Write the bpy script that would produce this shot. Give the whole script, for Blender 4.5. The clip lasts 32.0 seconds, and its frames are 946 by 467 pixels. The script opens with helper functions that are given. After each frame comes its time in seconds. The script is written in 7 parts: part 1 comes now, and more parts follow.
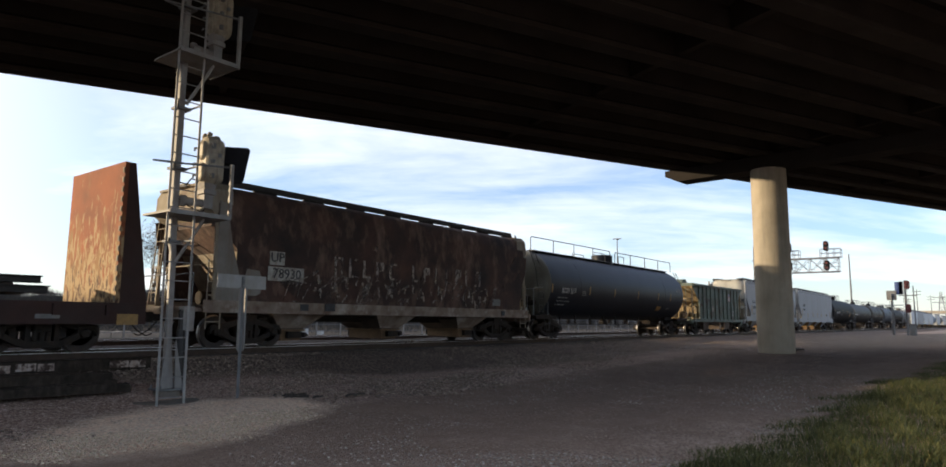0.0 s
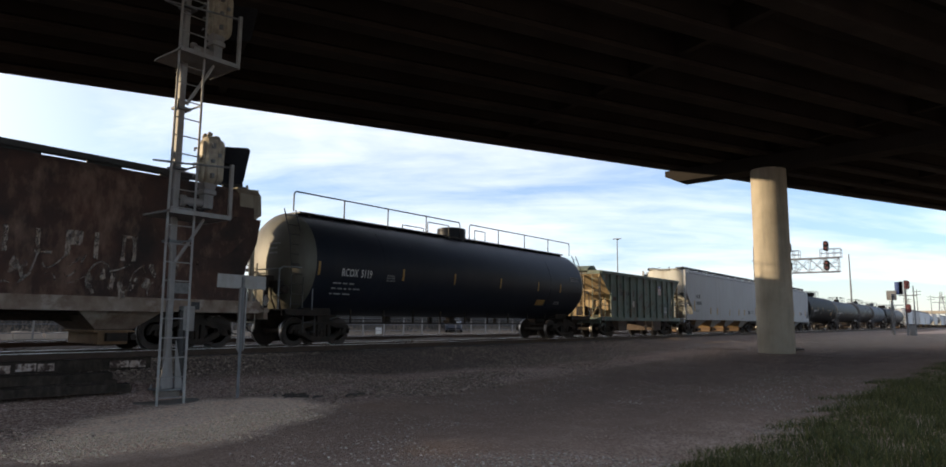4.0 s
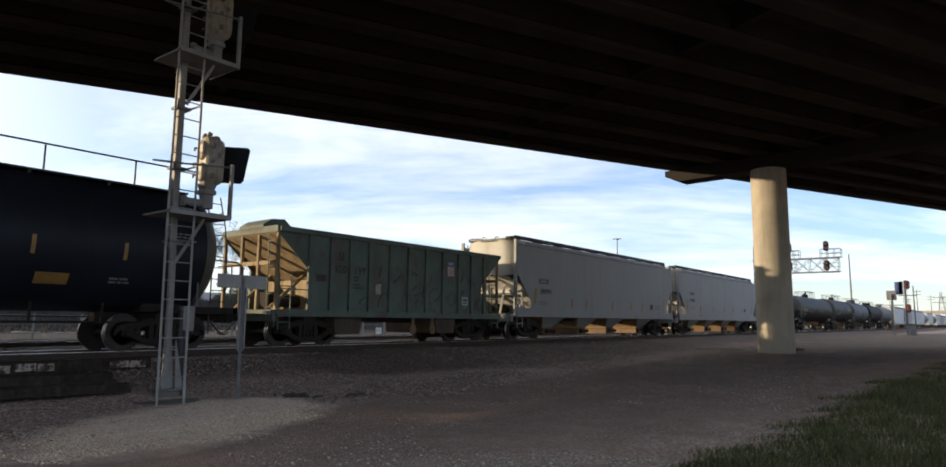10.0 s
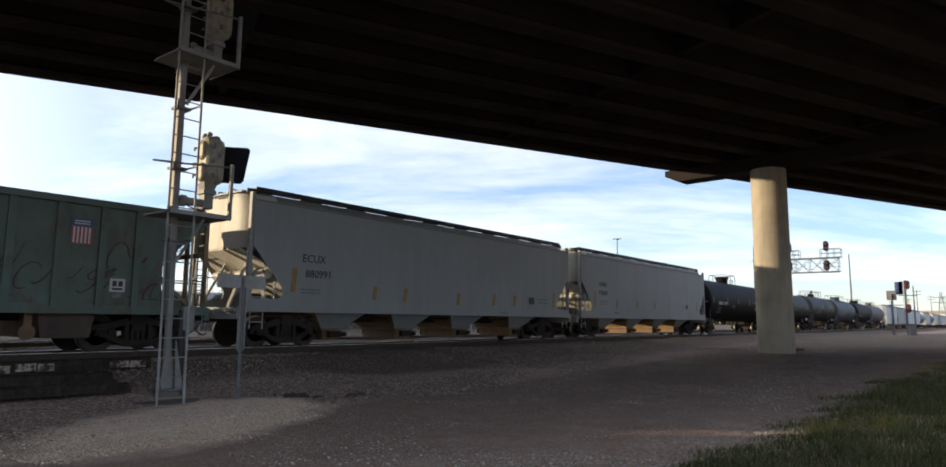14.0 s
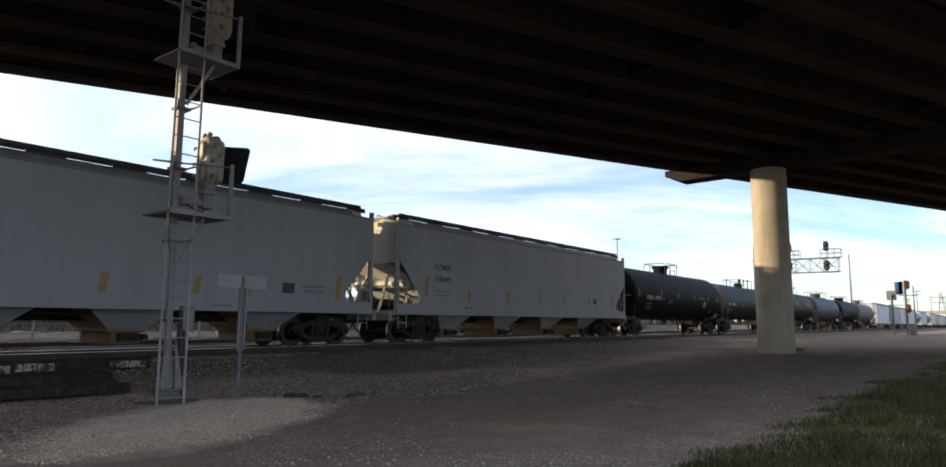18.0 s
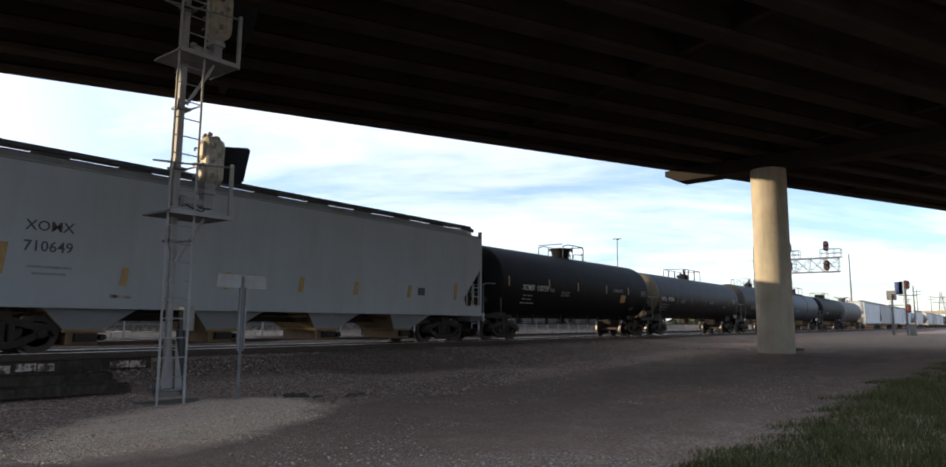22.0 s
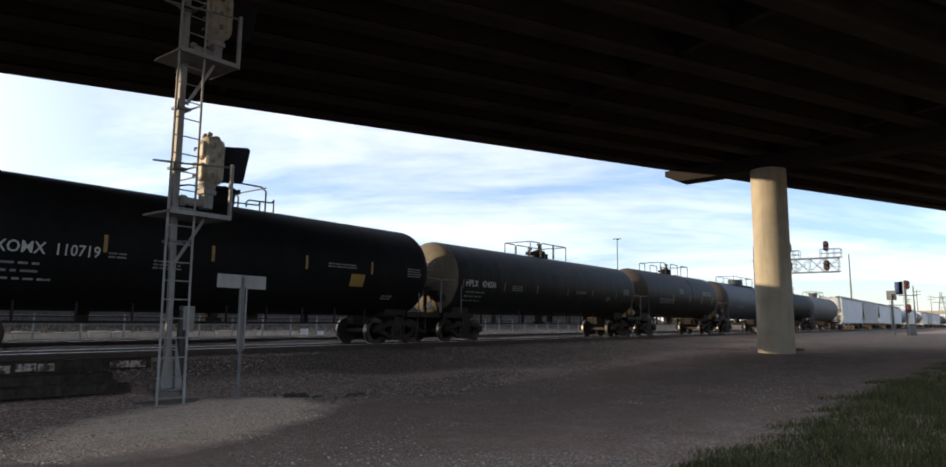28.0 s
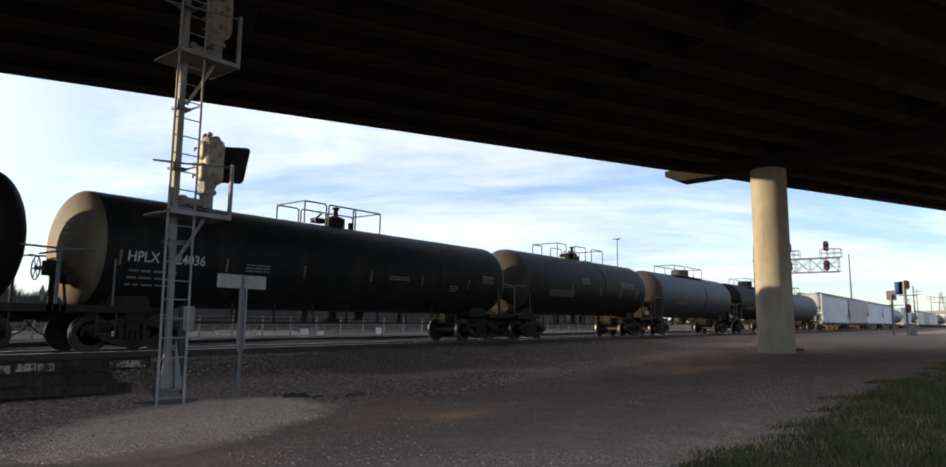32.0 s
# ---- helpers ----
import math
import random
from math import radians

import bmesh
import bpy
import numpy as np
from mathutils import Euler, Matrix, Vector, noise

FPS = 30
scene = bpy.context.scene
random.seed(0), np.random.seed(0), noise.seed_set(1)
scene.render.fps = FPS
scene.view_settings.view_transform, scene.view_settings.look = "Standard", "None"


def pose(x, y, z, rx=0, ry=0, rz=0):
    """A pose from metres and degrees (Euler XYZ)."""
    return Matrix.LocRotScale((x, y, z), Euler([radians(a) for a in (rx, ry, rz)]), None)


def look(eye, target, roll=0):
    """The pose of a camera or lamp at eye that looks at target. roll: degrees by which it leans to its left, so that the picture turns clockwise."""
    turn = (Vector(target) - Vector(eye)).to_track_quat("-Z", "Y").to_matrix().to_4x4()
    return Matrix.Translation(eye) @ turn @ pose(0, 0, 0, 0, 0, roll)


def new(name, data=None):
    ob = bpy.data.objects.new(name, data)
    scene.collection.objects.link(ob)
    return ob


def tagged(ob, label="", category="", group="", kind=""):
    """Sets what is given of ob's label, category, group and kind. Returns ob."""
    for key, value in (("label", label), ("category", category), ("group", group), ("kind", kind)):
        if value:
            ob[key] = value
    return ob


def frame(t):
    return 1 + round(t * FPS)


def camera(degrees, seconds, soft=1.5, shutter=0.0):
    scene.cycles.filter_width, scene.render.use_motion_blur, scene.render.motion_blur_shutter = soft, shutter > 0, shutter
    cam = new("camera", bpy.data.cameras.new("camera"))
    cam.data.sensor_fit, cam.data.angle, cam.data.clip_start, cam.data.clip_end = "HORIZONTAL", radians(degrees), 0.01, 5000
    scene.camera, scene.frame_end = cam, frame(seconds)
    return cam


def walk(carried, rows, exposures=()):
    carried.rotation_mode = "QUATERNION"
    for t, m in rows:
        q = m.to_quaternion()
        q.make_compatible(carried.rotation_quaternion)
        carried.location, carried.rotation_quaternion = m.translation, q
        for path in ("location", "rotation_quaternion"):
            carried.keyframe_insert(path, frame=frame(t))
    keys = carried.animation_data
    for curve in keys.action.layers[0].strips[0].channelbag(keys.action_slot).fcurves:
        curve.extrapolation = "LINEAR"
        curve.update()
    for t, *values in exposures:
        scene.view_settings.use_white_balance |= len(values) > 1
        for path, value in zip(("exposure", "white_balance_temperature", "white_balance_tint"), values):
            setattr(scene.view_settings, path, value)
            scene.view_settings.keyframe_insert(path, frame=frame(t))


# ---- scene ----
# camera: a phone or camcorder held still under the bridge, eye 1.6 m over the gravel
cam = camera(70.95, 32.0, soft=1.65)
EYE = (0.0, 0.0, 1.6)
AIM, TILT = radians(38.07), radians(7.458)
VIEW = look(EYE, (math.cos(AIM) * math.cos(TILT), math.sin(AIM) * math.cos(TILT), 1.6 + math.sin(TILT)), 0.571)
walk(cam, [(0.0, VIEW), (32.0, VIEW)], exposures=[(0.0, 0.48, 6100, 11), (6.0, 0.48, 6100, 11), (12.5, 0.46, 6100, 11), (14.5, 0.52, 6100, 11), (17.0, 0.64, 6100, 11), (25.0, 0.65, 6100, 11), (27.5, 0.50, 6100, 11), (32.0, 0.45, 6100, 11)])

# ---- light: low warm sun beyond the tracks, thin cirrus sky ----
SUN_AZ, SUN_EL = 129.0, 6.6


def nd(nt, kind, **kw):
    n = nt.nodes.new(kind)
    for k, v in kw.items():
        if k == "op":
            n.operation = v
        elif k == "blend":
            n.blend_type = v
        else:
            n.inputs[k].default_value = v
    return n


def make_world():
    w = bpy.data.worlds.new("world")
    scene.world = w
    w.use_nodes = True
    nt = w.node_tree
    nt.nodes.clear()
    out = nt.nodes.new("ShaderNodeOutputWorld")
    bg = nd(nt, "ShaderNodeBackground", Strength=SKY_POWER)
    sky = nt.nodes.new("ShaderNodeTexSky")
    sky.sky_type = "NISHITA"
    sky.sun_disc = False
    sky.sun_elevation = radians(SUN_EL)
    sky.sun_rotation = radians(90 - SUN_AZ)
    sky.air_density, sky.dust_density, sky.ozone_density = 1.0, 0.5, 2.5
    co = nt.nodes.new("ShaderNodeTexCoord")
    # cirrus sheets: the direction is flattened onto a layer overhead
    sep = nt.nodes.new("ShaderNodeSeparateXYZ")
    nt.links.new(co.outputs["Generated"], sep.inputs[0])
    up = nd(nt, "ShaderNodeMath", op="ADD")
    up.inputs[1].default_value = 0.16
    nt.links.new(sep.outputs[2], up.inputs[0])
    mx = nd(nt, "ShaderNodeMath", op="MAXIMUM")
    mx.inputs[1].default_value = 0.05
    nt.links.new(up.outputs[0], mx.inputs[0])
    com = nt.nodes.new("ShaderNodeCombineXYZ")
    for i in (0, 1):
        d = nd(nt, "ShaderNodeMath", op="DIVIDE")
        nt.links.new(sep.outputs[i], d.inputs[0])
        nt.links.new(mx.outputs[0], d.inputs[1])
        nt.links.new(d.outputs[0], com.inputs[i])
    mp = nt.nodes.new("ShaderNodeMapping")
    mp.vector_type = "TEXTURE"
    mp.inputs["Location"].default_value = CLOUD_AT
    mp.inputs["Rotation"].default_value = (0, 0, radians(128))
    mp.inputs["Scale"].default_value = (2.3, 1.0, 1.0)
    nt.links.new(com.outputs[0], mp.inputs[0])
    n1 = nd(nt, "ShaderNodeTexNoise", Scale=1.0, Detail=6.0, Roughness=0.54, Distortion=0.6)
    n2 = nd(nt, "ShaderNodeTexNoise", Scale=5.0, Detail=6.0, Roughness=0.65, Distortion=0.7)
    nt.links.new(mp.outputs[0], n1.inputs["Vector"])
    nt.links.new(mp.outputs[0], n2.inputs["Vector"])
    ad = nd(nt, "ShaderNodeMath", op="MULTIPLY_ADD")
    ad.inputs[1].default_value = 0.22
    nt.links.new(n2.outputs["Fac"], ad.inputs[0])
    nt.links.new(n1.outputs["Fac"], ad.inputs[2])
    cr = nt.nodes.new("ShaderNodeValToRGB")
    cr.color_ramp.elements[0].position, cr.color_ramp.elements[0].color = CLOUD_LO, (0.2, 0.2, 0.2, 1)
    cr.color_ramp.elements[1].position, cr.color_ramp.elements[1].color = CLOUD_HI, (1, 1, 1, 1)
    nt.links.new(ad.outputs[0], cr.inputs[0])
    # the cloud sheets are a little brighter away from the low sun, where it lights them from the front
    sd = (math.cos(radians(SUN_AZ)) * math.cos(radians(SUN_EL)), math.sin(radians(SUN_AZ)) * math.cos(radians(SUN_EL)), math.sin(radians(SUN_EL)))
    dot = nt.nodes.new("ShaderNodeVectorMath")
    dot.operation = "DOT_PRODUCT"
    dot.inputs[1].default_value = sd
    nt.links.new(co.outputs["Generated"], dot.inputs[0])
    gl = nt.nodes.new("ShaderNodeMapRange")
    gl.inputs["From Min"].default_value, gl.inputs["From Max"].default_value = -0.6, 1.0
    gl.inputs["To Min"].default_value, gl.inputs["To Max"].default_value = CLOUD_FAR, CLOUD_NEAR
    nt.links.new(dot.outputs["Value"], gl.inputs["Value"])
    cl = nt.nodes.new("ShaderNodeVectorMath")
    cl.operation = "SCALE"
    cl.inputs[0].default_value = (1.0, 0.98, 0.94)
    nt.links.new(gl.outputs[0], cl.inputs["Scale"])
    mix = nt.nodes.new("ShaderNodeMix")
    mix.data_type = "RGBA"
    # haze thickens towards the horizon
    haze = nt.nodes.new("ShaderNodeMapRange")
    haze.inputs["From Min"].default_value, haze.inputs["From Max"].default_value = 0.0, 0.16
    haze.inputs["To Min"].default_value, haze.inputs["To Max"].default_value = 0.5, 0.0
    nt.links.new(sep.outputs[2], haze.inputs["Value"])
    veil = nd(nt, "ShaderNodeMath", op="MAXIMUM")
    nt.links.new(cr.outputs[0], veil.inputs[0])
    nt.links.new(haze.outputs[0], veil.inputs[1])
    # and round the sun, where the thin cloud glares
    glare = nt.nodes.new("ShaderNodeMapRange")
    glare.inputs["From Min"].default_value, glare.inputs["From Max"].default_value = GLARE
    glare.inputs["To Min"].default_value, glare.inputs["To Max"].default_value = 0.0, 1.0
    nt.links.new(dot.outputs["Value"], glare.inputs["Value"])
    thick = nd(nt, "ShaderNodeMath", op="MAXIMUM")
    nt.links.new(veil.outputs[0], thick.inputs[0])
    nt.links.new(glare.outputs[0], thick.inputs[1])
    nt.links.new(thick.outputs[0], mix.inputs[0])
    tone = nt.nodes.new("ShaderNodeMix")
    tone.data_type, tone.blend_type = "RGBA", "MULTIPLY"
    tone.inputs[0].default_value = 1.0
    tone.inputs[7].default_value = SKY_TINT
    nt.links.new(sky.outputs[0], tone.inputs[6])
    nt.links.new(tone.outputs[2], mix.inputs[6])
    nt.links.new(cl.outputs[0], mix.inputs[7])
    nt.links.new(mix.outputs[2], bg.inputs[0])
    nt.links.new(bg.outputs[0], out.inputs[0])


SKY_POWER, CLOUD_LO, CLOUD_HI, CLOUD_FAR, CLOUD_NEAR = 0.17, 0.52, 0.88, 6.4, 6.0
GLARE = (0.30, 0.78)
CLOUD_AT = (0.0, 0.0, 0.0)
SKY_TINT = (0.98, 1.13, 1.44, 1.0)
make_world()
sun = new("sun", bpy.data.lights.new("sun", "SUN"))
sun.data.energy, sun.data.angle, sun.data.color = 5.0, radians(0.8), (1.0, 0.76, 0.46)
sun.matrix_basis = look((0, 0, 40), (-math.cos(radians(SUN_AZ)) * math.cos(radians(SUN_EL)), -math.sin(radians(SUN_AZ)) * math.cos(radians(SUN_EL)), 40 - math.sin(radians(SUN_EL))))


# ---- materials ----
def mat(name, c1, c2=None, scale=2.0, rough=0.7, metal=0.0, bump=0.15, bscale=30.0, streak=0.0, dirt=None, dirt_amt=0.5, dscale=0.8, spec=0.5, world=False, sharp=0.24, mid=0.58):
    """Paint, metal, stone: two tones at a large scale, dirt in streaks or blotches, fine relief."""
    m = bpy.data.materials.new(name)
    m.use_nodes = True
    nt = m.node_tree
    b = nt.nodes["Principled BSDF"]
    b.inputs["Roughness"].default_value, b.inputs["Metallic"].default_value = rough, metal
    b.inputs["Specular IOR Level"].default_value = spec
    c2 = c2 or tuple(v * 0.75 for v in c1)
    co = nt.nodes.new("ShaderNodeTexCoord")
    src = co.outputs["Object"]
    if world:
        geo = nt.nodes.new("ShaderNodeNewGeometry")
        src = geo.outputs["Position"]
    oi = nt.nodes.new("ShaderNodeObjectInfo")
    off = nd(nt, "ShaderNodeMath", op="MULTIPLY")
    off.inputs[1].default_value = 0.0 if world else 50.0
    nt.links.new(oi.outputs["Random"], off.inputs[0])
    n1 = nd(nt, "ShaderNodeTexNoise", Scale=scale, Detail=6.0, Roughness=0.6)
    n1.noise_dimensions = "4D"
    nt.links.new(src, n1.inputs["Vector"])
    nt.links.new(off.outputs[0], n1.inputs["W"])
    r1 = nt.nodes.new("ShaderNodeValToRGB")
    r1.color_ramp.elements[0].position, r1.color_ramp.elements[1].position = 0.35, 0.68
    r1.color_ramp.elements[0].color, r1.color_ramp.elements[1].color = (*c1, 1), (*c2, 1)
    nt.links.new(n1.outputs["Fac"], r1.inputs[0])
    col = r1.outputs[0]
    if dirt:
        mp = nt.nodes.new("ShaderNodeMapping")
        mp.inputs["Scale"].default_value = (1, 1, 0.12 if streak == 1 else streak) if streak else (1, 1, 1)
        nt.links.new(src, mp.inputs[0])
        n2 = nd(nt, "ShaderNodeTexNoise", Scale=dscale * (4 if streak else 1), Detail=8.0, Roughness=0.65)
        n2.noise_dimensions = "4D"
        nt.links.new(mp.outputs[0], n2.inputs["Vector"])
        nt.links.new(off.outputs[0], n2.inputs["W"])
        r2 = nt.nodes.new("ShaderNodeValToRGB")
        r2.color_ramp.elements[0].position, r2.color_ramp.elements[1].position = mid - sharp / 2, mid + sharp / 2
        r2.color_ramp.elements[0].color = (0, 0, 0, 1)
        r2.color_ramp.elements[1].color = (dirt_amt, dirt_amt, dirt_amt, 1)
        nt.links.new(n2.outputs["Fac"], r2.inputs[0])
        mx = nt.nodes.new("ShaderNodeMix")
        mx.data_type = "RGBA"
        nt.links.new(r2.outputs[0], mx.inputs[0])
        nt.links.new(col, mx.inputs[6])
        mx.inputs[7].default_value = (*dirt, 1)
        col = mx.outputs[2]
    nt.links.new(col, b.inputs["Base Color"])
    if bump:
        n3 = nd(nt, "ShaderNodeTexNoise", Scale=bscale, Detail=4.0, Roughness=0.6)
        nt.links.new(src, n3.inputs["Vector"])
        bp = nd(nt, "ShaderNodeBump", Strength=bump, Distance=0.02)
        nt.links.new(n3.outputs["Fac"], bp.inputs["Height"])
        nt.links.new(bp.outputs[0], b.inputs["Normal"])
    return m


def worn(name, c1, c2, scale, lo, hi, stretch=0.5):
    """Old paint that has flaked off in patches: where it is gone, the sheet behind shows."""
    m = mat(name, c1, c2, 6, 0.85, bump=0)
    nt = m.node_tree
    geo = nt.nodes.new("ShaderNodeTexCoord")
    mp = nt.nodes.new("ShaderNodeMapping")
    mp.inputs["Scale"].default_value = (1, 1, stretch)
    nt.links.new(geo.outputs["Object"], mp.inputs[0])
    n = nd(nt, "ShaderNodeTexNoise", Scale=scale, Detail=7.0, Roughness=0.7)
    nt.links.new(mp.outputs[0], n.inputs["Vector"])
    r = nt.nodes.new("ShaderNodeMapRange")
    r.inputs["From Min"].default_value, r.inputs["From Max"].default_value = lo, hi
    nt.links.new(n.outputs["Fac"], r.inputs["Value"])
    clear = nt.nodes.new("ShaderNodeBsdfTransparent")
    mx = nt.nodes.new("ShaderNodeMixShader")
    nt.links.new(r.outputs[0], mx.inputs[0])
    nt.links.new(clear.outputs[0], mx.inputs[1])
    nt.links.new(nt.nodes["Principled BSDF"].outputs[0], mx.inputs[2])
    nt.links.new(mx.outputs[0], nt.nodes["Material Output"].inputs["Surface"])
    return m


def peeling_orange():
    """Faded orange paint that has come off in upright flakes, most of all low down."""
    m = mat("peeling_orange_paint", (0.30, 0.085, 0.030), (0.17, 0.052, 0.022), 1.1, 0.85, 0.0, bump=0.3, bscale=16)
    nt = m.node_tree
    b = nt.nodes["Principled BSDF"]
    col = b.inputs["Base Color"].links[0].from_socket
    co = nt.nodes.new("ShaderNodeTexCoord")
    sep = nt.nodes.new("ShaderNodeSeparateXYZ")
    nt.links.new(co.outputs["Object"], sep.inputs[0])
    low = nt.nodes.new("ShaderNodeMapRange")
    low.inputs["From Min"].default_value, low.inputs["From Max"].default_value = 1.0, 4.2
    low.inputs["To Min"].default_value, low.inputs["To Max"].default_value = 0.165, -0.09
    nt.links.new(sep.outputs[2], low.inputs[0])

    def flaking(scale, tall, shift, lo, hi, tone, src):
        mp = nt.nodes.new("ShaderNodeMapping")
        mp.inputs["Location"].default_value = (shift, shift, shift)
        mp.inputs["Scale"].default_value = (1, 1, tall)
        nt.links.new(co.outputs["Object"], mp.inputs[0])
        n = nd(nt, "ShaderNodeTexNoise", Scale=scale, Detail=8.0, Roughness=0.68, Distortion=0.5)
        nt.links.new(mp.outputs[0], n.inputs["Vector"])
        ad = nd(nt, "ShaderNodeMath", op="ADD")
        nt.links.new(n.outputs["Fac"], ad.inputs[0])
        nt.links.new(low.outputs[0], ad.inputs[1])
        r = nt.nodes.new("ShaderNodeMapRange")
        r.inputs["From Min"].default_value, r.inputs["From Max"].default_value = lo, hi
        nt.links.new(ad.outputs[0], r.inputs[0])
        mx = nt.nodes.new("ShaderNodeMix")
        mx.data_type = "RGBA"
        mx.inputs[7].default_value = (*tone, 1)
        nt.links.new(r.outputs[0], mx.inputs[0])
        nt.links.new(src, mx.inputs[6])
        return mx.outputs[2]

    col = flaking(2.2, 0.3, 3.0, 0.50, 0.62, (0.25, 0.14, 0.055), col)
    col = flaking(6.0, 0.35, 9.0, 0.54, 0.58, (0.36, 0.25, 0.13), col)
    col = flaking(9.0, 0.4, 17.0, 0.64, 0.68, (0.07, 0.035, 0.02), col)
    nt.links.new(col, b.inputs["Base Color"])
    return m


M = {}
M["worn_letter"] = worn("worn_white_lettering", (0.34, 0.285, 0.24), (0.22, 0.175, 0.145), 7, 0.42, 0.58)
M["worn_spray"] = worn("worn_spray_paint", (0.30, 0.26, 0.225), (0.15, 0.12, 0.10), 5, 0.42, 0.60)
M["bare_patch"] = worn("chalky_bare_patch", (0.20, 0.135, 0.10), (0.13, 0.085, 0.06), 2.6, 0.50, 0.66, 0.35)
M["concrete"] = mat("concrete", (0.38, 0.335, 0.265), (0.29, 0.255, 0.20), 1.2, 0.9, bump=0.35, bscale=14, dirt=(0.14, 0.13, 0.11), streak=1, dirt_amt=0.6, dscale=0.5)
M["stained_base"] = mat("stained_concrete", (0.15, 0.13, 0.11), (0.10, 0.088, 0.075), 3, 0.9, bump=0.3, bscale=14)
# deck and girder colours lie far below concrete: the shade underneath is painted in
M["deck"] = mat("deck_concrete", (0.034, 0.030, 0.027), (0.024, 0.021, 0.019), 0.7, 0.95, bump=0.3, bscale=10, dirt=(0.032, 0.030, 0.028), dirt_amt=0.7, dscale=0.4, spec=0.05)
M["girder"] = mat("shade_dark_girder_concrete", (0.046, 0.039, 0.033), (0.031, 0.027, 0.024), 0.6, 0.95, bump=0.3, bscale=12, dirt=(0.062, 0.054, 0.047), dirt_amt=0.7, dscale=0.35, spec=0.05)
M["rail"] = mat("rail_side", (0.05, 0.034, 0.025), (0.075, 0.05, 0.035), 6, 0.8, 0.3)
M["railtop"] = mat("rail_top", (0.74, 0.72, 0.70), (0.62, 0.60, 0.59), 3, 0.38, 1.0, bump=0.02)
M["tie"] = mat("tie_wood", (0.06, 0.048, 0.038), (0.036, 0.03, 0.025), 5, 0.9, bump=0.5, bscale=25)
M["old_tie"] = mat("weathered_old_tie", (0.042, 0.033, 0.026), (0.02, 0.017, 0.014), 4, 0.95, bump=0.8, bscale=14, dirt=(0.075, 0.062, 0.05), streak=0.4, dirt_amt=0.6, dscale=3, spec=0.1)
M["galv"] = mat("galvanised_steel", (0.25, 0.242, 0.23), (0.185, 0.178, 0.168), 5, 0.65, 0.2, dirt=(0.16, 0.12, 0.09), streak=1, dirt_amt=0.6)
M["galvdark"] = mat("grey_paint", (0.16, 0.165, 0.17), (0.12, 0.125, 0.13), 5, 0.7, 0.1, dirt=(0.08, 0.06, 0.05), dirt_amt=0.5)
M["cream"] = mat("cream_housing", (0.38, 0.335, 0.255), (0.25, 0.22, 0.17), 7, 0.6, 0.1, dirt=(0.13, 0.10, 0.07), dirt_amt=0.8, dscale=4)
M["board"] = mat("black_target", (0.016, 0.016, 0.018), (0.022, 0.022, 0.024), 5, 1.0, spec=0.0)
M["signboard"] = mat("sign_aluminium", (0.32, 0.315, 0.30), (0.25, 0.245, 0.235), 5, 0.55, 0.3, dirt=(0.2, 0.18, 0.15), streak=1, dirt_amt=0.6)
M["steel_dark"] = mat("truck_steel", (0.020, 0.017, 0.015), (0.032, 0.025, 0.020), 6, 0.85, 0.0, bump=0.3, dirt=(0.05, 0.034, 0.024), dirt_amt=0.5, dscale=4, spec=0.2)
M["wheel"] = mat("wheel_steel", (0.04, 0.031, 0.025), (0.028, 0.023, 0.02), 6, 0.8, 0.1, dirt=(0.08, 0.045, 0.025), dirt_amt=0.5, dscale=5)
M["tread"] = mat("wheel_tread", (0.34, 0.32, 0.30), (0.24, 0.22, 0.20), 4, 0.38, 1.0, bump=0.03)
M["black_tank"] = mat("black_tank_paint", (0.008, 0.008, 0.0085), (0.012, 0.0118, 0.012), 0.8, 0.55, 0.0, bump=0.06, bscale=2, dirt=(0.026, 0.022, 0.019), streak=1, dirt_amt=0.3, dscale=0.6, spec=0.045)
M["slate_black_tank"] = mat("blue_black_tank_paint", (0.012, 0.0145, 0.0215), (0.016, 0.019, 0.028), 0.8, 0.45, 0.0, bump=0.06, bscale=2, dirt=(0.03, 0.03, 0.03), streak=1, dirt_amt=0.25, dscale=0.6, spec=0.15)
# lighter than its black tank: the sun on the head is put into the paint
M["sunlit_head"] = mat("sunlit_grey_head", (0.105, 0.098, 0.074), (0.075, 0.07, 0.055), 1.2, 0.55, 0.0, bump=0.1, bscale=14, dirt=(0.06, 0.05, 0.04), streak=1, dirt_amt=0.6, dscale=0.8)
M["blue_tank"] = mat("dusty_slate_tank_paint", (0.03, 0.043, 0.058), (0.042, 0.053, 0.068), 0.8, 0.55, 0.0, bump=0.05, bscale=3, dirt=(0.05, 0.046, 0.042), streak=1, dirt_amt=0.5, dscale=0.6, spec=0.2)
M["grey_tank"] = mat("grey_tank_paint", (0.075, 0.077, 0.078), (0.10, 0.097, 0.094), 0.8, 0.6, 0.0, bump=0.05, bscale=3, dirt=(0.04, 0.032, 0.025), streak=1, dirt_amt=0.6, dscale=0.6, spec=0.2)
M["dirty_head"] = mat("grimy_brown_head", (0.05, 0.04, 0.03), (0.035, 0.028, 0.022), 1.2, 0.7, 0.0, bump=0.15, bscale=20, dirt=(0.03, 0.025, 0.02), streak=1, dirt_amt=0.7, dscale=0.8)
M["dusty_tank"] = mat("dusty_black_tank_paint", (0.0125, 0.0132, 0.0132), (0.018, 0.018, 0.0175), 0.7, 0.5, 0.0, bump=0.08, bscale=2, dirt=(0.045, 0.039, 0.033), streak=1, dirt_amt=0.5, dscale=0.5, spec=0.08)
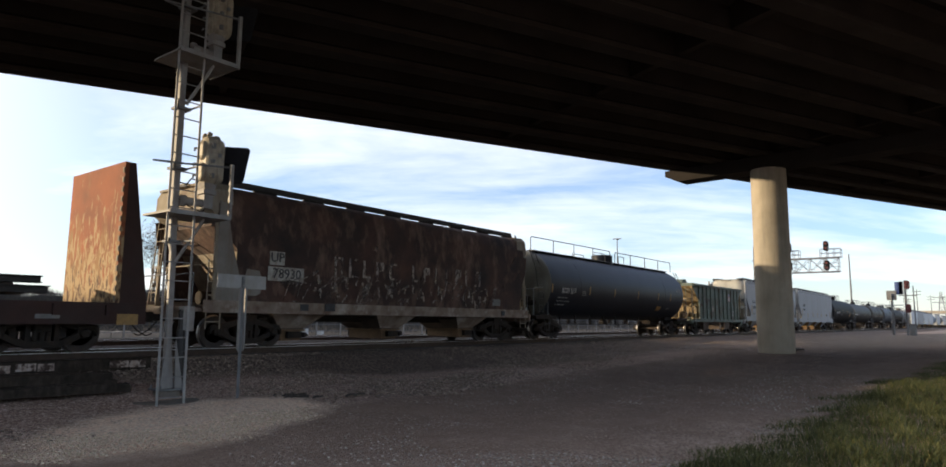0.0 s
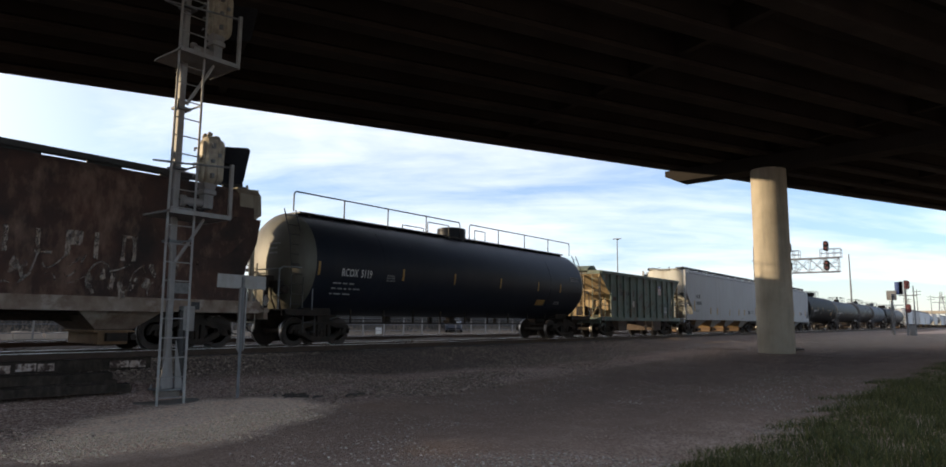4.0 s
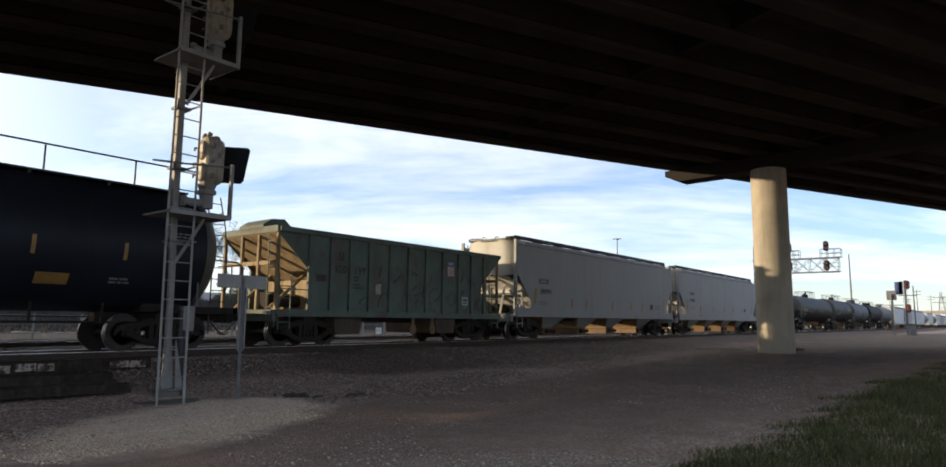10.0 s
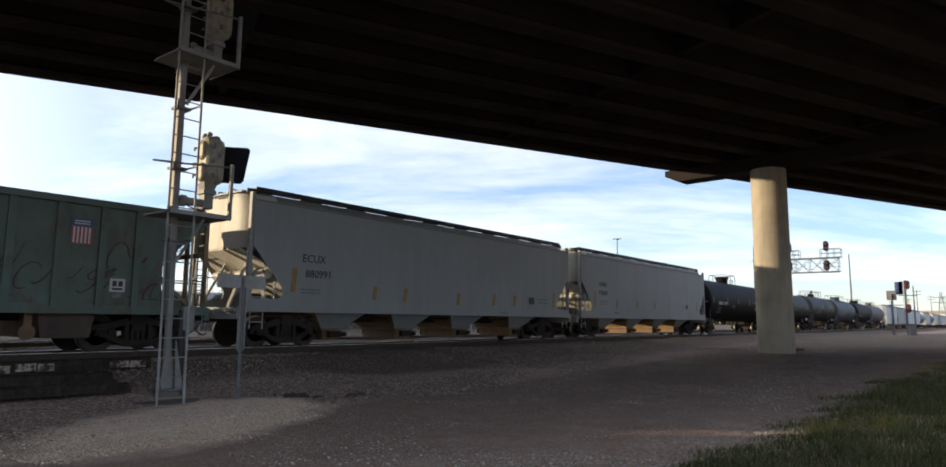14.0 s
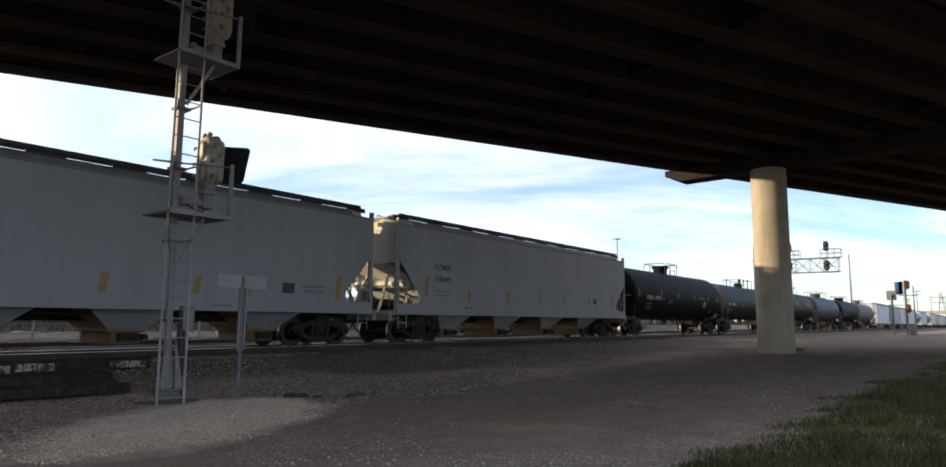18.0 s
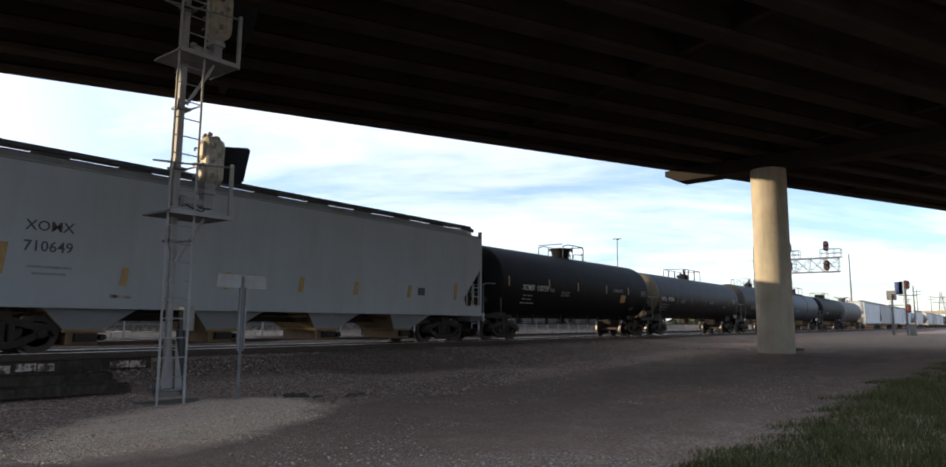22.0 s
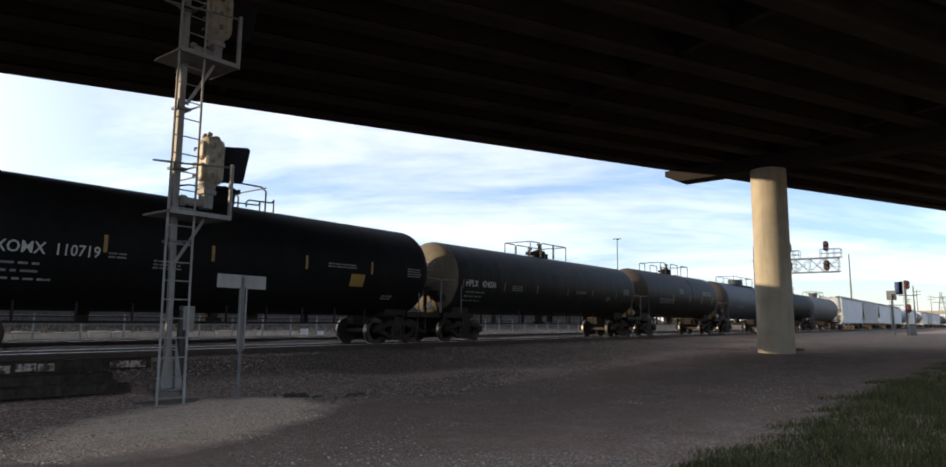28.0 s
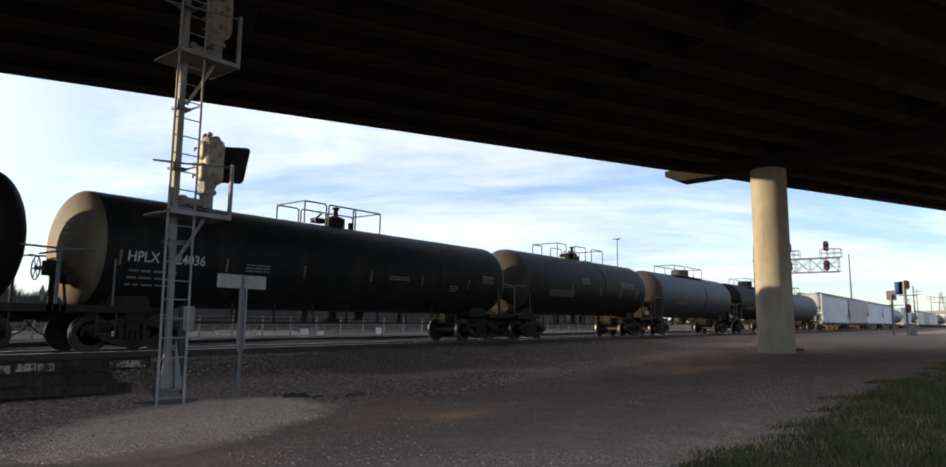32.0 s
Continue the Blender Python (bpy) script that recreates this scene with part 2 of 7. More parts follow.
# black like its tank; the tan is sunlight painted onto the head
M["sunlit_tan_head"] = mat("sunlit_tan_head_paint", (0.15, 0.124, 0.085), (0.108, 0.088, 0.063), 1.2, 0.7, 0.0, bump=0.1, bscale=20, dirt=(0.07, 0.055, 0.04), streak=1, dirt_amt=0.6, dscale=0.8)
M["royal_tank"] = mat("blue_tank_paint", (0.03, 0.06, 0.12), (0.04, 0.075, 0.14), 0.8, 0.5, 0.0, bump=0.05, bscale=3)
M["tank_trim"] = mat("black_rail_paint", (0.016, 0.016, 0.016), (0.03, 0.027, 0.024), 5, 0.6)
M["grey_hopper"] = mat("grey_hopper_paint", (0.272, 0.276, 0.280), (0.243, 0.246, 0.250), 0.5, 0.62, 0.0, bump=0.05, bscale=2.5, dirt=(0.18, 0.17, 0.15), streak=1, dirt_amt=0.35, dscale=0.5)
M["white_hopper"] = mat("white_hopper_paint", (0.46, 0.485, 0.51), (0.39, 0.41, 0.43), 0.5, 0.6, 0.0, bump=0.05, bscale=2.5, dirt=(0.3, 0.26, 0.2), streak=1, dirt_amt=0.4, dscale=0.5)
M["grimy_roof"] = mat("grimy_roof_paint", (0.19, 0.187, 0.183), (0.15, 0.143, 0.135), 0.9, 0.7, 0.0, bump=0.08, bscale=3, dirt=(0.10, 0.07, 0.055), streak=1, dirt_amt=0.5, dscale=0.5)
# hopper end paint: grey warmed to cream to hold the sunlight
M["sunlit_end"] = mat("sunlit_end_paint", (0.44, 0.43, 0.38), (0.37, 0.36, 0.32), 0.8, 0.6, 0.0, bump=0.05, bscale=2.5, dirt=(0.2, 0.17, 0.13), streak=1, dirt_amt=0.5, dscale=0.7)
M["tan_hopper"] = mat("tan_hopper_paint", (0.45, 0.40, 0.30), (0.38, 0.34, 0.26), 0.5, 0.65, 0.0, bump=0.05, bscale=2.5, dirt=(0.2, 0.15, 0.1), streak=1, dirt_amt=0.5, dscale=0.5)
M["rust_hopper"] = mat("rusted_brown_paint", (0.021, 0.0148, 0.013), (0.088, 0.042, 0.028), 0.8, 0.85, 0.0, bump=0.25, bscale=22, dirt=(0.25, 0.16, 0.115), streak=0.45, dirt_amt=0.7, dscale=0.55, sharp=0.22, mid=0.61)
M["rust_end"] = mat("weathered_grey_end", (0.30, 0.265, 0.20), (0.21, 0.175, 0.13), 1.6, 0.8, 0.0, bump=0.2, bscale=22, dirt=(0.10, 0.05, 0.03), streak=1, dirt_amt=0.8, dscale=0.8)
M["end_grey"] = mat("repainted_grey_end", (0.24, 0.225, 0.20), (0.18, 0.16, 0.135), 2.0, 0.75, 0.0, bump=0.15, bscale=22, dirt=(0.14, 0.08, 0.05), streak=1, dirt_amt=0.55, dscale=0.9)
M["rust_chute"] = mat("grimy_outlet", (0.08, 0.057, 0.042), (0.05, 0.035, 0.026), 2, 0.85, bump=0.2, dirt=(0.14, 0.105, 0.075), streak=1, dirt_amt=0.5)
M["rust_sill"] = mat("peeling_sill_paint", (0.27, 0.22, 0.175), (0.12, 0.07, 0.045), 2.4, 0.85, 0.0, bump=0.25, bscale=25, dirt=(0.40, 0.36, 0.31), dirt_amt=0.8, dscale=1.6, sharp=0.12)
# green car's end: rust and the low sun's gold both in this ochre
M["rusty_sunlit_slope"] = mat("ochre_slope_sheet", (0.33, 0.25, 0.135), (0.21, 0.15, 0.08), 1.4, 0.8, 0.0, bump=0.2, bscale=18, dirt=(0.075, 0.042, 0.022), streak=1, dirt_amt=0.75, dscale=0.8)
M["green_hopper"] = mat("green_hopper_paint", (0.115, 0.150, 0.124), (0.082, 0.105, 0.086), 1.3, 0.75, 0.0, bump=0.12, bscale=10, dirt=(0.10, 0.06, 0.04), streak=0.5, dirt_amt=0.75, dscale=0.5, sharp=0.16)
M["orange_bulk"] = peeling_orange()
M["red_frame"] = mat("oxide_red_frame", (0.046, 0.019, 0.014), (0.03, 0.014, 0.011), 2, 0.8, 0.0, bump=0.2, dirt=(0.04, 0.03, 0.025), dirt_amt=0.6)
M["yellow"] = mat("yellow_reflector", (0.32, 0.185, 0.045), (0.22, 0.125, 0.035), 8, 0.5)
M["white_mark"] = mat("white_stencil", (0.55, 0.55, 0.53), (0.42, 0.42, 0.40), 9, 0.7, bump=0)
M["dull_strip"] = mat("dulled_reflector", (0.22, 0.15, 0.06), (0.13, 0.09, 0.045), 8, 0.6)
M["rubble"] = mat("pale_rubble", (0.50, 0.42, 0.33), (0.36, 0.30, 0.235), 1.8, 0.95, bump=0.4, bscale=9)
M["faded_mark"] = mat("faded_stencil", (0.27, 0.23, 0.20), (0.11, 0.085, 0.065), 5, 0.85, bump=0, dirt=(0.028, 0.018, 0.014), dirt_amt=1.0, dscale=5, sharp=0.12, mid=0.5)
M["stencil_white"] = mat("flaking_white_panel", (0.42, 0.40, 0.36), (0.30, 0.27, 0.23), 4, 0.8, bump=0, dirt=(0.12, 0.08, 0.06), dirt_amt=0.8, dscale=5)
M["peeled_white"] = mat("peeling_white_panel", (0.46, 0.40, 0.35), (0.26, 0.18, 0.14), 9, 0.85, bump=0.2, dirt=(0.05, 0.03, 0.022), dirt_amt=1.0, dscale=7, sharp=0.08, mid=0.52)
M["pale_mark"] = mat("chalky_stencil", (0.22, 0.22, 0.21), (0.12, 0.12, 0.115), 9, 0.8, bump=0)
M["black_mark"] = mat("black_stencil", (0.03, 0.03, 0.032), (0.05, 0.05, 0.052), 9, 0.7, bump=0)
# chute ochre: rust stain plus the warm sunlight painted on the slopes
M["funnel"] = mat("stained_sunlit_funnel_paint", (0.30, 0.205, 0.10), (0.17, 0.115, 0.06), 2.2, 0.7, 0.0, bump=0.1, dirt=(0.20, 0.12, 0.05), streak=1, dirt_amt=0.7)
M["chute"] = mat("outlet_steel", (0.17, 0.10, 0.045), (0.10, 0.06, 0.03), 3, 0.7, 0.0, dirt=(0.16, 0.10, 0.05), streak=1, dirt_amt=0.7)
M["rust_scrawl"] = mat("rusty_spray", (0.05, 0.034, 0.026), (0.09, 0.06, 0.045), 4, 0.85, bump=0)
M["lumber"] = mat("dark_beam", (0.03, 0.028, 0.027), (0.05, 0.045, 0.04), 4, 0.8)
M["red_box"] = mat("red_shield", (0.35, 0.07, 0.06), (0.3, 0.06, 0.05), 8, 0.6, bump=0)
M["blue_box"] = mat("blue_shield", (0.05, 0.08, 0.2), (0.05, 0.08, 0.2), 8, 0.6, bump=0)


# ---- mesh helpers ----
def box(bm, c, s, rot=None):
    v = bmesh.ops.create_cube(bm, size=1.0)["verts"]
    m = Matrix.Translation(c) @ (rot.to_4x4() if rot else Matrix.Identity(4)) @ Matrix.Diagonal((*s, 1))
    bmesh.ops.transform(bm, matrix=m, verts=v)
    return v


def bar(bm, a, b, w, h=None, seg=0):
    """A straight bar from a to b: square w x h, or round of radius w with seg sides."""
    a, b = Vector(a), Vector(b)
    d = b - a
    rot = d.to_track_quat("Z", "Y").to_matrix().to_4x4()
    if seg:
        v = bmesh.ops.create_cone(bm, cap_ends=True, segments=seg, radius1=w, radius2=w, depth=1.0)["verts"]
        m = Matrix.Translation((a + b) / 2) @ rot @ Matrix.Diagonal((1, 1, d.length, 1))
    else:
        v = bmesh.ops.create_cube(bm, size=1.0)["verts"]
        m = Matrix.Translation((a + b) / 2) @ rot @ Matrix.Diagonal((w, h or w, d.length, 1))
    bmesh.ops.transform(bm, matrix=m, verts=v)
    return v


def pipe(bm, pts, r, seg=6):
    for a, b in zip(pts, pts[1:]):
        bar(bm, a, b, r, seg=seg)


def prism(bm, poly, y0, y1):
    """A polygon in x and z, drawn out from y0 to y1."""
    n = len(poly)
    va = [bm.verts.new((x, y0, z)) for x, z in poly]
    vb = [bm.verts.new((x, y1, z)) for x, z in poly]
    bm.faces.new(va)
    bm.faces.new(vb[::-1])
    for i in range(n):
        bm.faces.new((va[i], vb[i], vb[(i + 1) % n], va[(i + 1) % n]))
    return va + vb


def loft(bm, rings, close=True):
    """Rings of equal length, joined in order; capped at both ends."""
    vs = [[bm.verts.new(p) for p in ring] for ring in rings]
    n = len(vs[0])
    for a, b in zip(vs, vs[1:]):
        for i in range(n):
            bm.faces.new((a[i], a[(i + 1) % n], b[(i + 1) % n], b[i]))
    if close:
        bm.faces.new(vs[0][::-1])
        bm.faces.new(vs[-1])


def lathe(bm, profile, axis="x", seg=32, centre=(0, 0, 0), close=True):
    """Profile of (along, radius), turned about the axis."""
    rings = []
    for a, r in profile:
        ring = []
        for i in range(seg):
            t = 2 * math.pi * i / seg
            c, s = r * math.cos(t), r * math.sin(t)
            p = {"x": (a, c, s), "y": (s, a, c), "z": (c, s, a)}[axis]
            ring.append((p[0] + centre[0], p[1] + centre[1], p[2] + centre[2]))
        rings.append(ring)
    loft(bm, rings, close)


def finish(bm, name, material, smooth=False, bevel=0.0):
    if bevel:
        bmesh.ops.bevel(bm, geom=[e for e in bm.edges if e.calc_face_angle(0) > 0.6], offset=bevel, segments=1, affect="EDGES", profile=0.5)
    bmesh.ops.recalc_face_normals(bm, faces=bm.faces)
    me = bpy.data.meshes.new(name)
    bm.to_mesh(me)
    bm.free()
    me.materials.append(M[material] if isinstance(material, str) else material)
    if smooth:
        me.polygons.foreach_set("use_smooth", [True] * len(me.polygons))
        me.set_sharp_from_angle(angle=radians(38))
    return me


def part(name, bm, material, parent, label="", smooth=False, bevel=0.0, at=None):
    me = bm if isinstance(bm, bpy.types.Mesh) else finish(bm, name, material, smooth, bevel)
    ob = new(name, me)
    ob.parent = parent
    if at is not None:
        ob.matrix_basis = at
    if label:
        ob["label"] = label
    return ob


def thing(name, label, category, group="", kind="", at=None):
    ob = new(name)
    ob.empty_display_size = 0.3
    if at is not None:
        ob.matrix_basis = at
    return tagged(ob, label, category, group, kind)


def solid(name, bm, material, label, category, group="", kind="", smooth=False, bevel=0.0, at=None):
    ob = new(name, finish(bm, name, material, smooth, bevel))
    if at is not None:
        ob.matrix_basis = at
    return tagged(ob, label, category, group, kind)


def B():
    return bmesh.new()


def words(text, size, depth=0.004, bold=0.008):
    """A mesh of raised letters, upright in x and z, facing -y, centred."""
    cu = bpy.data.curves.new("letters", "FONT")
    cu.body, cu.size, cu.extrude, cu.align_x, cu.align_y = text, size, depth, "CENTER", "CENTER"
    cu.resolution_u = 2
    cu.offset = size * bold
    tmp = new("letters", cu)
    tmp.matrix_basis = pose(0, 0, 0, 90, 0, 0)
    dg = bpy.context.evaluated_depsgraph_get()
    me = bpy.data.meshes.new_from_object(tmp.evaluated_get(dg))
    me.transform(pose(0, 0, 0, 90, 0, 0))
    bpy.data.objects.remove(tmp)
    bpy.data.curves.remove(cu)
    return me


# ---- ground and tracks ----
RAIL = 0.74          # top of rail over the ground at the camera
TRACK, TRACK2, TRACK3 = 18.31, 26.6, 31.5


def smooth01(a, b, v):
    t = np.clip((v - a) / (b - a), 0, 1)
    return t * t * (3 - 2 * t)


def ground_z(x, y):
    x, y = np.asarray(x, float), np.asarray(y, float)
    z = 0.25 * smooth01(10, 32, np.abs(x)) * smooth01(40, 24, y)
    z = z + 0.17 * smooth01(12.2, 14.0, y) * smooth01(14, 11, x)
    top = RAIL - 0.185
    shoulder = smooth01(13.9, 16.2, y)
    z = z * (1 - shoulder) + top * shoulder
    low = 0.28
    z = z - (top - low) * smooth01(20.2, 21.6, y) * smooth01(24.9, 23.6, y)
    z = z - 0.25 * smooth01(33.5, 37, y)
    # scrub-grown berm behind the yard fence, raised to keep low sun off the ground
    z = z + 2.15 * np.exp(-((y - 51.0) / 2.2) ** 2) * smooth01(-160, -120, x) * smooth01(150, 110, x)
    # an unseen levee added at the left, tall enough to block the low sun
    z = z + 3.25 * np.exp(-((y - 51.0) / 3.4) ** 2) * smooth01(-160, -120, x) * smooth01(14, 4, x)
    bank = np.exp(-((x - 62) / 26.0) ** 2) * np.exp(-((y - 12.0) / 3.2) ** 2) * 0.35
    z = z + bank
    # the verge on the near side is a little raised
    z = z + 0.10 * smooth01(3.2, 1.2, y) * smooth01(5, 9, x) * smooth01(60, 30, x)
    return z


def axis_steps(parts):
    out = []
    for a, b, n in parts:
        out += list(np.linspace(a, b, n, endpoint=False))
    return out + [parts[-1][1]]


def make_ground():
    xs = axis_steps([(-1500, -200, 8), (-200, -30, 12), (-30, 0, 24), (0, 45, 150), (45, 120, 80), (120, 400, 50), (400, 3500, 14)])
    ys = axis_steps([(-1500, -100, 8), (-100, -8, 18), (-8, 0, 20), (0, 17, 110), (17, 36, 70), (36, 45, 8), (45, 57, 16), (57, 100, 14), (100, 3500, 18)])
    X, Y = np.meshgrid(xs, ys, indexing="ij")
    Z = ground_z(X, Y)
    near = np.exp(-(np.maximum(np.hypot(X - 10, Y - 8) - 20, 0) / 25) ** 2)
    rng = np.random.RandomState(3)
    Z += near * (rng.rand(*X.shape) - 0.5) * 0.022
    for k, amp in ((0.35, 0.02), (1.1, 0.012)):
        Z += near * amp * (np.sin(X * k * 1.7 + Y * k) + np.sin(Y * k * 2.1 - X * k * 0.6))
    n, m = X.shape
    verts = np.stack([X, Y, Z], -1).reshape(-1, 3)
    faces = [(i * m + j, (i + 1) * m + j, (i + 1) * m + j + 1, i * m + j + 1) for i in range(n - 1) for j in range(m - 1)]
    me = bpy.data.meshes.new("ground")
    me.from_pydata(verts.tolist(), [], faces)
    me.polygons.foreach_set("use_smooth", [True] * len(me.polygons))
    me.materials.append(ground_material())
    return tagged(new("ground", me), "dark gravel and packed dirt ground with pale stone patches", "ground", kind="structure")


def ground_material():
    m = bpy.data.materials.new("gravel_ground")
    m.use_nodes = True
    nt = m.node_tree
    b = nt.nodes["Principled BSDF"]
    b.inputs["Roughness"].default_value = 0.95
    b.inputs["Specular IOR Level"].default_value = 0.2
    geo = nt.nodes.new("ShaderNodeNewGeometry")
    P = geo.outputs["Position"]

    def noise_at(scale, detail=5.0, rough=0.6):
        n = nd(nt, "ShaderNodeTexNoise", Scale=scale, Detail=detail, Roughness=rough)
        nt.links.new(P, n.inputs["Vector"])
        return n.outputs["Fac"]

    def ramp(src, stops):
        r = nt.nodes.new("ShaderNodeValToRGB")
        e = r.color_ramp.elements
        while len(e) < len(stops):
            e.new(0.5)
        for el, (pos, c) in zip(e, stops):
            el.position, el.color = pos, (*c, 1) if len(c) == 3 else c
        nt.links.new(src, r.inputs[0])
        return r.outputs[0]

    def mix(f, a, c):
        x = nt.nodes.new("ShaderNodeMix")
        x.data_type = "RGBA"
        nt.links.new(f, x.inputs[0])
        for s, i in ((a, 6), (c, 7)):
            if isinstance(s, tuple):
                x.inputs[i].default_value = s
            else:
                nt.links.new(s, x.inputs[i])
        return x.outputs[2]

    def math2(op, a, c):
        x = nd(nt, "ShaderNodeMath", op=op)
        for s, i in ((a, 0), (c, 1)):
            if isinstance(s, (int, float)):
                x.inputs[i].default_value = s
            else:
                nt.links.new(s, x.inputs[i])
        return x.outputs[0]

    def blob(cx, cy, rx, ry, turn, soft=0.35):
        """1 inside an ellipse with a ragged rim."""
        mp = nt.nodes.new("ShaderNodeMapping")
        mp.vector_type = "TEXTURE"
        mp.inputs["Location"].default_value = (cx, cy, 0)
        mp.inputs["Rotation"].default_value = (0, 0, radians(turn))
        mp.inputs["Scale"].default_value = (rx, ry, 1000)
        nt.links.new(P, mp.inputs[0])
        ln = nt.nodes.new("ShaderNodeVectorMath")
        ln.operation = "LENGTH"
        nt.links.new(mp.outputs[0], ln.inputs[0])
        w = math2("ADD", ln.outputs["Value"], math2("MULTIPLY", math2("SUBTRACT", noise_at(1.3), 0.5), 0.7))
        r = nt.nodes.new("ShaderNodeMapRange")
        r.inputs["From Min"].default_value, r.inputs["From Max"].default_value = 1 - soft / 2, 1 + soft / 2
        r.inputs["To Min"].default_value, r.inputs["To Max"].default_value = 1, 0
        nt.links.new(w, r.inputs[0])
        return r.outputs[0]

    def nsep():
        s = nt.nodes.new("ShaderNodeSeparateXYZ")
        nt.links.new(P, s.inputs[0])
        return s.outputs[1]

    vor = nt.nodes.new("ShaderNodeTexVoronoi")
    vor.inputs["Scale"].default_value = 34.0
    nt.links.new(P, vor.inputs["Vector"])
    vsep = nt.nodes.new("ShaderNodeSeparateColor")
    nt.links.new(vor.outputs["Color"], vsep.inputs[0])
    stone = vsep.outputs[0]
    dirt = mix(noise_at(0.35), ramp(noise_at(7), [(0.3, (0.232, 0.1616, 0.1214)), (0.7, (0.325, 0.2323, 0.1775))]), ramp(noise_at(30), [(0.3, (0.246, 0.1727, 0.1295)), (0.7, (0.36, 0.2586, 0.1979))]))
    grav = ramp(stone, [(0.0, (0.2311, 0.1616, 0.1255)), (0.55, (0.4622, 0.3384, 0.2662)), (0.9, (0.6013, 0.4596, 0.3672)), (1.0, (0.7854, 0.6464, 0.5416))])
    pale = ramp(stone, [(0.0, (0.6473, 0.4646, 0.3397)), (0.6, (0.9009, 0.6767, 0.5049)), (1.0, (0.93, 0.7979, 0.6334))])
    ball = ramp(stone, [(0.0, (0.05778, 0.04141, 0.03305)), (0.6, (0.1327, 0.09797, 0.07895)), (1.0, (0.3124, 0.2424, 0.1979))])
    dirtmask = ramp(math2("ADD", noise_at(0.22), math2("MULTIPLY", noise_at(2.2), 0.25)), [(0.50, (0, 0, 0)), (0.72, (1, 1, 1))])
    col = mix(dirtmask, grav, dirt)
    road = blob(20.0, 6.6, 24.0, 3.6, -3, 1.0)
    col = mix(road, col, dirt)
    # dirt near the column, darkened in colour for the shade under the bridge
    col = mix(blob(36, 5.2, 20.0, 5.0, -5, 1.3), col, ramp(noise_at(1.6, 8.0, 0.75), [(0.3, (0.0535, 0.03434, 0.02652)), (0.7, (0.1059, 0.0707, 0.05406))]))
    shoulder = math2("ADD", nsep(), math2("MULTIPLY", noise_at(0.8), 1.4))
    sh = nt.nodes.new("ShaderNodeMapRange")
    sh.inputs["From Min"].default_value, sh.inputs["From Max"].default_value = 10.3, 10.9
    nt.links.new(shoulder, sh.inputs[0])
    sx = nt.nodes.new("ShaderNodeSeparateXYZ")
    nt.links.new(P, sx.inputs[0])
    shx = nt.nodes.new("ShaderNodeMapRange")
    shx.inputs["From Min"].default_value, shx.inputs["From Max"].default_value = 20, 34
    shx.inputs["To Min"].default_value, shx.inputs["To Max"].default_value = 1, 0
    nt.links.new(sx.outputs[0], shx.inputs[0])
    col = mix(math2("MULTIPLY", sh.outputs[0], shx.outputs[0]), col, ramp(stone, [(0.0, (0.1562, 0.106, 0.08568)), (0.6, (0.3478, 0.2404, 0.1938)), (0.9, (0.5318, 0.4141, 0.3397)), (1.0, (0.8089, 0.6565, 0.5508))]))
    col = mix(blob(5.85, 10.05, 2.9, 1.5, 26, 0.4), col, pale)
    # pale sandy ground; its colour also carries the open-sky light past the bridge
    col = mix(blob(84, 7.0, 46, 6.5, -2, 0.35), col, ramp(noise_at(0.9, 8.0, 0.75), [(0.35, (0.1017, 0.07777, 0.05814)), (0.65, (0.2033, 0.1565, 0.1204))]))
    speck = math2("MULTIPLY", ramp(vsep.outputs[1], [(0.78, (0, 0, 0)), (0.84, (1, 1, 1))]), ramp(noise_at(0.7), [(0.35, (0.1, 0.1, 0.1)), (0.65, (0.8, 0.8, 0.8))]))
    col = mix(speck, col, ramp(vsep.outputs[2], [(0.2, (0.104, 0.07575, 0.05967)), (0.8, (0.6013, 0.4646, 0.3764))]))
    # ballast under and beside the tracks
    sp = nt.nodes.new("ShaderNodeSeparateXYZ")
    nt.links.new(P, sp.inputs[0])
    wide = nt.nodes.new("ShaderNodeMapRange")
    wide.inputs["From Min"].default_value, wide.inputs["From Max"].default_value = 9, 26
    wide.inputs["To Min"].default_value, wide.inputs["To Max"].default_value = 0, 2.9
    nt.links.new(sp.outputs[0], wide.inputs[0])
    edge = math2("ADD", sp.outputs[1], math2("MULTIPLY", noise_at(0.9), 1.2))
    near_edge = math2("ADD", edge, wide.outputs[0])
    r = nt.nodes.new("ShaderNodeMapRange")
    r.inputs["From Min"].default_value, r.inputs["From Max"].default_value = 14.4, 15.6
    nt.links.new(near_edge, r.inputs[0])
    col = mix(r.outputs[0], col, ball)
    bed = nt.nodes.new("ShaderNodeMapRange")
    bed.inputs["From Min"].default_value, bed.inputs["From Max"].default_value = 16.3, 17.1
    nt.links.new(edge, bed.inputs[0])
    col = mix(bed.outputs[0], col, ramp(stone, [(0.0, (0.02782, 0.02121, 0.01836)), (0.6, (0.0642, 0.04949, 0.04284)), (1.0, (0.1605, 0.1293, 0.1122))]))
    back = nt.nodes.new("ShaderNodeMapRange")
    back.inputs["From Min"].default_value, back.inputs["From Max"].default_value = 19.8, 20.8
    nt.links.new(edge, back.inputs[0])
    col = mix(back.outputs[0], col, ramp(stone, [(0.0, (0.02547, 0.0202, 0.01652)), (0.7, (0.06356, 0.0505, 0.04223)), (1.0, (0.1391, 0.1111, 0.0918))]))
    far = nt.nodes.new("ShaderNodeMapRange")
    far.inputs["From Min"].default_value, far.inputs["From Max"].default_value = 35, 38
    nt.links.new(edge, far.inputs[0])
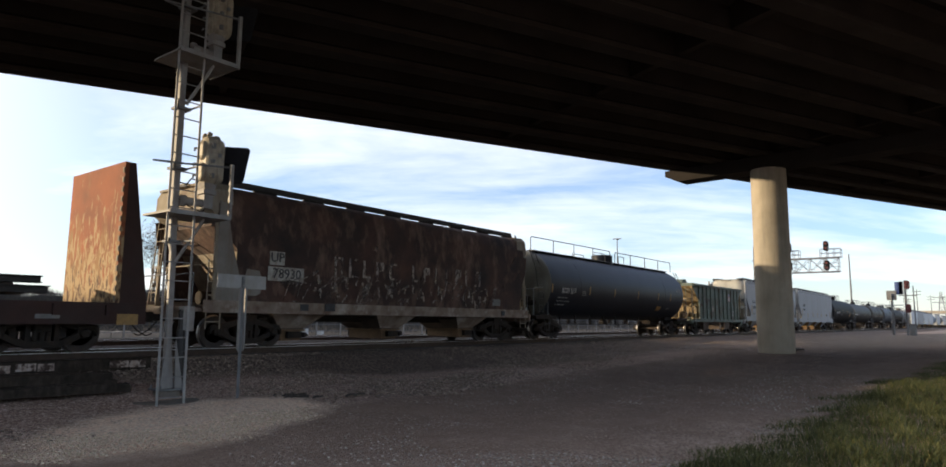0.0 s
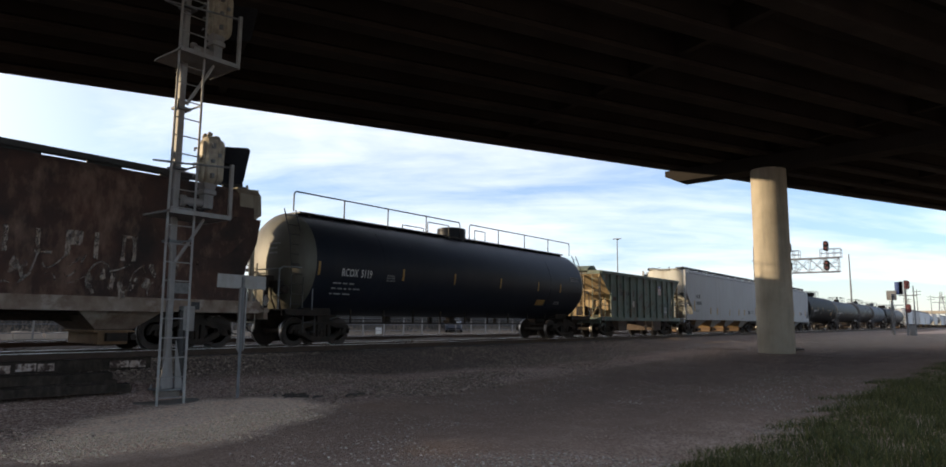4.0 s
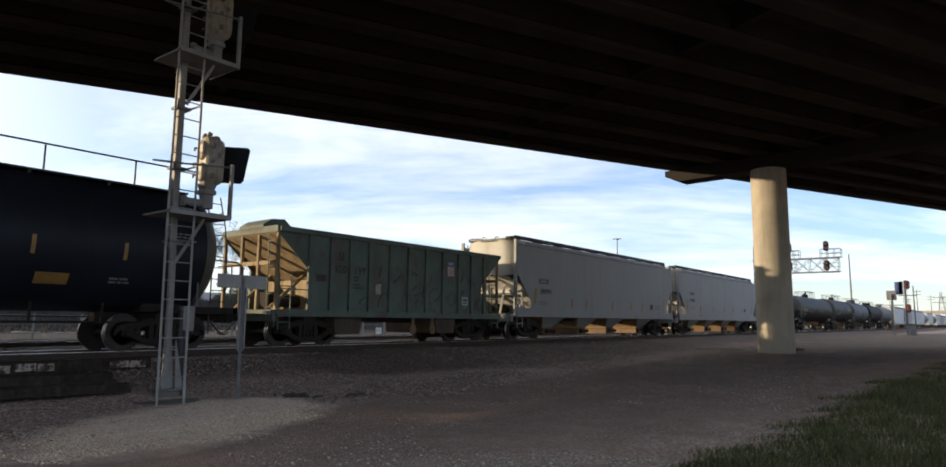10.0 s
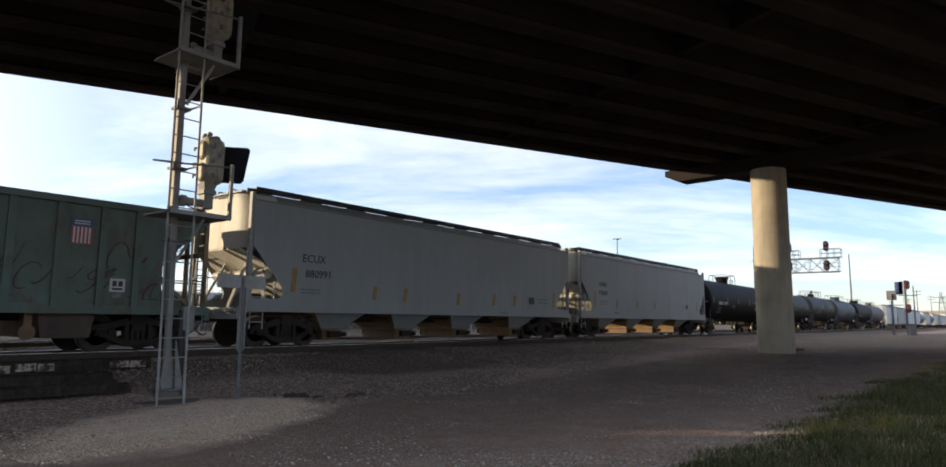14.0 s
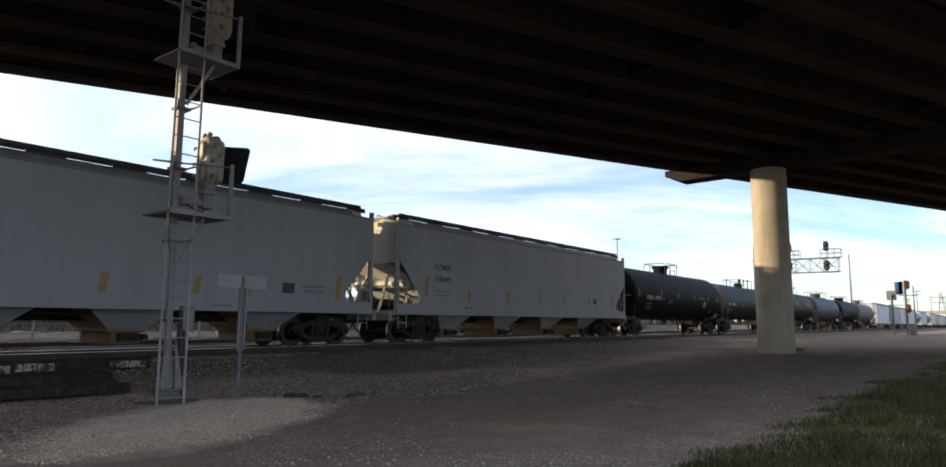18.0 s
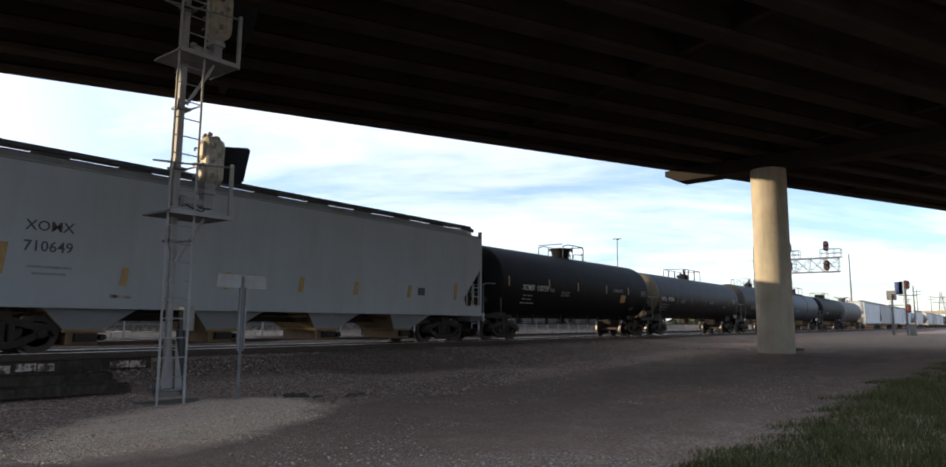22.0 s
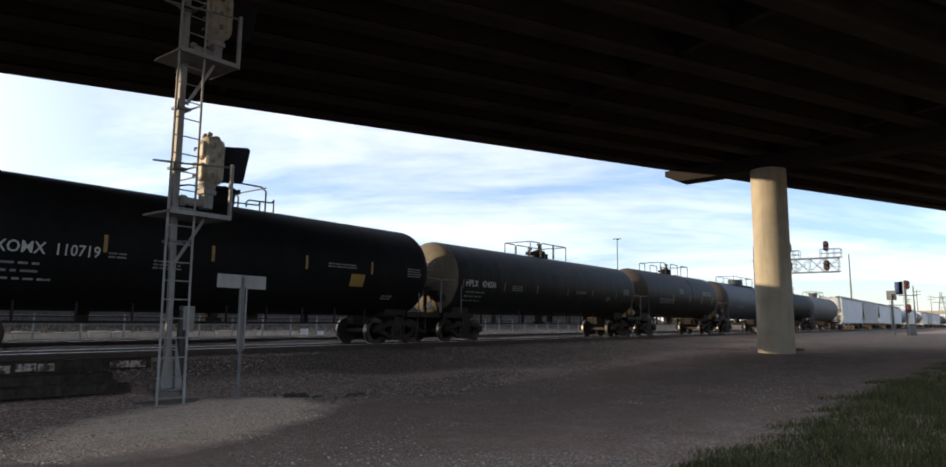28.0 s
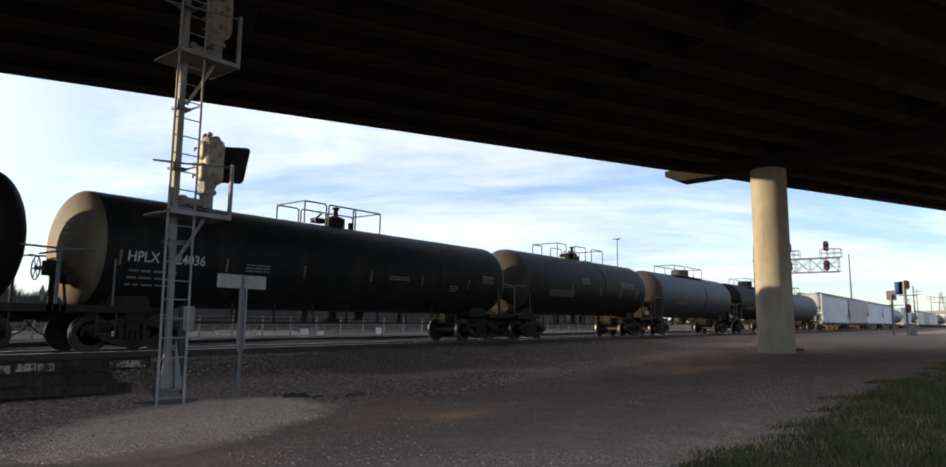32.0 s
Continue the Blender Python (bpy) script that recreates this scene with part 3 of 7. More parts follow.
    col = mix(far.outputs[0], col, ramp(noise_at(0.2), [(0.35, (0.09823, 0.07575, 0.05508)), (0.65, (0.1498, 0.1162, 0.08262))]))
    nt.links.new(col, b.inputs["Base Color"])
    h = math2("ADD", math2("MULTIPLY", vor.outputs["Distance"], 0.7), math2("MULTIPLY", noise_at(60), 0.6))
    bp = nd(nt, "ShaderNodeBump", Strength=1.0, Distance=0.035)
    nt.links.new(h, bp.inputs["Height"])
    nt.links.new(bp.outputs[0], b.inputs["Normal"])
    return m


make_ground()


def make_track(y, x0, x1, label, z=RAIL, near=(-4, 48)):
    t = thing("railway_track", label, "railway track", kind="structure")
    for s in (-0.755, 0.755):
        bm = B()
        for w, a, b in ((0.14, -0.175, -0.155), (0.018, -0.155, -0.045), (0.072, -0.045, -0.006)):
            box(bm, ((x0 + x1) / 2, y + s, z + (a + b) / 2), (x1 - x0, w, b - a))
        r = part("rail", bm, "rail", t)
        bm = B()
        box(bm, ((x0 + x1) / 2, y + s, z - 0.003), (x1 - x0, 0.06, 0.006))
        part("running_surface", bm, "railtop", r, "polished bright rail head")
    bm = B()
    box(bm, (0, 0, 0), (0.23, 2.6, 0.17))
    me = finish(bm, "tie", "tie", bevel=0.01)
    rng = random.Random(int(y * 10))
    x = near[0]
    while x < near[1]:
        part("tie", me, None, t, at=pose(x + rng.uniform(-0.02, 0.02), y + rng.uniform(-0.05, 0.05), z - 0.175 - 0.085, 0, 0, rng.uniform(-1, 1)))
        x += 0.53
    bm = B()
    while x < min(x1, 160):
        box(bm, (x, y, z - 0.26), (0.23, 2.6, 0.17))
        x += 0.53
    tagged(part("far_ties", bm, "tie", t), kind="stuff")
    return t


make_track(TRACK, -60, 900, "main line track with polished rails on dark ties")
make_track(TRACK2, -60, 900, "second track with dull rails behind the train", z=RAIL - 0.02, near=(4, 50))

# ---- road bridge overhead ----
BDIR = radians(-24.87)
BX, BY = Vector((math.cos(BDIR), math.sin(BDIR), 0)), Vector((-math.sin(BDIR), math.cos(BDIR), 0))
EDGE, GIRD_Z, DECK_Z = 25.4, RAIL + 8.66, RAIL + 9.95
BRIDGE = Matrix(((BX.x, BY.x, 0, 0), (BX.y, BY.y, 0, 0), (0, 0, 1, 0), (0, 0, 0, 1)))
COL = Vector((32.82, 8.0, 0))


def make_bridge():
    t = thing("road_bridge", "concrete girder road bridge passing over the railway, its underside coloured shade-dark", "bridge", at=BRIDGE)
    x0, x1, y1, y0 = -70.0, 110.0, EDGE, 3.72
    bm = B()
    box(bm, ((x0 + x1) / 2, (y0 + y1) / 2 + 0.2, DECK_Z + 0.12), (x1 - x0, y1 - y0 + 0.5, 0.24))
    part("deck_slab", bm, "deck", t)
    for y in (y0 + 0.15, y1 + 0.1):
        bm = B()
        prism(bm, [(x0, DECK_Z + 0.24), (x1, DECK_Z + 0.24), (x1, DECK_Z + 1.1), (x0, DECK_Z + 1.1)], y - 0.15, y + 0.15)
        part("parapet", bm, "concrete", t)
    sec = [(-0.28, 0), (0.28, 0), (0.28, 0.16), (0.09, 0.30), (0.09, 0.95), (0.42, 1.08), (0.42, 1.29), (-0.42, 1.29), (-0.42, 1.08), (-0.09, 0.95), (-0.09, 0.30), (-0.28, 0.16)]
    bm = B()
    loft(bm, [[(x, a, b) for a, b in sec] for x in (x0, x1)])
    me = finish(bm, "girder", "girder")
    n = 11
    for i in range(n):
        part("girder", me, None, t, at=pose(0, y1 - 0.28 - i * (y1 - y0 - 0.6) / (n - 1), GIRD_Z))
    # diaphragms between the girders
    cx = COL.x * BX.x + COL.y * BX.y
    step = (y1 - y0 - 0.6) / (n - 1)
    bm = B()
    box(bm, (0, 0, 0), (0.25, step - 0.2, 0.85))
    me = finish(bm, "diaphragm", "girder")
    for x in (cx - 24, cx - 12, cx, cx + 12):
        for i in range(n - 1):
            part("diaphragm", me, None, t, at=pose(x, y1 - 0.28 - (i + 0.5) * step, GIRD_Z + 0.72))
    return t


make_bridge()


def make_bent():
    """Round columns with a long tapered cap, on which the girders rest."""
    t = thing("bridge_pier", "round concrete bridge column carrying a tapered pier cap", "bridge pier", at=Matrix.Translation(COL))
    g = float(ground_z(COL.x, COL.y)) - 0.02
    top = RAIL + 8.05
    bm = B()
    lathe(bm, [(g, 0.79), (top * 0.3, 0.79), (top * 0.6, 0.785), (top, 0.785)], "z", 40)
    part("column", bm, "concrete", t, smooth=True)
    d = Vector((math.cos(radians(84)), math.sin(radians(84)), 0))
    side = Vector((-d.y, d.x, 0))
    rings = []
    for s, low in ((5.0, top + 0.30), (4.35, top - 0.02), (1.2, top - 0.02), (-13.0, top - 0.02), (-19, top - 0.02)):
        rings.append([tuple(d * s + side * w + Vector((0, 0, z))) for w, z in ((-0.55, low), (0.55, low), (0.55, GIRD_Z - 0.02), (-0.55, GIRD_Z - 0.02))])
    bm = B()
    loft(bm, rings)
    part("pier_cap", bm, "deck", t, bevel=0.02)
    bm = B()
    lathe(bm, [(0, 0.79), (top, 0.785)], "z", 32)
    me = finish(bm, "column", "concrete", smooth=True)
    for s in (-9.5, -18.5):
        part("column", me, None, t, at=Matrix.Translation(d * s))
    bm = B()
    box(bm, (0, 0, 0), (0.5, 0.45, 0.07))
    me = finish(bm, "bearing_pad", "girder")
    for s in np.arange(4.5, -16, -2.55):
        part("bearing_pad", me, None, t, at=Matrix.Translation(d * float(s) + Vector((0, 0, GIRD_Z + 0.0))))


make_bent()


def make_shade_wall():
    """A concrete wall added outside the view, under the girders, to cut light."""
    t = thing("bridge_shade_wall", "plain concrete wall added out of view to cut light under the bridge", "abutment", kind="structure", at=BRIDGE)
    bm = B()
    box(bm, (58.5, 10.2, 4.7), (1.2, 31.0, 9.8))
    part("wall", bm, "concrete", t)


make_shade_wall()
# ---- freight cars: local x along the track, z from the top of rail, the near side is -y ----
def truck_meshes():
    out = {}
    bm = B()
    box(bm, (0, 0, 0.62), (0.36, 2.2, 0.26))
    lathe(bm, [(0.70, 0.35), (0.80, 0.35)], "z", 16)
    out["bolster"] = finish(bm, "bolster", "steel_dark", bevel=0.02)
    # cast side frame with the two windows and the spring nest
    bm = B()
    up = [(-1.18, 0.52), (-1.10, 0.66), (-0.62, 0.74), (-0.30, 0.84), (0.30, 0.84), (0.62, 0.74), (1.10, 0.66), (1.18, 0.52)]
    rings = []
    for x, z in up:
        h = 0.17 if abs(x) < 1 else 0.14
        rings.append([(x, -0.09, z - h), (x, 0.09, z - h), (x, 0.09, z), (x, -0.09, z)])
    loft(bm, rings)
    low = [(-1.0, 0.52), (-0.55, 0.28), (-0.32, 0.20), (0.32, 0.20), (0.55, 0.28), (1.0, 0.52)]
    loft(bm, [[(x, -0.10, z - 0.07), (x, 0.10, z - 0.07), (x, 0.10, z + 0.09), (x, -0.10, z + 0.09)] for x, z in low])
    for x in (-0.30, 0.30):
        box(bm, (x, 0, 0.5), (0.12, 0.18, 0.55))
    for x in (-0.14, 0.0, 0.14):
        lathe(bm, [(0.24, 0.062), (0.52, 0.062)], "z", 8, (x, -0.03, 0))
    for x in (-0.89, 0.89):
        box(bm, (x, 0, 0.52), (0.30, 0.2, 0.26))
        lathe(bm, [(-0.16, 0.09), (-0.1, 0.12), (0.05, 0.12)], "y", 12, (x, 0, 0.457))
    out["frame"] = finish(bm, "side_frame", "steel_dark", bevel=0.012)
    bm = B()
    bar(bm, (0, -1.05, 0), (0, 1.05, 0), 0.08, seg=10)
    for s in (-1, 1):
        y = s * 0.755
        prof = [(y - 0.065, 0.30), (y - 0.065, 0.40), (y - 0.068, 0.455), (y + 0.03 * 1, 0.458), (y + 0.045, 0.486), (y + 0.065, 0.48), (y + 0.065, 0.40), (y + 0.05, 0.30), (y + 0.02, 0.16), (y + 0.08, 0.10), (y - 0.07, 0.10), (y - 0.04, 0.16), (y - 0.065, 0.30)]
        if s > 0:
            prof = [(2 * y - a, r) for a, r in prof]
        lathe(bm, prof, "y", 28)
    out["axle"] = finish(bm, "wheelset", "wheel", smooth=True)
    bm = B()
    for s in (-1, 1):
        y = s * 0.755
        lathe(bm, [(y - 0.07, 0.445), (y - 0.07, 0.4605), (y + 0.05, 0.4605), (y + 0.05, 0.445)], "y", 28)
        lathe(bm, [(y - s * -0.066, 0.40), (y - s * -0.0662, 0.457)], "y", 28)
    out["tread"] = finish(bm, "tread", "tread", smooth=True)
    return out


TM = truck_meshes()
WHEELS = []      # wheelset objects that roll


def add_truck(car, x, rolls=True):
    t = part("truck", TM["bolster"], None, car, "rusty black cast-steel four-wheel truck", at=pose(x, 0, 0))
    for y in (-1.0, 1.0):
        part("side_frame", TM["frame"], None, t, at=pose(0, y, 0, 0, 0, 0 if y < 0 else 180))
    for a in (-0.89, 0.89):
        w = part("wheelset", TM["axle"], None, t, "steel wheels with a bright worn rim", at=pose(a, 0, 0.457))
        me = TM["axle"]
        if rolls:
            WHEELS.append((w, a))
    return t


def merge_tread():
    """Gives the shared wheelset mesh its bright tread band as a second material."""
    bm = bmesh.new()
    bm.from_mesh(TM["axle"])
    TM["axle"].materials.append(M["tread"])
    for f in bm.faces:
        c = f.calc_center_median()
        r = math.hypot(c.x, c.z)
        if r > 0.448:
            f.material_index = 1
    bm.to_mesh(TM["axle"])
    bm.free()


merge_tread()


def coupler_mesh():
    bm = B()
    box(bm, (0.28, 0, 0.86), (0.56, 0.16, 0.18))
    box(bm, (0.62, 0.03, 0.86), (0.26, 0.26, 0.28))
    box(bm, (0.78, -0.06, 0.86), (0.16, 0.12, 0.26))
    pipe(bm, [(0.1, -0.35, 0.75), (0.35, -0.32, 0.5), (0.65, -0.2, 0.36), (0.85, -0.1, 0.42)], 0.022)
    return finish(bm, "coupler", "steel_dark", bevel=0.01)


CM = coupler_mesh()


def add_ends(car, half, trucks, rolls=True, sill="steel_dark", stub=False):
    """Centre sill, couplers and trucks under any car."""
    if stub:
        for s in (-1, 1):
            bm = B()
            box(bm, (s * (half - 1.5), 0, 0.93), (3.0, 0.34, 0.36))
            box(bm, (s * trucks, 0, 0.86), (0.5, 2.3, 0.2))
            part("stub_sill", bm, sill, car)
    else:
        bm = B()
        box(bm, (0, 0, 0.93), (2 * half, 0.34, 0.36))
        for s in (-1, 1):
            box(bm, (s * trucks, 0, 0.86), (0.5, 2.3, 0.2))
        part("centre_sill", bm, sill, car)
    part("coupler", CM, None, car, at=pose(half, 0, 0))
    part("coupler", CM, None, car, at=pose(-half, 0, 0, 0, 0, 180))
    for s in (-1, 1):
        add_truck(car, s * trucks, rolls)


def ladder_into(bm, x, y, z0, z1, w=0.42, along="x", r=0.016, step=0.36, lean=0.0):
    """Two stiles and rungs; along: the way it is wide."""
    dx, dy = (w / 2, 0) if along == "x" else (0, w / 2)
    for s in (-1, 1):
        bar(bm, (x + s * dx, y + s * dy, z0), (x + s * dx + lean, y + s * dy, z1), r * 1.5)
    z = z0 + 0.2
    while z < z1 - 0.05:
        k = lean * (z - z0) / (z1 - z0)
        bar(bm, (x - dx + k, y - dy, z), (x + dx + k, y + dy, z), r, seg=5)
        z += step


def text_part(car, s, size, x, y, z, material, label="", name="lettering"):
    me = words(s, size)
    me.materials.clear()
    me.materials.append(M[material])
    return part(name, me, None, car, label, at=pose(x, y, z))


def curved_strip(car, r, zc, x, z0, z1, w, material, name="reflector_strip", label="", lift=0.006):
    """A thin plate bent on the near side of a tank of radius r."""
    bm = B()
    rows = []
    for i in range(5):
        z = z0 + (z1 - z0) * i / 4
        d = z - zc
        y = -math.sqrt(max(r * r - d * d, 0.01))
        n = Vector((0, y, d)).normalized()
        p, q = Vector((0, y, z)) + n * lift, Vector((0, y, z)) - n * 0.01
        rows.append([(x - w / 2, p.y, p.z), (x + w / 2, p.y, p.z), (x + w / 2, q.y, q.z), (x - w / 2, q.y, q.z)])
    loft(bm, rows)
    part(name, bm, material, car, label)


def text_on_tank(car, s, size, x, z, r, zc, material, label="", squeeze=0.9):
    me = words(s, size, 0.003)
    for v in me.vertices:
        v.co.x *= squeeze
        d = v.co.z + z - zc
        v.co.y = -math.sqrt(max(r * r - d * d, 0.01)) - 0.008 + (v.co.y)
    me.materials.clear()
    me.materials.append(M[material])
    part("lettering", me, None, car, label, at=pose(x, 0, z))


def tank_car(cx, half, paint, label, r=1.53, zc=2.72, walk_rails=False, dome="low", rails=None, mark="", mark_x=0.0, head=None, strips=(), rolls=True, detail=True, band=False, panels=(), strip_dz=0.1, squeeze=0.9, hd=0.78, strip=("yellow", 0.085, 0.42)):
    car = thing("tank_car", label, "tank car", "train of freight cars", at=pose(cx, TRACK, RAIL))
    CARS.append((car, cx))
    L = half
    bm = B()
    prof = [(-L + hd, r), (-L + hd + 0.02, r)]
    prof += [(L - hd - 0.02, r), (L - hd, r)]
    lathe(bm, prof, "x", 48, (0, 0, zc))
    tank = part("tank", bm, paint, car, smooth=True)
    bm = B()
    lathe(bm, [(0.0, r)] + [(hd * math.sin(t), r * math.cos(t)) for t in np.linspace(0.12, 1.5, 9)] + [(hd, 0.03)], "x", 48, (0, 0, zc))
    hm = finish(bm, "tank_head", head or paint, smooth=True)
    for k in (-0.65, 0.65):
        bm = B()
        lathe(bm, [(-0.03, r - 0.01), (-0.03, r + 0.004), (0.03, r + 0.004), (0.03, r - 0.01)], "x", 48, (k * (L - hd), 0, zc))
        part("weld_seam", bm, paint, car)
    part("tank_head", hm, None, car, at=pose(L - hd, 0, 0))
    part("tank_head", hm, None, car, at=Matrix.Translation((-(L - hd), 0, 0)) @ Matrix.Diagonal((-1, 1, 1, 1)))
    if not detail:
        add_ends(car, L + 0.1, L - 1.55, rolls, stub=True)
        bm = B()
        lathe(bm, [(zc + r - 0.1, 0.55), (zc + r + 0.35, 0.55), (zc + r + 0.4, 0.3)], "z", 14)
        part("manway", bm, "tank_trim", car)
        bm = B()
        for y in (-0.55, 0.55):
            pipe(bm, [(-2.2, y, zc + r - 0.1), (-2.2, y, zc + r + 0.75), (2.2, y, zc + r + 0.75), (2.2, y, zc + r - 0.1)], 0.03, 4)
        part("handrail", bm, "tank_trim", car)
        return car
    add_ends(car, L + 0.1, L - 1.55, rolls, stub=True)
    # saddles and end platforms
    for s in (-1, 1):
        bm = B()
        prism(bm, [(s * (L - 2.1), 1.0), (s * (L - 0.9), 1.0), (s * (L - 1.05), 1.5), (s * (L - 1.95), 1.5)], -0.85, 0.85)
        part("saddle", bm, "steel_dark", car)
        bm = B()
        box(bm, (s * (L - 0.15), 0, 1.12), (1.5, 2.9, 0.05))
        box(bm, (s * (L + 0.25), 0, 1.03), (0.12, 3.0, 0.16))
        for y in (-1.47, 1.47):
            box(bm, (s * (L - 0.6), y, 1.04), (1.9, 0.06, 0.16))
        part("end_platform", bm, "steel_dark", car, bevel=0.008)
        for y in (-1.42, 1.42):
            bm = B()
            q = 1 if y > 0 else -1
            x0, x1 = s * (L - 0.85), s * (L + 0.42)
            pipe(bm, [(x0, y, 1.1), (x0, y, 2.32), (x0 + s * 0.12, y, 2.45), (x1 - s * 0.12, y, 2.42), (x1, y, 2.32), (x1, y, 1.1)], 0.025, 6)
            bar(bm, (x1, y, 2.36), (x1, 0.25 * q, 2.36), 0.02, seg=6)
            part("handrail", bm, "galvdark", car)
        for y in (-1.45, 1.45):
            bm = B()
            for z in (0.45, 0.75):
                bar(bm, (s * (L - 0.95), y, z), (s * (L - 0.5), y, z), 0.035, 0.02)
            for dx in (-0.95, -0.5):
                bar(bm, (s * (L + dx), y, 0.43), (s * (L + dx), y, 1.05), 0.03)
            part("step_ladder", bm, "tank_trim", car)
    # brake wheel and gear on the -x end
    bm = B()
    bx = -L - 0.5
    lathe(bm, [(-0.018, 0.28), (0.0, 0.30), (0.018, 0.28), (0.0, 0.26), (-0.018, 0.28)], "x", 22, (bx, -0.35, 2.0), close=False)
    for k in range(6):
        a = k * math.pi / 3
        bar(bm, (bx, -0.35, 2.0), (bx, -0.35 + 0.28 * math.cos(a), 2.0 + 0.28 * math.sin(a)), 0.012, seg=4)
    lathe(bm, [(-0.03, 0.05), (0.35, 0.05)], "x", 8, (bx, -0.35, 2.0))
    part("brake_wheel", bm, "galvdark", car)
    bm = B()
    box(bm, (-L - 0.14, -0.35, 2.02), (0.34, 0.42, 0.36))
    box(bm, (-L - 0.06, -0.80, 1.92), (0.22, 0.42, 0.22))
    lathe(bm, [(-0.3, 0.1), (-0.28, 0.14), (0.18, 0.14), (0.2, 0.1)], "y", 12, (-L - 0.02, -0.95, 1.75))
    bar(bm, (-L - 0.12, -0.35, 1.1), (-L - 0.12, -0.35, 1.9), 0.12)
    bar(bm, (-L - 0.05, -1.05, 1.1), (-L - 0.05, -0.8, 1.8), 0.06)
    pipe(bm, [(-L - 0.1, -0.6, 1.85), (-L - 0.2, -0.75, 1.5), (-L - 0.15, -0.9, 1.15)], 0.025, 6)
    part("brake_housing", bm, "steel_dark", car, bevel=0.015)
    bm = B()
    box(bm, (0, 0, 0), (0.015, 0.26, 0.26), Matrix.Rotation(radians(45), 3, "X"))
    part("placard", bm, "white_mark", car, "pale diamond placard", at=pose(-L - 0.52, -0.95, 1.40))
    # under the belly
    bm = B()
    lathe(bm, [(0.75, 0.16), (0.95, 0.2), (1.25, 0.24)], "z", 12)
    box(bm, (0, 0, 0.80), (0.5, 0.3, 0.14))
    part("outlet_valve", bm, "steel_dark", car)
    bm = B()
    for y in (-0.8, 0.8):
        bar(bm, (-L + 2.3, y, 0.72), (L - 2.3, y, 0.72), 0.028, seg=5)
        bar(bm, (-L + 3.2, y, 0.86), (L - 3.2, y, 0.86), 0.018, seg=5)
    for k in range(9):
        x = -L + 3 + k * (2 * L - 6) / 8
        bar(bm, (x, -0.8, 0.70), (x, -0.8, 1.35), 0.05)
    for x, w, h in ((-3.4, 0.3, 0.55), (-0.9, 0.22, 0.62), (1.6, 0.4, 0.5), (3.7, 0.2, 0.55)):
        box(bm, (x, 0.35, 1.3 - h / 2), (w, 0.06, h))
    part("brake_rigging", bm, "steel_dark", car)
    # manway and top fittings
    top = zc + r
    bm = B()
    if dome == "low":
        lathe(bm, [(top - 0.15, 0.62), (top + 0.42, 0.62), (top + 0.46, 0.56), (top + 0.47, 0.1)], "z", 20)
    elif dome == "tall":
        lathe(bm, [(top - 0.15, 0.46), (top + 0.02, 0.46), (top + 0.36, 0.50), (top + 0.38, 0.585), (top + 0.46, 0.585), (top + 0.50, 0.5), (top + 0.53, 0.1)], "z", 24)
        for k in range(6):
            q = math.radians(60 * k + 15)
            box(bm, (0.6 * math.cos(q), 0.6 * math.sin(q), top + 0.41), (0.07, 0.07, 0.14), Matrix.Rotation(q, 3, "Z"))
    else:
        lathe(bm, [(top - 0.15, 0.36), (top + 0.30, 0.36), (top + 0.34, 0.30), (top + 0.42, 0.1)], "z", 16)
        lathe(bm, [(top - 0.15, 0.15), (top + 0.30, 0.15), (top + 0.31, 0.08), (top + 0.62, 0.08), (top + 0.63, 0.13), (top + 0.70, 0.13)], "z", 10, (-0.05, -0.1, 0))
        box(bm, (-0.75, 0, top + 0.16), (0.42, 0.3, 0.16))
        bar(bm, (-1.0, 0, top + 0.1), (-0.6, 0, top + 0.42), 0.05)
        lathe(bm, [(top - 0.15, 0.10), (top + 0.25, 0.1)], "z", 10, (0.75, 0, 0))
    part("manway", bm, paint, car, smooth=dome != "tall")
    if walk_rails:
        bm = B()
        box(bm, (0, -0.3, top + 0.0), (2 * L - 1.7, 0.62, 0.05))
        for k in range(10):
            x = -L + 1.2 + k * (2 * L - 2.4) / 9
            box(bm, (x, -0.3, top - 0.06), (0.08, 0.7, 0.12))
        part("walkway", bm, "tank_trim", car)
        for y in (-0.6,):
            for a, b in ((-L + 0.6, -0.15), (0.5, L - 0.2)):
                bm = B()
                h = top + 0.66
                pipe(bm, [(a, y, top), (a, y, h - 0.08), (a + 0.08, y, h), (b - 0.08, y, h), (b, y, h - 0.08), (b, y, top)], 0.024, 6)
                n = 4
                for k in range(1, n):
                    x = a + k * (b - a) / n
                    bar(bm, (x, y, top), (x, y, h), 0.024, seg=6)
                part("handrail", bm, "tank_trim", car)
        for x0, x1 in ((-2.3, -1.0), (0.75, 1.5)):
            for y in (-0.7, 0.7):
                bm = B()
                pipe(bm, [(x0, y, top), (x0, y, top + 0.42), (x1, y, top + 0.42), (x1, y, top)], 0.02, 6)
                part("fitting_guard", bm, "tank_trim", car)
    else:
        a, b = rails or (-2.2, 2.2)
        for y in (-0.62, 0.62) if dome == "low" else ():
            bm = B()
            box(bm, ((a + b) / 2, y, top - 0.08), (b - a, 0.35, 0.05))
            bar(bm, (a + 0.2, y, top - 0.08), (a + 0.2, y * 1.2, top - 0.5), 0.05)
            bar(bm, (b - 0.2, y, top - 0.08), (b - 0.2, y * 1.2, top - 0.5), 0.05)
            part("walkway", bm, "tank_trim", car)
        h = top + 0.62
        m = (a + b) / 2
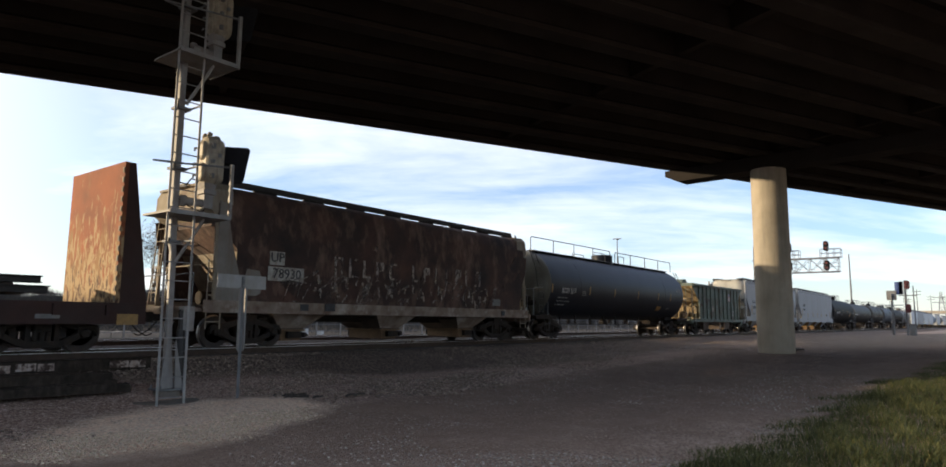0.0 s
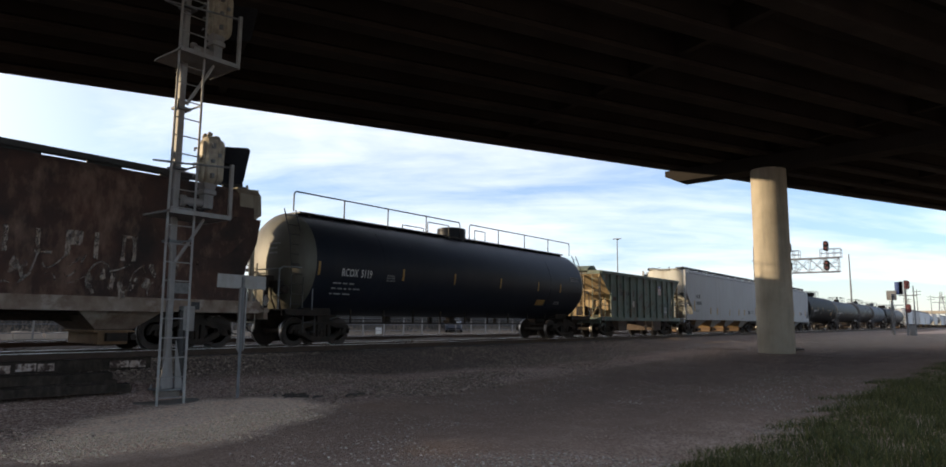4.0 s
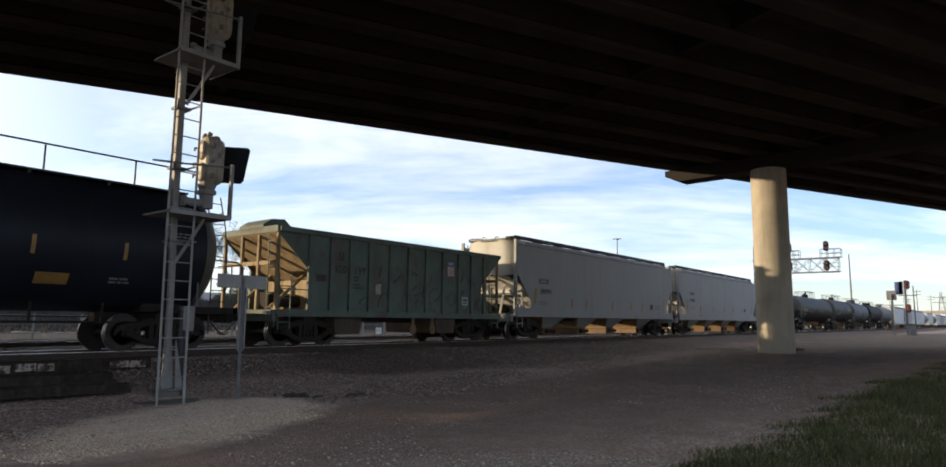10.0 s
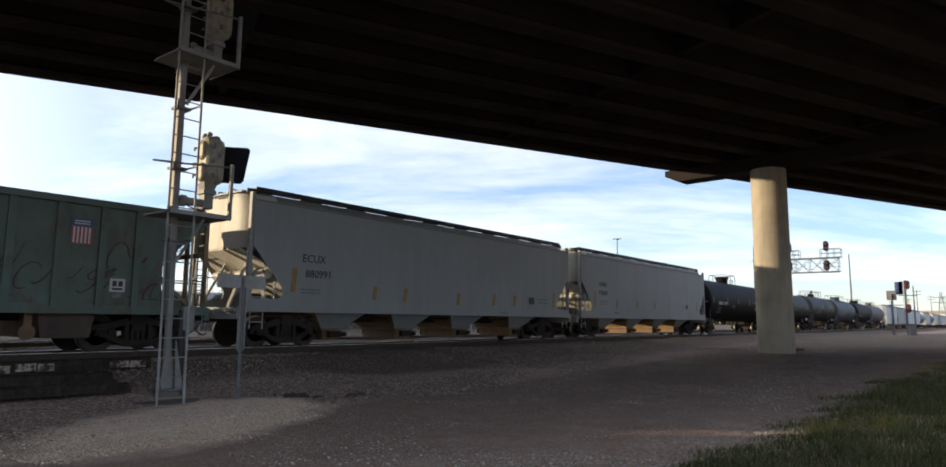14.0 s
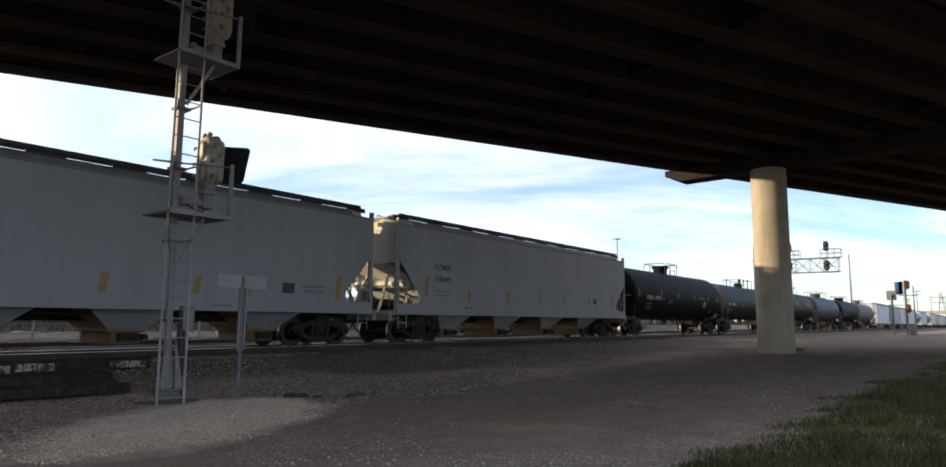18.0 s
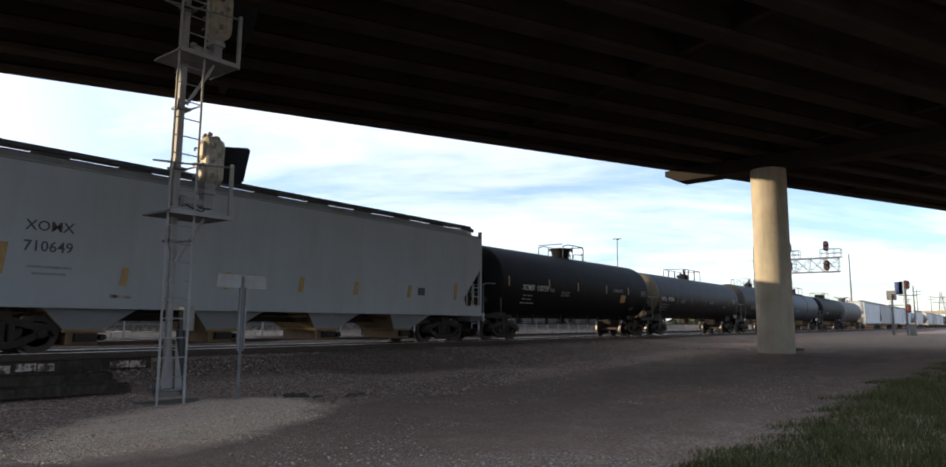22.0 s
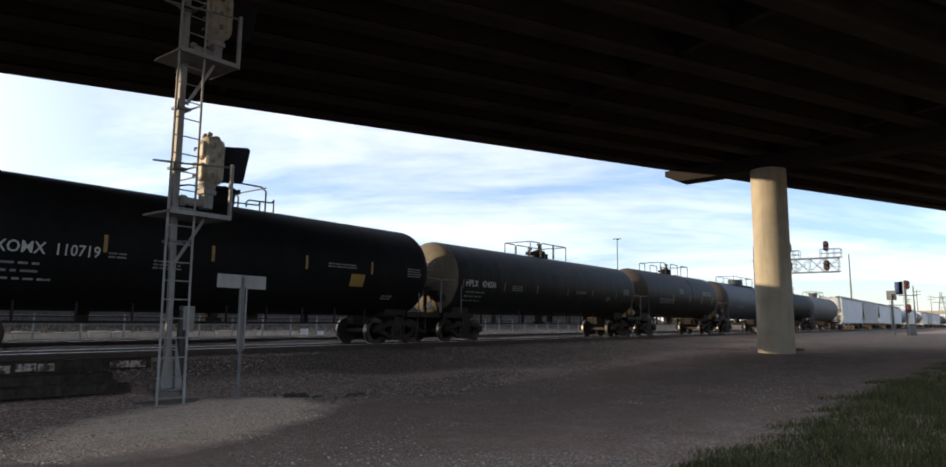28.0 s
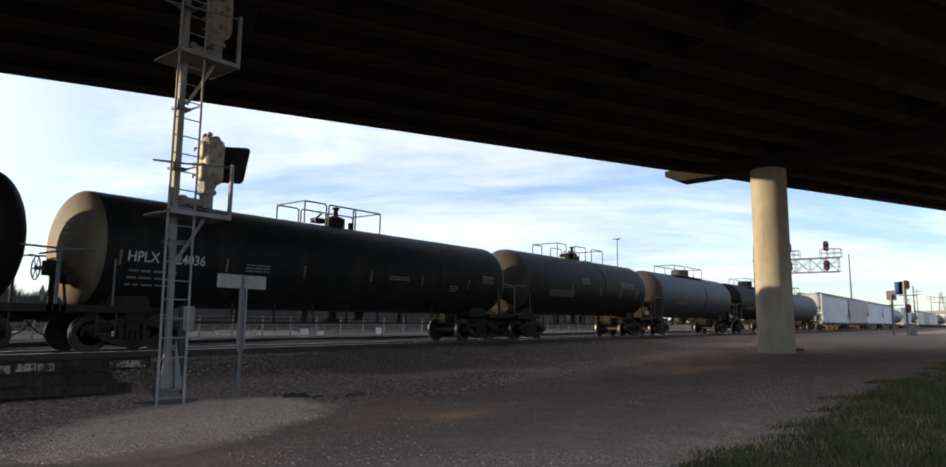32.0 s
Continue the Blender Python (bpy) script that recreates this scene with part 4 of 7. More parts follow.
        for y in (-0.75, 0.75):
            if dome == "split":
                for x0, x1 in ((a, a + 0.9), (m - 0.7, m + 0.5), (b - 1.3, b)):
                    bm = B()
                    pipe(bm, [(x0, y, top - 0.1), (x0, y, h - 0.06), (x0 + 0.07, y, h), (x1 - 0.07, y, h), (x1, y, h - 0.06), (x1, y, top - 0.1)], 0.026, 6)
                    part("handrail", bm, "tank_trim", car)
            elif dome == "tall":
                bm = B()
                pipe(bm, [(a, y, top - 0.2), (a, y, h - 0.12), (a + 0.5, y, h), (b - 0.15, y, h), (b, y, h - 0.12), (b, y, top - 0.2)], 0.026, 6)
                bar(bm, (m - 0.1, y, top - 0.2), (m - 0.1, y, h), 0.024, seg=6)
                part("handrail", bm, "tank_trim", car)
                bm = B()
                pipe(bm, [(b - 0.42, y * 0.5, top), (b - 0.42, y * 0.5, top + 0.16), (b - 0.34, y * 0.5, top + 0.23), (b + 0.5, y * 0.5, top + 0.26), (b + 0.56, y * 0.5, top + 0.36), (b + 0.56, y * 0.5, top - 0.05)], 0.024, 6)
                part("fitting_guard", bm, "tank_trim", car)
            else:
                bm = B()
                pipe(bm, [(a, y, top - 0.1), (a, y, h), (b, y, h), (b, y, top - 0.1)], 0.026, 6)
                for x in (m - 0.8, m + 0.9):
                    bar(bm, (x, y, top - 0.1), (x, y, h), 0.024, seg=6)
                part("handrail", bm, "tank_trim", car)
        for x in (a, b):
            bm = B()
            bar(bm, (x, -0.75, h), (x, 0.75, h), 0.024, seg=6)
            part("end_rail", bm, "tank_trim", car)
        if band:
            bm = B()
            lathe(bm, [(-0.06, r), (-0.05, r + 0.03), (0.05, r + 0.03), (0.06, r)], "x", 48, (1.3, 0, zc))
            part("band", bm, "tank_trim", car)
    # ladders over the side at both ends
    if walk_rails:
        bm = B()
        pts = [(-1.42, 1.2), (-1.42, 2.2), (-1.25, 3.4), (-0.9, 4.3)]
        for s in (-0.22, 0.22):
            pipe(bm, [(-L + 0.25 + s, y, z) for y, z in pts], 0.02, 5)
        for k in range(10):
            z = 1.3 + k * 0.31
            y = np.interp(z, [q[1] for q in pts], [q[0] for q in pts])
            bar(bm, (-L + 0.03, y, z), (-L + 0.47, y, z), 0.014, seg=5)
        part("ladder", bm, "tank_trim", car)
        bm = B()
        for s in (-0.22, 0.22):
            pipe(bm, [(L - 0.25 + s, y, z) for y, z in pts], 0.02, 5)
        for k in range(10):
            z = 1.3 + k * 0.31
            y = np.interp(z, [q[1] for q in pts], [q[0] for q in pts])
            bar(bm, (L - 0.47, y, z), (L - 0.03, y, z), 0.014, seg=5)
        part("ladder", bm, "tank_trim", car)
    # markings
    if mark:
        for k, w in enumerate((0.5, 0.3, 0.36)):
            y0, z0 = -0.42, zc + 0.58 - 0.15 * k
            q = math.sqrt(1 - (y0 * y0 + (z0 - zc) ** 2) / (r * r))
            nrm = Vector((-q / hd, y0 / (r * r), (z0 - zc) / (r * r))).normalized()
            bm = B()
            box(bm, (-(L - hd) - hd * q, y0, z0), (w, 0.06, 0.014), nrm.to_track_quat("Z", "X").to_matrix() @ Matrix.Rotation(radians(90), 3, "Z"))
            part("head_stencil", bm, "pale_mark", car)
        w1, w2 = mark.split()
        cw = 0.225 * squeeze
        text_on_tank(car, w1, 0.37, mark_x - (len(w2) + 0.8) * cw / 2, 2.36, r, zc, "white_mark", "white stencilled letters", squeeze)
        text_on_tank(car, w2, 0.37, mark_x + (len(w1) + 0.8) * cw / 2, 2.36, r, zc, "white_mark", "white stencilled car number", squeeze)
        rng = random.Random(int(cx * 10))
        for row in range(3):
            x = mark_x - 1.0
            for k in range(rng.randint(3, 5)):
                bm = B()
                w = rng.uniform(0.10, 0.34)
                d = 2.02 - row * 0.17 - zc
                y = -math.sqrt(r * r - d * d)
                box(bm, (x + w / 2, y - 0.002, 2.02 - row * 0.17), (w, 0.02, 0.05))
                x += w + 0.08
                part("stencil_line", bm, "pale_mark", car)
    for x in strips:
        curved_strip(car, r, zc, x, 2.14 + strip_dz, 2.14 + strip[2] + strip_dz, strip[1], strip[0], label="yellow reflective strip")
    for x, z0, z1, w, mt in panels:
        if mt != "pale_mark":
            curved_strip(car, r, zc, x, z0, z1, w, mt, name="stencil_panel")
            continue
        # a block of small stencilled lines, broken into words
        rng = random.Random(int(x * 100 + z0 * 10))
        for row in range(max(2, int((z1 - z0) / 0.085))):
            zz, u = z1 - 0.085 * row, x - w / 2
            while u < x + w / 2 - 0.06:
                k = min(rng.uniform(0.08, 0.26), x + w / 2 - u)
                curved_strip(car, r, zc, u + k / 2, zz - 0.042, zz, k, mt, name="stencil_line")
                u += k + 0.04
    return car


def hopper_meshes():
    out = {}
    bm = B()
    box(bm, (0, 0, 0), (0.85, 0.03, 0.15))
    out["bracket"] = finish(bm, "board_bracket", "tank_trim")
    # hatches are coloured dark for the shade between the running boards
    for k, mt in (("rust", "tank_trim"), ("pale", "galvdark")):
        bm = B()
        box(bm, (0, 0, 0), (1.5, 0.55, 0.2))
        out["hatch_" + k] = finish(bm, "roof_hatch", mt, bevel=0.03)
    return out


HM = hopper_meshes()


def hopper_section(style, x, a, zs, zlow, run, ztop):
    """One cross section of a covered hopper at x: a closed ring in y and z."""
    d = a - abs(x)
    low = zs + (zlow - zs) * min(max(d, 0) / run, 1.0)
    if style == "barrel":
        half = [(0.0, ztop), (0.8, ztop - 0.02), (1.25, ztop - 0.08), (1.44, ztop - 0.24), (1.54, ztop - 0.70), (1.585, ztop - 1.45), (1.59, ztop - 2.0), (1.58, ztop - 2.6), (1.53, 1.45), (1.50, 1.0)]
    else:
        half = [(0.0, ztop), (0.7, ztop - 0.02), (1.22, ztop - 0.06), (1.44, ztop - 0.14), (1.545, ztop - 0.32), (1.58, ztop - 0.8), (1.58, ztop - 2.0), (1.58, ztop - 2.6), (1.575, 1.45), (1.57, 1.05)]
    half = [(w, max(z, low)) for w, z in half] + [(0.5, low), (0.0, low)]
    ring = [(x, w, z) for w, z in half] + [(x, -w, z) for w, z in half[::-1]][1:-1]
    return ring


def spray_stroke(pts, w, y0, y1):
    """One bent flat stroke of paint along pts in x and z, from y0 to y1."""
    bm = B()
    rings = []
    n = len(pts)
    for k in range(n):
        p, q = pts[max(k - 1, 0)], pts[min(k + 1, n - 1)]
        dx, dz = q[0] - p[0], q[1] - p[1]
        ll = math.hypot(dx, dz) or 1.0
        nx, nz = -dz / ll * w / 2, dx / ll * w / 2
        rings.append([(pts[k][0] + u * nx, v, pts[k][1] + u * nz) for u, v in ((-1, y0), (1, y0), (1, y1), (-1, y1))])
    loft(bm, rings)
    return bm


CHUTE = ((1.20, 1.40, 1.22), (1.16, 1.37, 1.12), (0.46, 0.90, 0.56), (0.44, 0.88, 0.50))     # half length, half width, height


def covered_hopper(cx, half, paint, label, style="flat", bays=4, ztop=4.48, end_paint=None, sill_paint=None, marks=(), strips=(), detail=True, rolls=True, notch=2.3, zs=2.92, strokes=(), panels=(), scrawls=(), scrawl_out=0.03, chutes=()):
    car = thing("covered_hopper_car", label, "hopper car", "train of freight cars", at=pose(cx, TRACK, RAIL))
    CARS.append((car, cx))
    end_paint, sill_paint = end_paint or paint, sill_paint or paint
    a = half
    i = a - (0.06 if style == "flat" else 0.10)     # the end wall stands back from the end posts
    zlow = 1.12
    bow = 0.85 if style == "flat" else 0.25     # depth of the rounded corners of the end wall
    xs = [-i, -i + bow, -i + notch * 0.5, -i + notch, -i + notch + 0.3, 0, i - notch - 0.3, i - notch, i - notch * 0.5, i - bow, i]
    xs = xs[1:-1]
    bm = B()
    back = 0.0 if style == "flat" else 0.5     # how far the slope sheet starts behind the end wall
    loft(bm, [hopper_section(style, x, i - back, zs, zlow, notch - back, ztop) for x in xs])
    part("body", bm, paint, car, smooth=True)
    for s in (-1, 1):
        bm = B()
        rings = []
        for d, k in ((0.85, 1.0), (0.62, 0.985), (0.42, 0.945), (0.25, 0.87), (0.12, 0.77), (0.04, 0.65), (0.01, 0.55), (0.0, 0.45)) if style == "flat" else ((0.25, 1.0), (0.0, 0.99)):
            rings.append([(px, py * k, pz) for px, py, pz in hopper_section(style, s * (i - d), i - 0.3, zs, zs, notch, ztop - (0.06 if d == 0 else 0.0))])
        if style == "flat":
            loft(bm, rings)
        else:
            # folded end: an upright band under the roof, then a facet leaning in to the slope sheet
            loft(bm, [[(s * x, -w, z), (s * x, w, z), (s * (i - 0.7), w, z), (s * (i - 0.7), -w, z)] for z, x, w in ((ztop - 0.03, i - 0.04, 1.32), (ztop - 0.22, i, 1.48), (ztop - 0.8, i, 1.54), (zs, i - 0.5, 1.48))])
            bar(bm, (s * i, -1.42, ztop - 0.8), (s * (i - 0.2), -1.38, ztop - 0.3), 0.05)
            box(bm, (s * (i - 0.02), 0, ztop - 0.04), (0.16, 2.5, 0.07))
        part("end_wall", bm, end_paint, car, smooth=style == "flat")
        bm = B()
        top_w, low_w = (0.95, 1.5) if style == "flat" else (1.5, 1.5)
        loft(bm, [[(s * x, y, z) for y, z in ((-w, zz - 0.03), (w, zz - 0.03), (w, zz + 0.015), (-w, zz + 0.015))] for x, w, zz in ((i - back, top_w, zs), (i - back - 0.5, max(1.4, top_w), zs - 0.5 * (zs - zlow) / (notch - back)), (i - notch, low_w, zlow))])
        part("slope_sheet", bm, end_paint, car)
    # side plate with the swept end notches, a step proud of the body
    bm = B()
    zt = ztop - (0.95 if style == "barrel" else 0.3)
    for y in (-1, 1):
        arc = [(1.0 + 0.2 * math.sin(t), 1.64 - 0.21 * math.cos(t)) for t in np.linspace(0, 2.3, 7)]
        left = [(-a + 0.02, 1.05), (-a + 0.02, 1.43)] + [(-a + u, v) for u, v in arc] + [(-a + 0.16, zs - 0.02), (-a + 0.10, zs + 0.06), (-a + 0.06, zt)]
        poly = left + [(-x, z) for x, z in left[::-1]]
        if style == "barrel":
            poly = [(-a + 0.02, 1.0), (-a + 0.02, 1.34), (a - 0.02, 1.34), (a - 0.02, 1.0)]
            wing = B()
            prism(wing, [(-y * u, v) for u, v in ((-a + 0.95, 1.34), (-a + 3.2, 1.34), (-a + 0.95, 3.0))][::1 if y < 0 else -1], y * 1.575, y * 1.592)
            part("side_sheet", wing, paint, car)
            wing = B()
            prism(wing, [(-y * u, v) for u, v in ((a - 0.14, 3.7), (a - 0.24, 3.0), (a - 0.55, 2.3), (a - 0.72, 1.34), (a - 3.2, 1.34), (a - 1.0, 3.7))][::1 if y < 0 else -1], y * 1.57, y * 1.587)
            part("side_sheet", wing, paint, car)
            wing = B()
            prism(wing, [(-y * u, v) for u, v in ((-a + 0.36, 1.34), (-a + 1.16, 1.34), (-a + 1.15, 1.6), (-a + 1.06, 2.05), (-a + 0.94, 2.45), (-a + 0.80, 2.9), (-a + 0.70, 3.4), (-a + 0.60, 4.0), (-a + 0.36, 4.1))][::1 if y < 0 else -1], y * 1.56, y * 1.60)
            part("end_panel", wing, "end_grey", car, "repainted pale grey end panel")
            wing = B()
            prism(wing, [(-y * u, v) for u, v in ((-a + 1.20, 1.5), (-a + 1.62, 1.5), (-a + 1.76, 1.58), (-a + 1.82, 1.75), (-a + 1.80, 2.0), (-a + 1.70, 2.22), (-a + 1.30, 2.26), (-a + 1.22, 2.0))][::1 if y < 0 else -1], y * 1.588, y * 1.602)
            part("patch_plate", wing, "end_grey", car, "pale grey patch plate")
        prism(bm, poly, y * 1.585, y * 1.605)
    part("side_plate" if style != "barrel" else "side_sill", bm, sill_paint, car)
    add_ends(car, a + 0.12, a - 1.75, rolls)
    # outlet chutes under the belly
    pitch = (2 * i - 2 * notch - 0.2) / bays
    spots = chutes or [-i + notch + 0.1 + (k + 0.5) * pitch for k in range(bays)]
    bm = B()
    loft(bm, [[(u * hx, v * hy, z) for u, v in ((-1, -1), (1, -1), (1, 1), (-1, 1))] for hx, hy, z in CHUTE])
    me = finish(bm, "outlet_chute", "funnel" if paint != "rust_hopper" else "rust_chute", bevel=0.01)
    bm = B()
    box(bm, (0, 0, 0.50), (1.0, 1.90, 0.05))
    box(bm, (0, 0, 0.33), (0.74, 1.74, 0.30))
    gate_me = finish(bm, "outlet_frame", "chute", bevel=0.01)
    for x in spots:
        ch = part("outlet_chute", me, None, car, "weathered discharge chute", at=pose(x, 0, 0))
        for q in (-1, 1) if detail else ():
            b2 = B()
            loft(b2, [[(-hx, q * (hy + 0.008), z), (hx, q * (hy + 0.008), z), (hx, q * (hy - 0.02), z), (-hx, q * (hy - 0.02), z)] for hx, hy, z in CHUTE[:3]])
            part("chute_side", b2, sill_paint, ch, "side sheet painted like the car")
        if detail:
            part("outlet_frame", gate_me, None, ch, "rust-yellow outlet frame")
            for y in (-1.0, 1.0):
                b2 = B()
                box(b2, (0.02, y, 0.36), (0.5, 0.14, 0.2))
                part("outlet_gate", b2, "steel_dark", ch)
                b2 = B()
                lathe(b2, [(y - 0.1, 0.08), (y + 0.1, 0.08)], "y", 8, (0.40, 0, 0.36))
                part("gate_capstan", b2, "steel_dark", ch)
    zr = ztop + (0.085 if style == "flat" else 0.16)
    by = 1.0 if style == "flat" else 0.62
    for y in (-by, by):
        bm = B()
        box(bm, (0, y, zr), (2 * a - 0.7, 0.5, 0.045))
        box(bm, (0, y + math.copysign(0.25, y), zr - 0.005), (2 * a - 0.7, 0.03, 0.11 if style == "flat" else 0.15))
        part("running_board", bm, "tank_trim", car)
        if style == "flat":
            # weathered roof edge with its eave angle over the side sheet
            q = math.copysign(1, y)
            bm = B()
            loft(bm, [[(x, q * w, z) for w, z in ((1.553, ztop - 0.32), (1.448, ztop - 0.132), (1.23, ztop - 0.052), (1.2, ztop - 0.08), (1.40, ztop - 0.2), (1.5, ztop - 0.34))] for x in (-a + 0.9, a - 0.9)])
            part("roof_edge", bm, "grimy_roof", car)
            bm = B()
            box(bm, (0, q * 1.60, ztop - 0.335), (2 * a - 0.3, 0.035, 0.035))
            part("eave_angle", bm, "galvdark", car)
    n = int(2 * a / 1.9)
    for k in range(n + 1):
        for y in (-by, by):
            part("board_bracket", HM["bracket"], None, car, at=pose(-a + 0.5 + k * (2 * a - 1.0) / n, y * 1.18, zr - 0.1))
    m = int(2 * a / 2.3)
    for k in range(m):
        x = -a + 1.4 + k * (2 * a - 2.8) / max(m - 1, 1)
        part("roof_hatch", HM["hatch_" + ("rust" if paint == "rust_hopper" else "pale")], None, car, at=pose(x, 0, ztop - 0.075))
    for s in (-1, 1):
        bm = B()
        box(bm, (s * (a - 0.1), 0, 1.08), (0.9, 3.0, 0.10))
        box(bm, (s * (a + 0.22), 0, 1.0), (0.14, 3.05, 0.34))
        part("end_sill", bm, sill_paint, car, bevel=0.01)
        if not detail:
            continue
        # corner posts, roof hoop, ladder and diagonal braces
        for y in (-1.5, 1.5):
            bm = B()
            if style == "flat":
                bar(bm, (s * (a - 0.04), y * 1.01, 1.1), (s * (a - 0.06), y * 1.01, ztop - 0.10), 0.13, 0.11)
            else:
                bar(bm, (s * (a - 0.34), y * 1.04, 1.1), (s * (a - 0.34), y * 1.02, zt - 0.2), 0.10, 0.08)
                bar(bm, (s * (a - 0.34), y * 1.02, zt - 0.2), (s * (a - 0.34), y * 0.72, ztop + 0.12), 0.05)
            part("corner_post", bm, sill_paint if style != "barrel" else end_paint, car)
        if style == "flat":
            for y in (-0.55, 0.55):
                bm = B()
                bar(bm, (s * (i - 0.55), y, zs - 0.35), (s * (a + 0.1), y * 1.4, 1.15), 0.09, 0.07)
                part("end_brace", bm, end_paint, car)
        if style == "flat":
            bm = B()
            prism(bm, [(s * (a - 0.75), ztop - 0.05), (s * (a + 0.02), ztop - 0.05), (s * (a + 0.02), ztop + 0.0), (s * (a - 0.75), ztop + 0.03)], -1.05, 1.05)
            part("roof_overhang", bm, paint, car)
        if style == "flat":
            bm = B()
            lathe(bm, [(-1.4, 0.15), (1.4, 0.15)], "y", 14, (s * (a - 0.78), 0, 2.18))
            part("end_bolster", bm, end_paint, car, smooth=True)
            for x, z1 in ((0.5, 2.35), (0.92, 1.95)):
                bm = B()
                bar(bm, (s * (a - x), -1.54, 1.42), (s * (a - x), -1.54, z1), 0.035)
                part("grab_post", bm, sill_paint, car)
            for x in (0.3, 0.75):
                bm = B()
                prism(bm, [(s * (a - x - 0.05), 1.43), (s * (a - x + 0.05), 1.43), (s * (a - x), 1.68)], -1.3, -1.27)
                part("gusset", bm, end_paint, car)
        bm = B()
        if style == "flat":
            bar(bm, (s * (i - 0.12), -0.9, zs), (s * (i - 0.12), 0.9, zs), 0.06, 0.10)
        else:
            bar(bm, (s * (a - 0.1), -1.45, 2.3), (s * (a - 0.1), 1.45, 2.3), 0.03, 0.03)
        part("cross_beam", bm, end_paint, car)
        for args in ((s * (a + 0.05), 1.12, 1.0, ztop - 0.2, 0.45, "y", 0.018, 0.38, -s * 0.25), (s * (a - 0.36), -1.53, 0.55, 2.45, 0.42, "x", 0.018, 0.36), (s * (a - 0.36), 1.53, 0.55, 2.45, 0.42, "x", 0.018, 0.36)):
            bm = B()
            ladder_into(bm, *args)
            part("ladder", bm, sill_paint if style != "barrel" else end_paint, car)
        bm = B()
        for y in (-0.62, 0.62):
            pipe(bm, [(s * (a - 0.35), y * 0.6, zr), (s * (a - 0.12), y * 0.6, zr + 0.02), (s * (a + 0.03), y * 0.6, zr - 0.2)], 0.02, 5)
        bar(bm, (s * (a + 0.03), -0.4, zr - 0.2), (s * (a + 0.03), 0.4, zr - 0.2), 0.02, seg=5)
        part("roof_hoop", bm, "galvdark", car)
        bm = B()
        pipe(bm, [(s * (a + 0.2), -1.4, 1.1), (s * (a + 0.2), -1.4, 2.05), (s * (a + 0.2), 1.4, 2.05), (s * (a + 0.2), 1.4, 1.1)], 0.02, 5)
        part("grab_rail", bm, "galvdark", car)
        if s > 0:
            bm = B()
            lathe(bm, [(-0.02, 0.26), (0.0, 0.28), (0.02, 0.26), (0.0, 0.24), (-0.02, 0.26)], "x", 18, (s * (a + 0.12), 0.65, 2.3))
            box(bm, (s * (a + 0.0), 0.65, 2.3), (0.2, 0.3, 0.45))
            part("brake_wheel", bm, "galvdark", car)
    if detail:
        bm = B()
        lathe(bm, [(-0.55, 0.2), (0.55, 0.2)], "x", 12, (-a + 1.5, 0.3, 1.45))
        box(bm, (a - 1.4, -0.4, 1.3), (0.5, 0.4, 0.4))
        bar(bm, (-a + 1, -1.0, 0.92), (a - 1, -1.0, 0.92), 0.025, seg=5)
        part("brake_rigging", bm, "steel_dark", car)
    y = -1.612
    for s, size, x, z, mt, lb in marks:
        text_part(car, s, size, x, y - (0.034 if style == "barrel" else 0), z, mt, lb)
    for x, z0, z1 in strips:
        bm = B()
        prism(bm, [(x - 0.115, z0), (x + 0.055, z0), (x + 0.115, z1), (x - 0.055, z1)], y - 0.006, y + 0.006)
        part("reflector_strip", bm, "yellow", car, "yellow reflective strip")
    shapes = ([(0, 0), (0.1, 0), (0.1, 0.9), (0.27, 0.9), (0.27, 0), (0.37, 0), (0.37, 1), (0, 1)], [(0, 0), (0.36, 0), (0.36, 0.12), (0.1, 0.12), (0.1, 1), (0, 1)],
              [(0, 0), (0.1, 0), (0.1, 1), (0, 1)], [(0, 0), (0.36, 0), (0.36, 0.12), (0.1, 0.12), (0.1, 0.88), (0.36, 0.88), (0.36, 1), (0, 1)], [(0, 0), (0.1, 0), (0.1, 0.45), (0.3, 0.45), (0.36, 0.6), (0.36, 1), (0, 1)])
    for k, (x, z, h) in enumerate(strokes):
        bm = B()
        rr = random.Random(int(x * 100))
        q = rr.uniform(0.8, 1.05)
        prism(bm, [(x - 0.18 + u, z + (v - 0.5) * h * q) for u, v in shapes[(k * 3 + k // 4) % 5]], y - 0.027, y - 0.013)
        part("faded_letter", bm, "worn_letter", car)
    for pts, w, mt in scrawls:
        bm = spray_stroke(pts, w, y - scrawl_out, y - scrawl_out + 0.01)
        part("graffiti_stroke", bm, mt, car)
    for x, z, w, h, mt in panels:
        bm = B()
        box(bm, (x, y - (0.02 if style == "barrel" else 0), z), (w, 0.014, h))
        part("stencil_panel", bm, mt, car)
    return car


def scribbles(seed, n, x0, x1, z0, z1, mt="faded_mark"):
    """n loose spray strokes, each a wavy or looping line."""
    rng = random.Random(seed)
    out = []
    for k in range(n):
        cx, cz = rng.uniform(x0, x1), rng.uniform(z0, z1)
        rx, rz = rng.uniform(0.12, 0.4), rng.uniform(0.12, 0.38)
        ph, span = rng.uniform(0, 6.28), rng.uniform(1.5, 4.6)
        m = 9
        pts = []
        for i in range(m):
            t = ph + span * i / (m - 1)
            pts.append((cx + rx * math.cos(t) + 0.1 * i / m, min(max(cz + rz * math.sin(t * 1.2), z0 - 0.05), z1 + 0.1)))
        out.append((pts, rng.uniform(0.012, 0.04), mt))
    return out


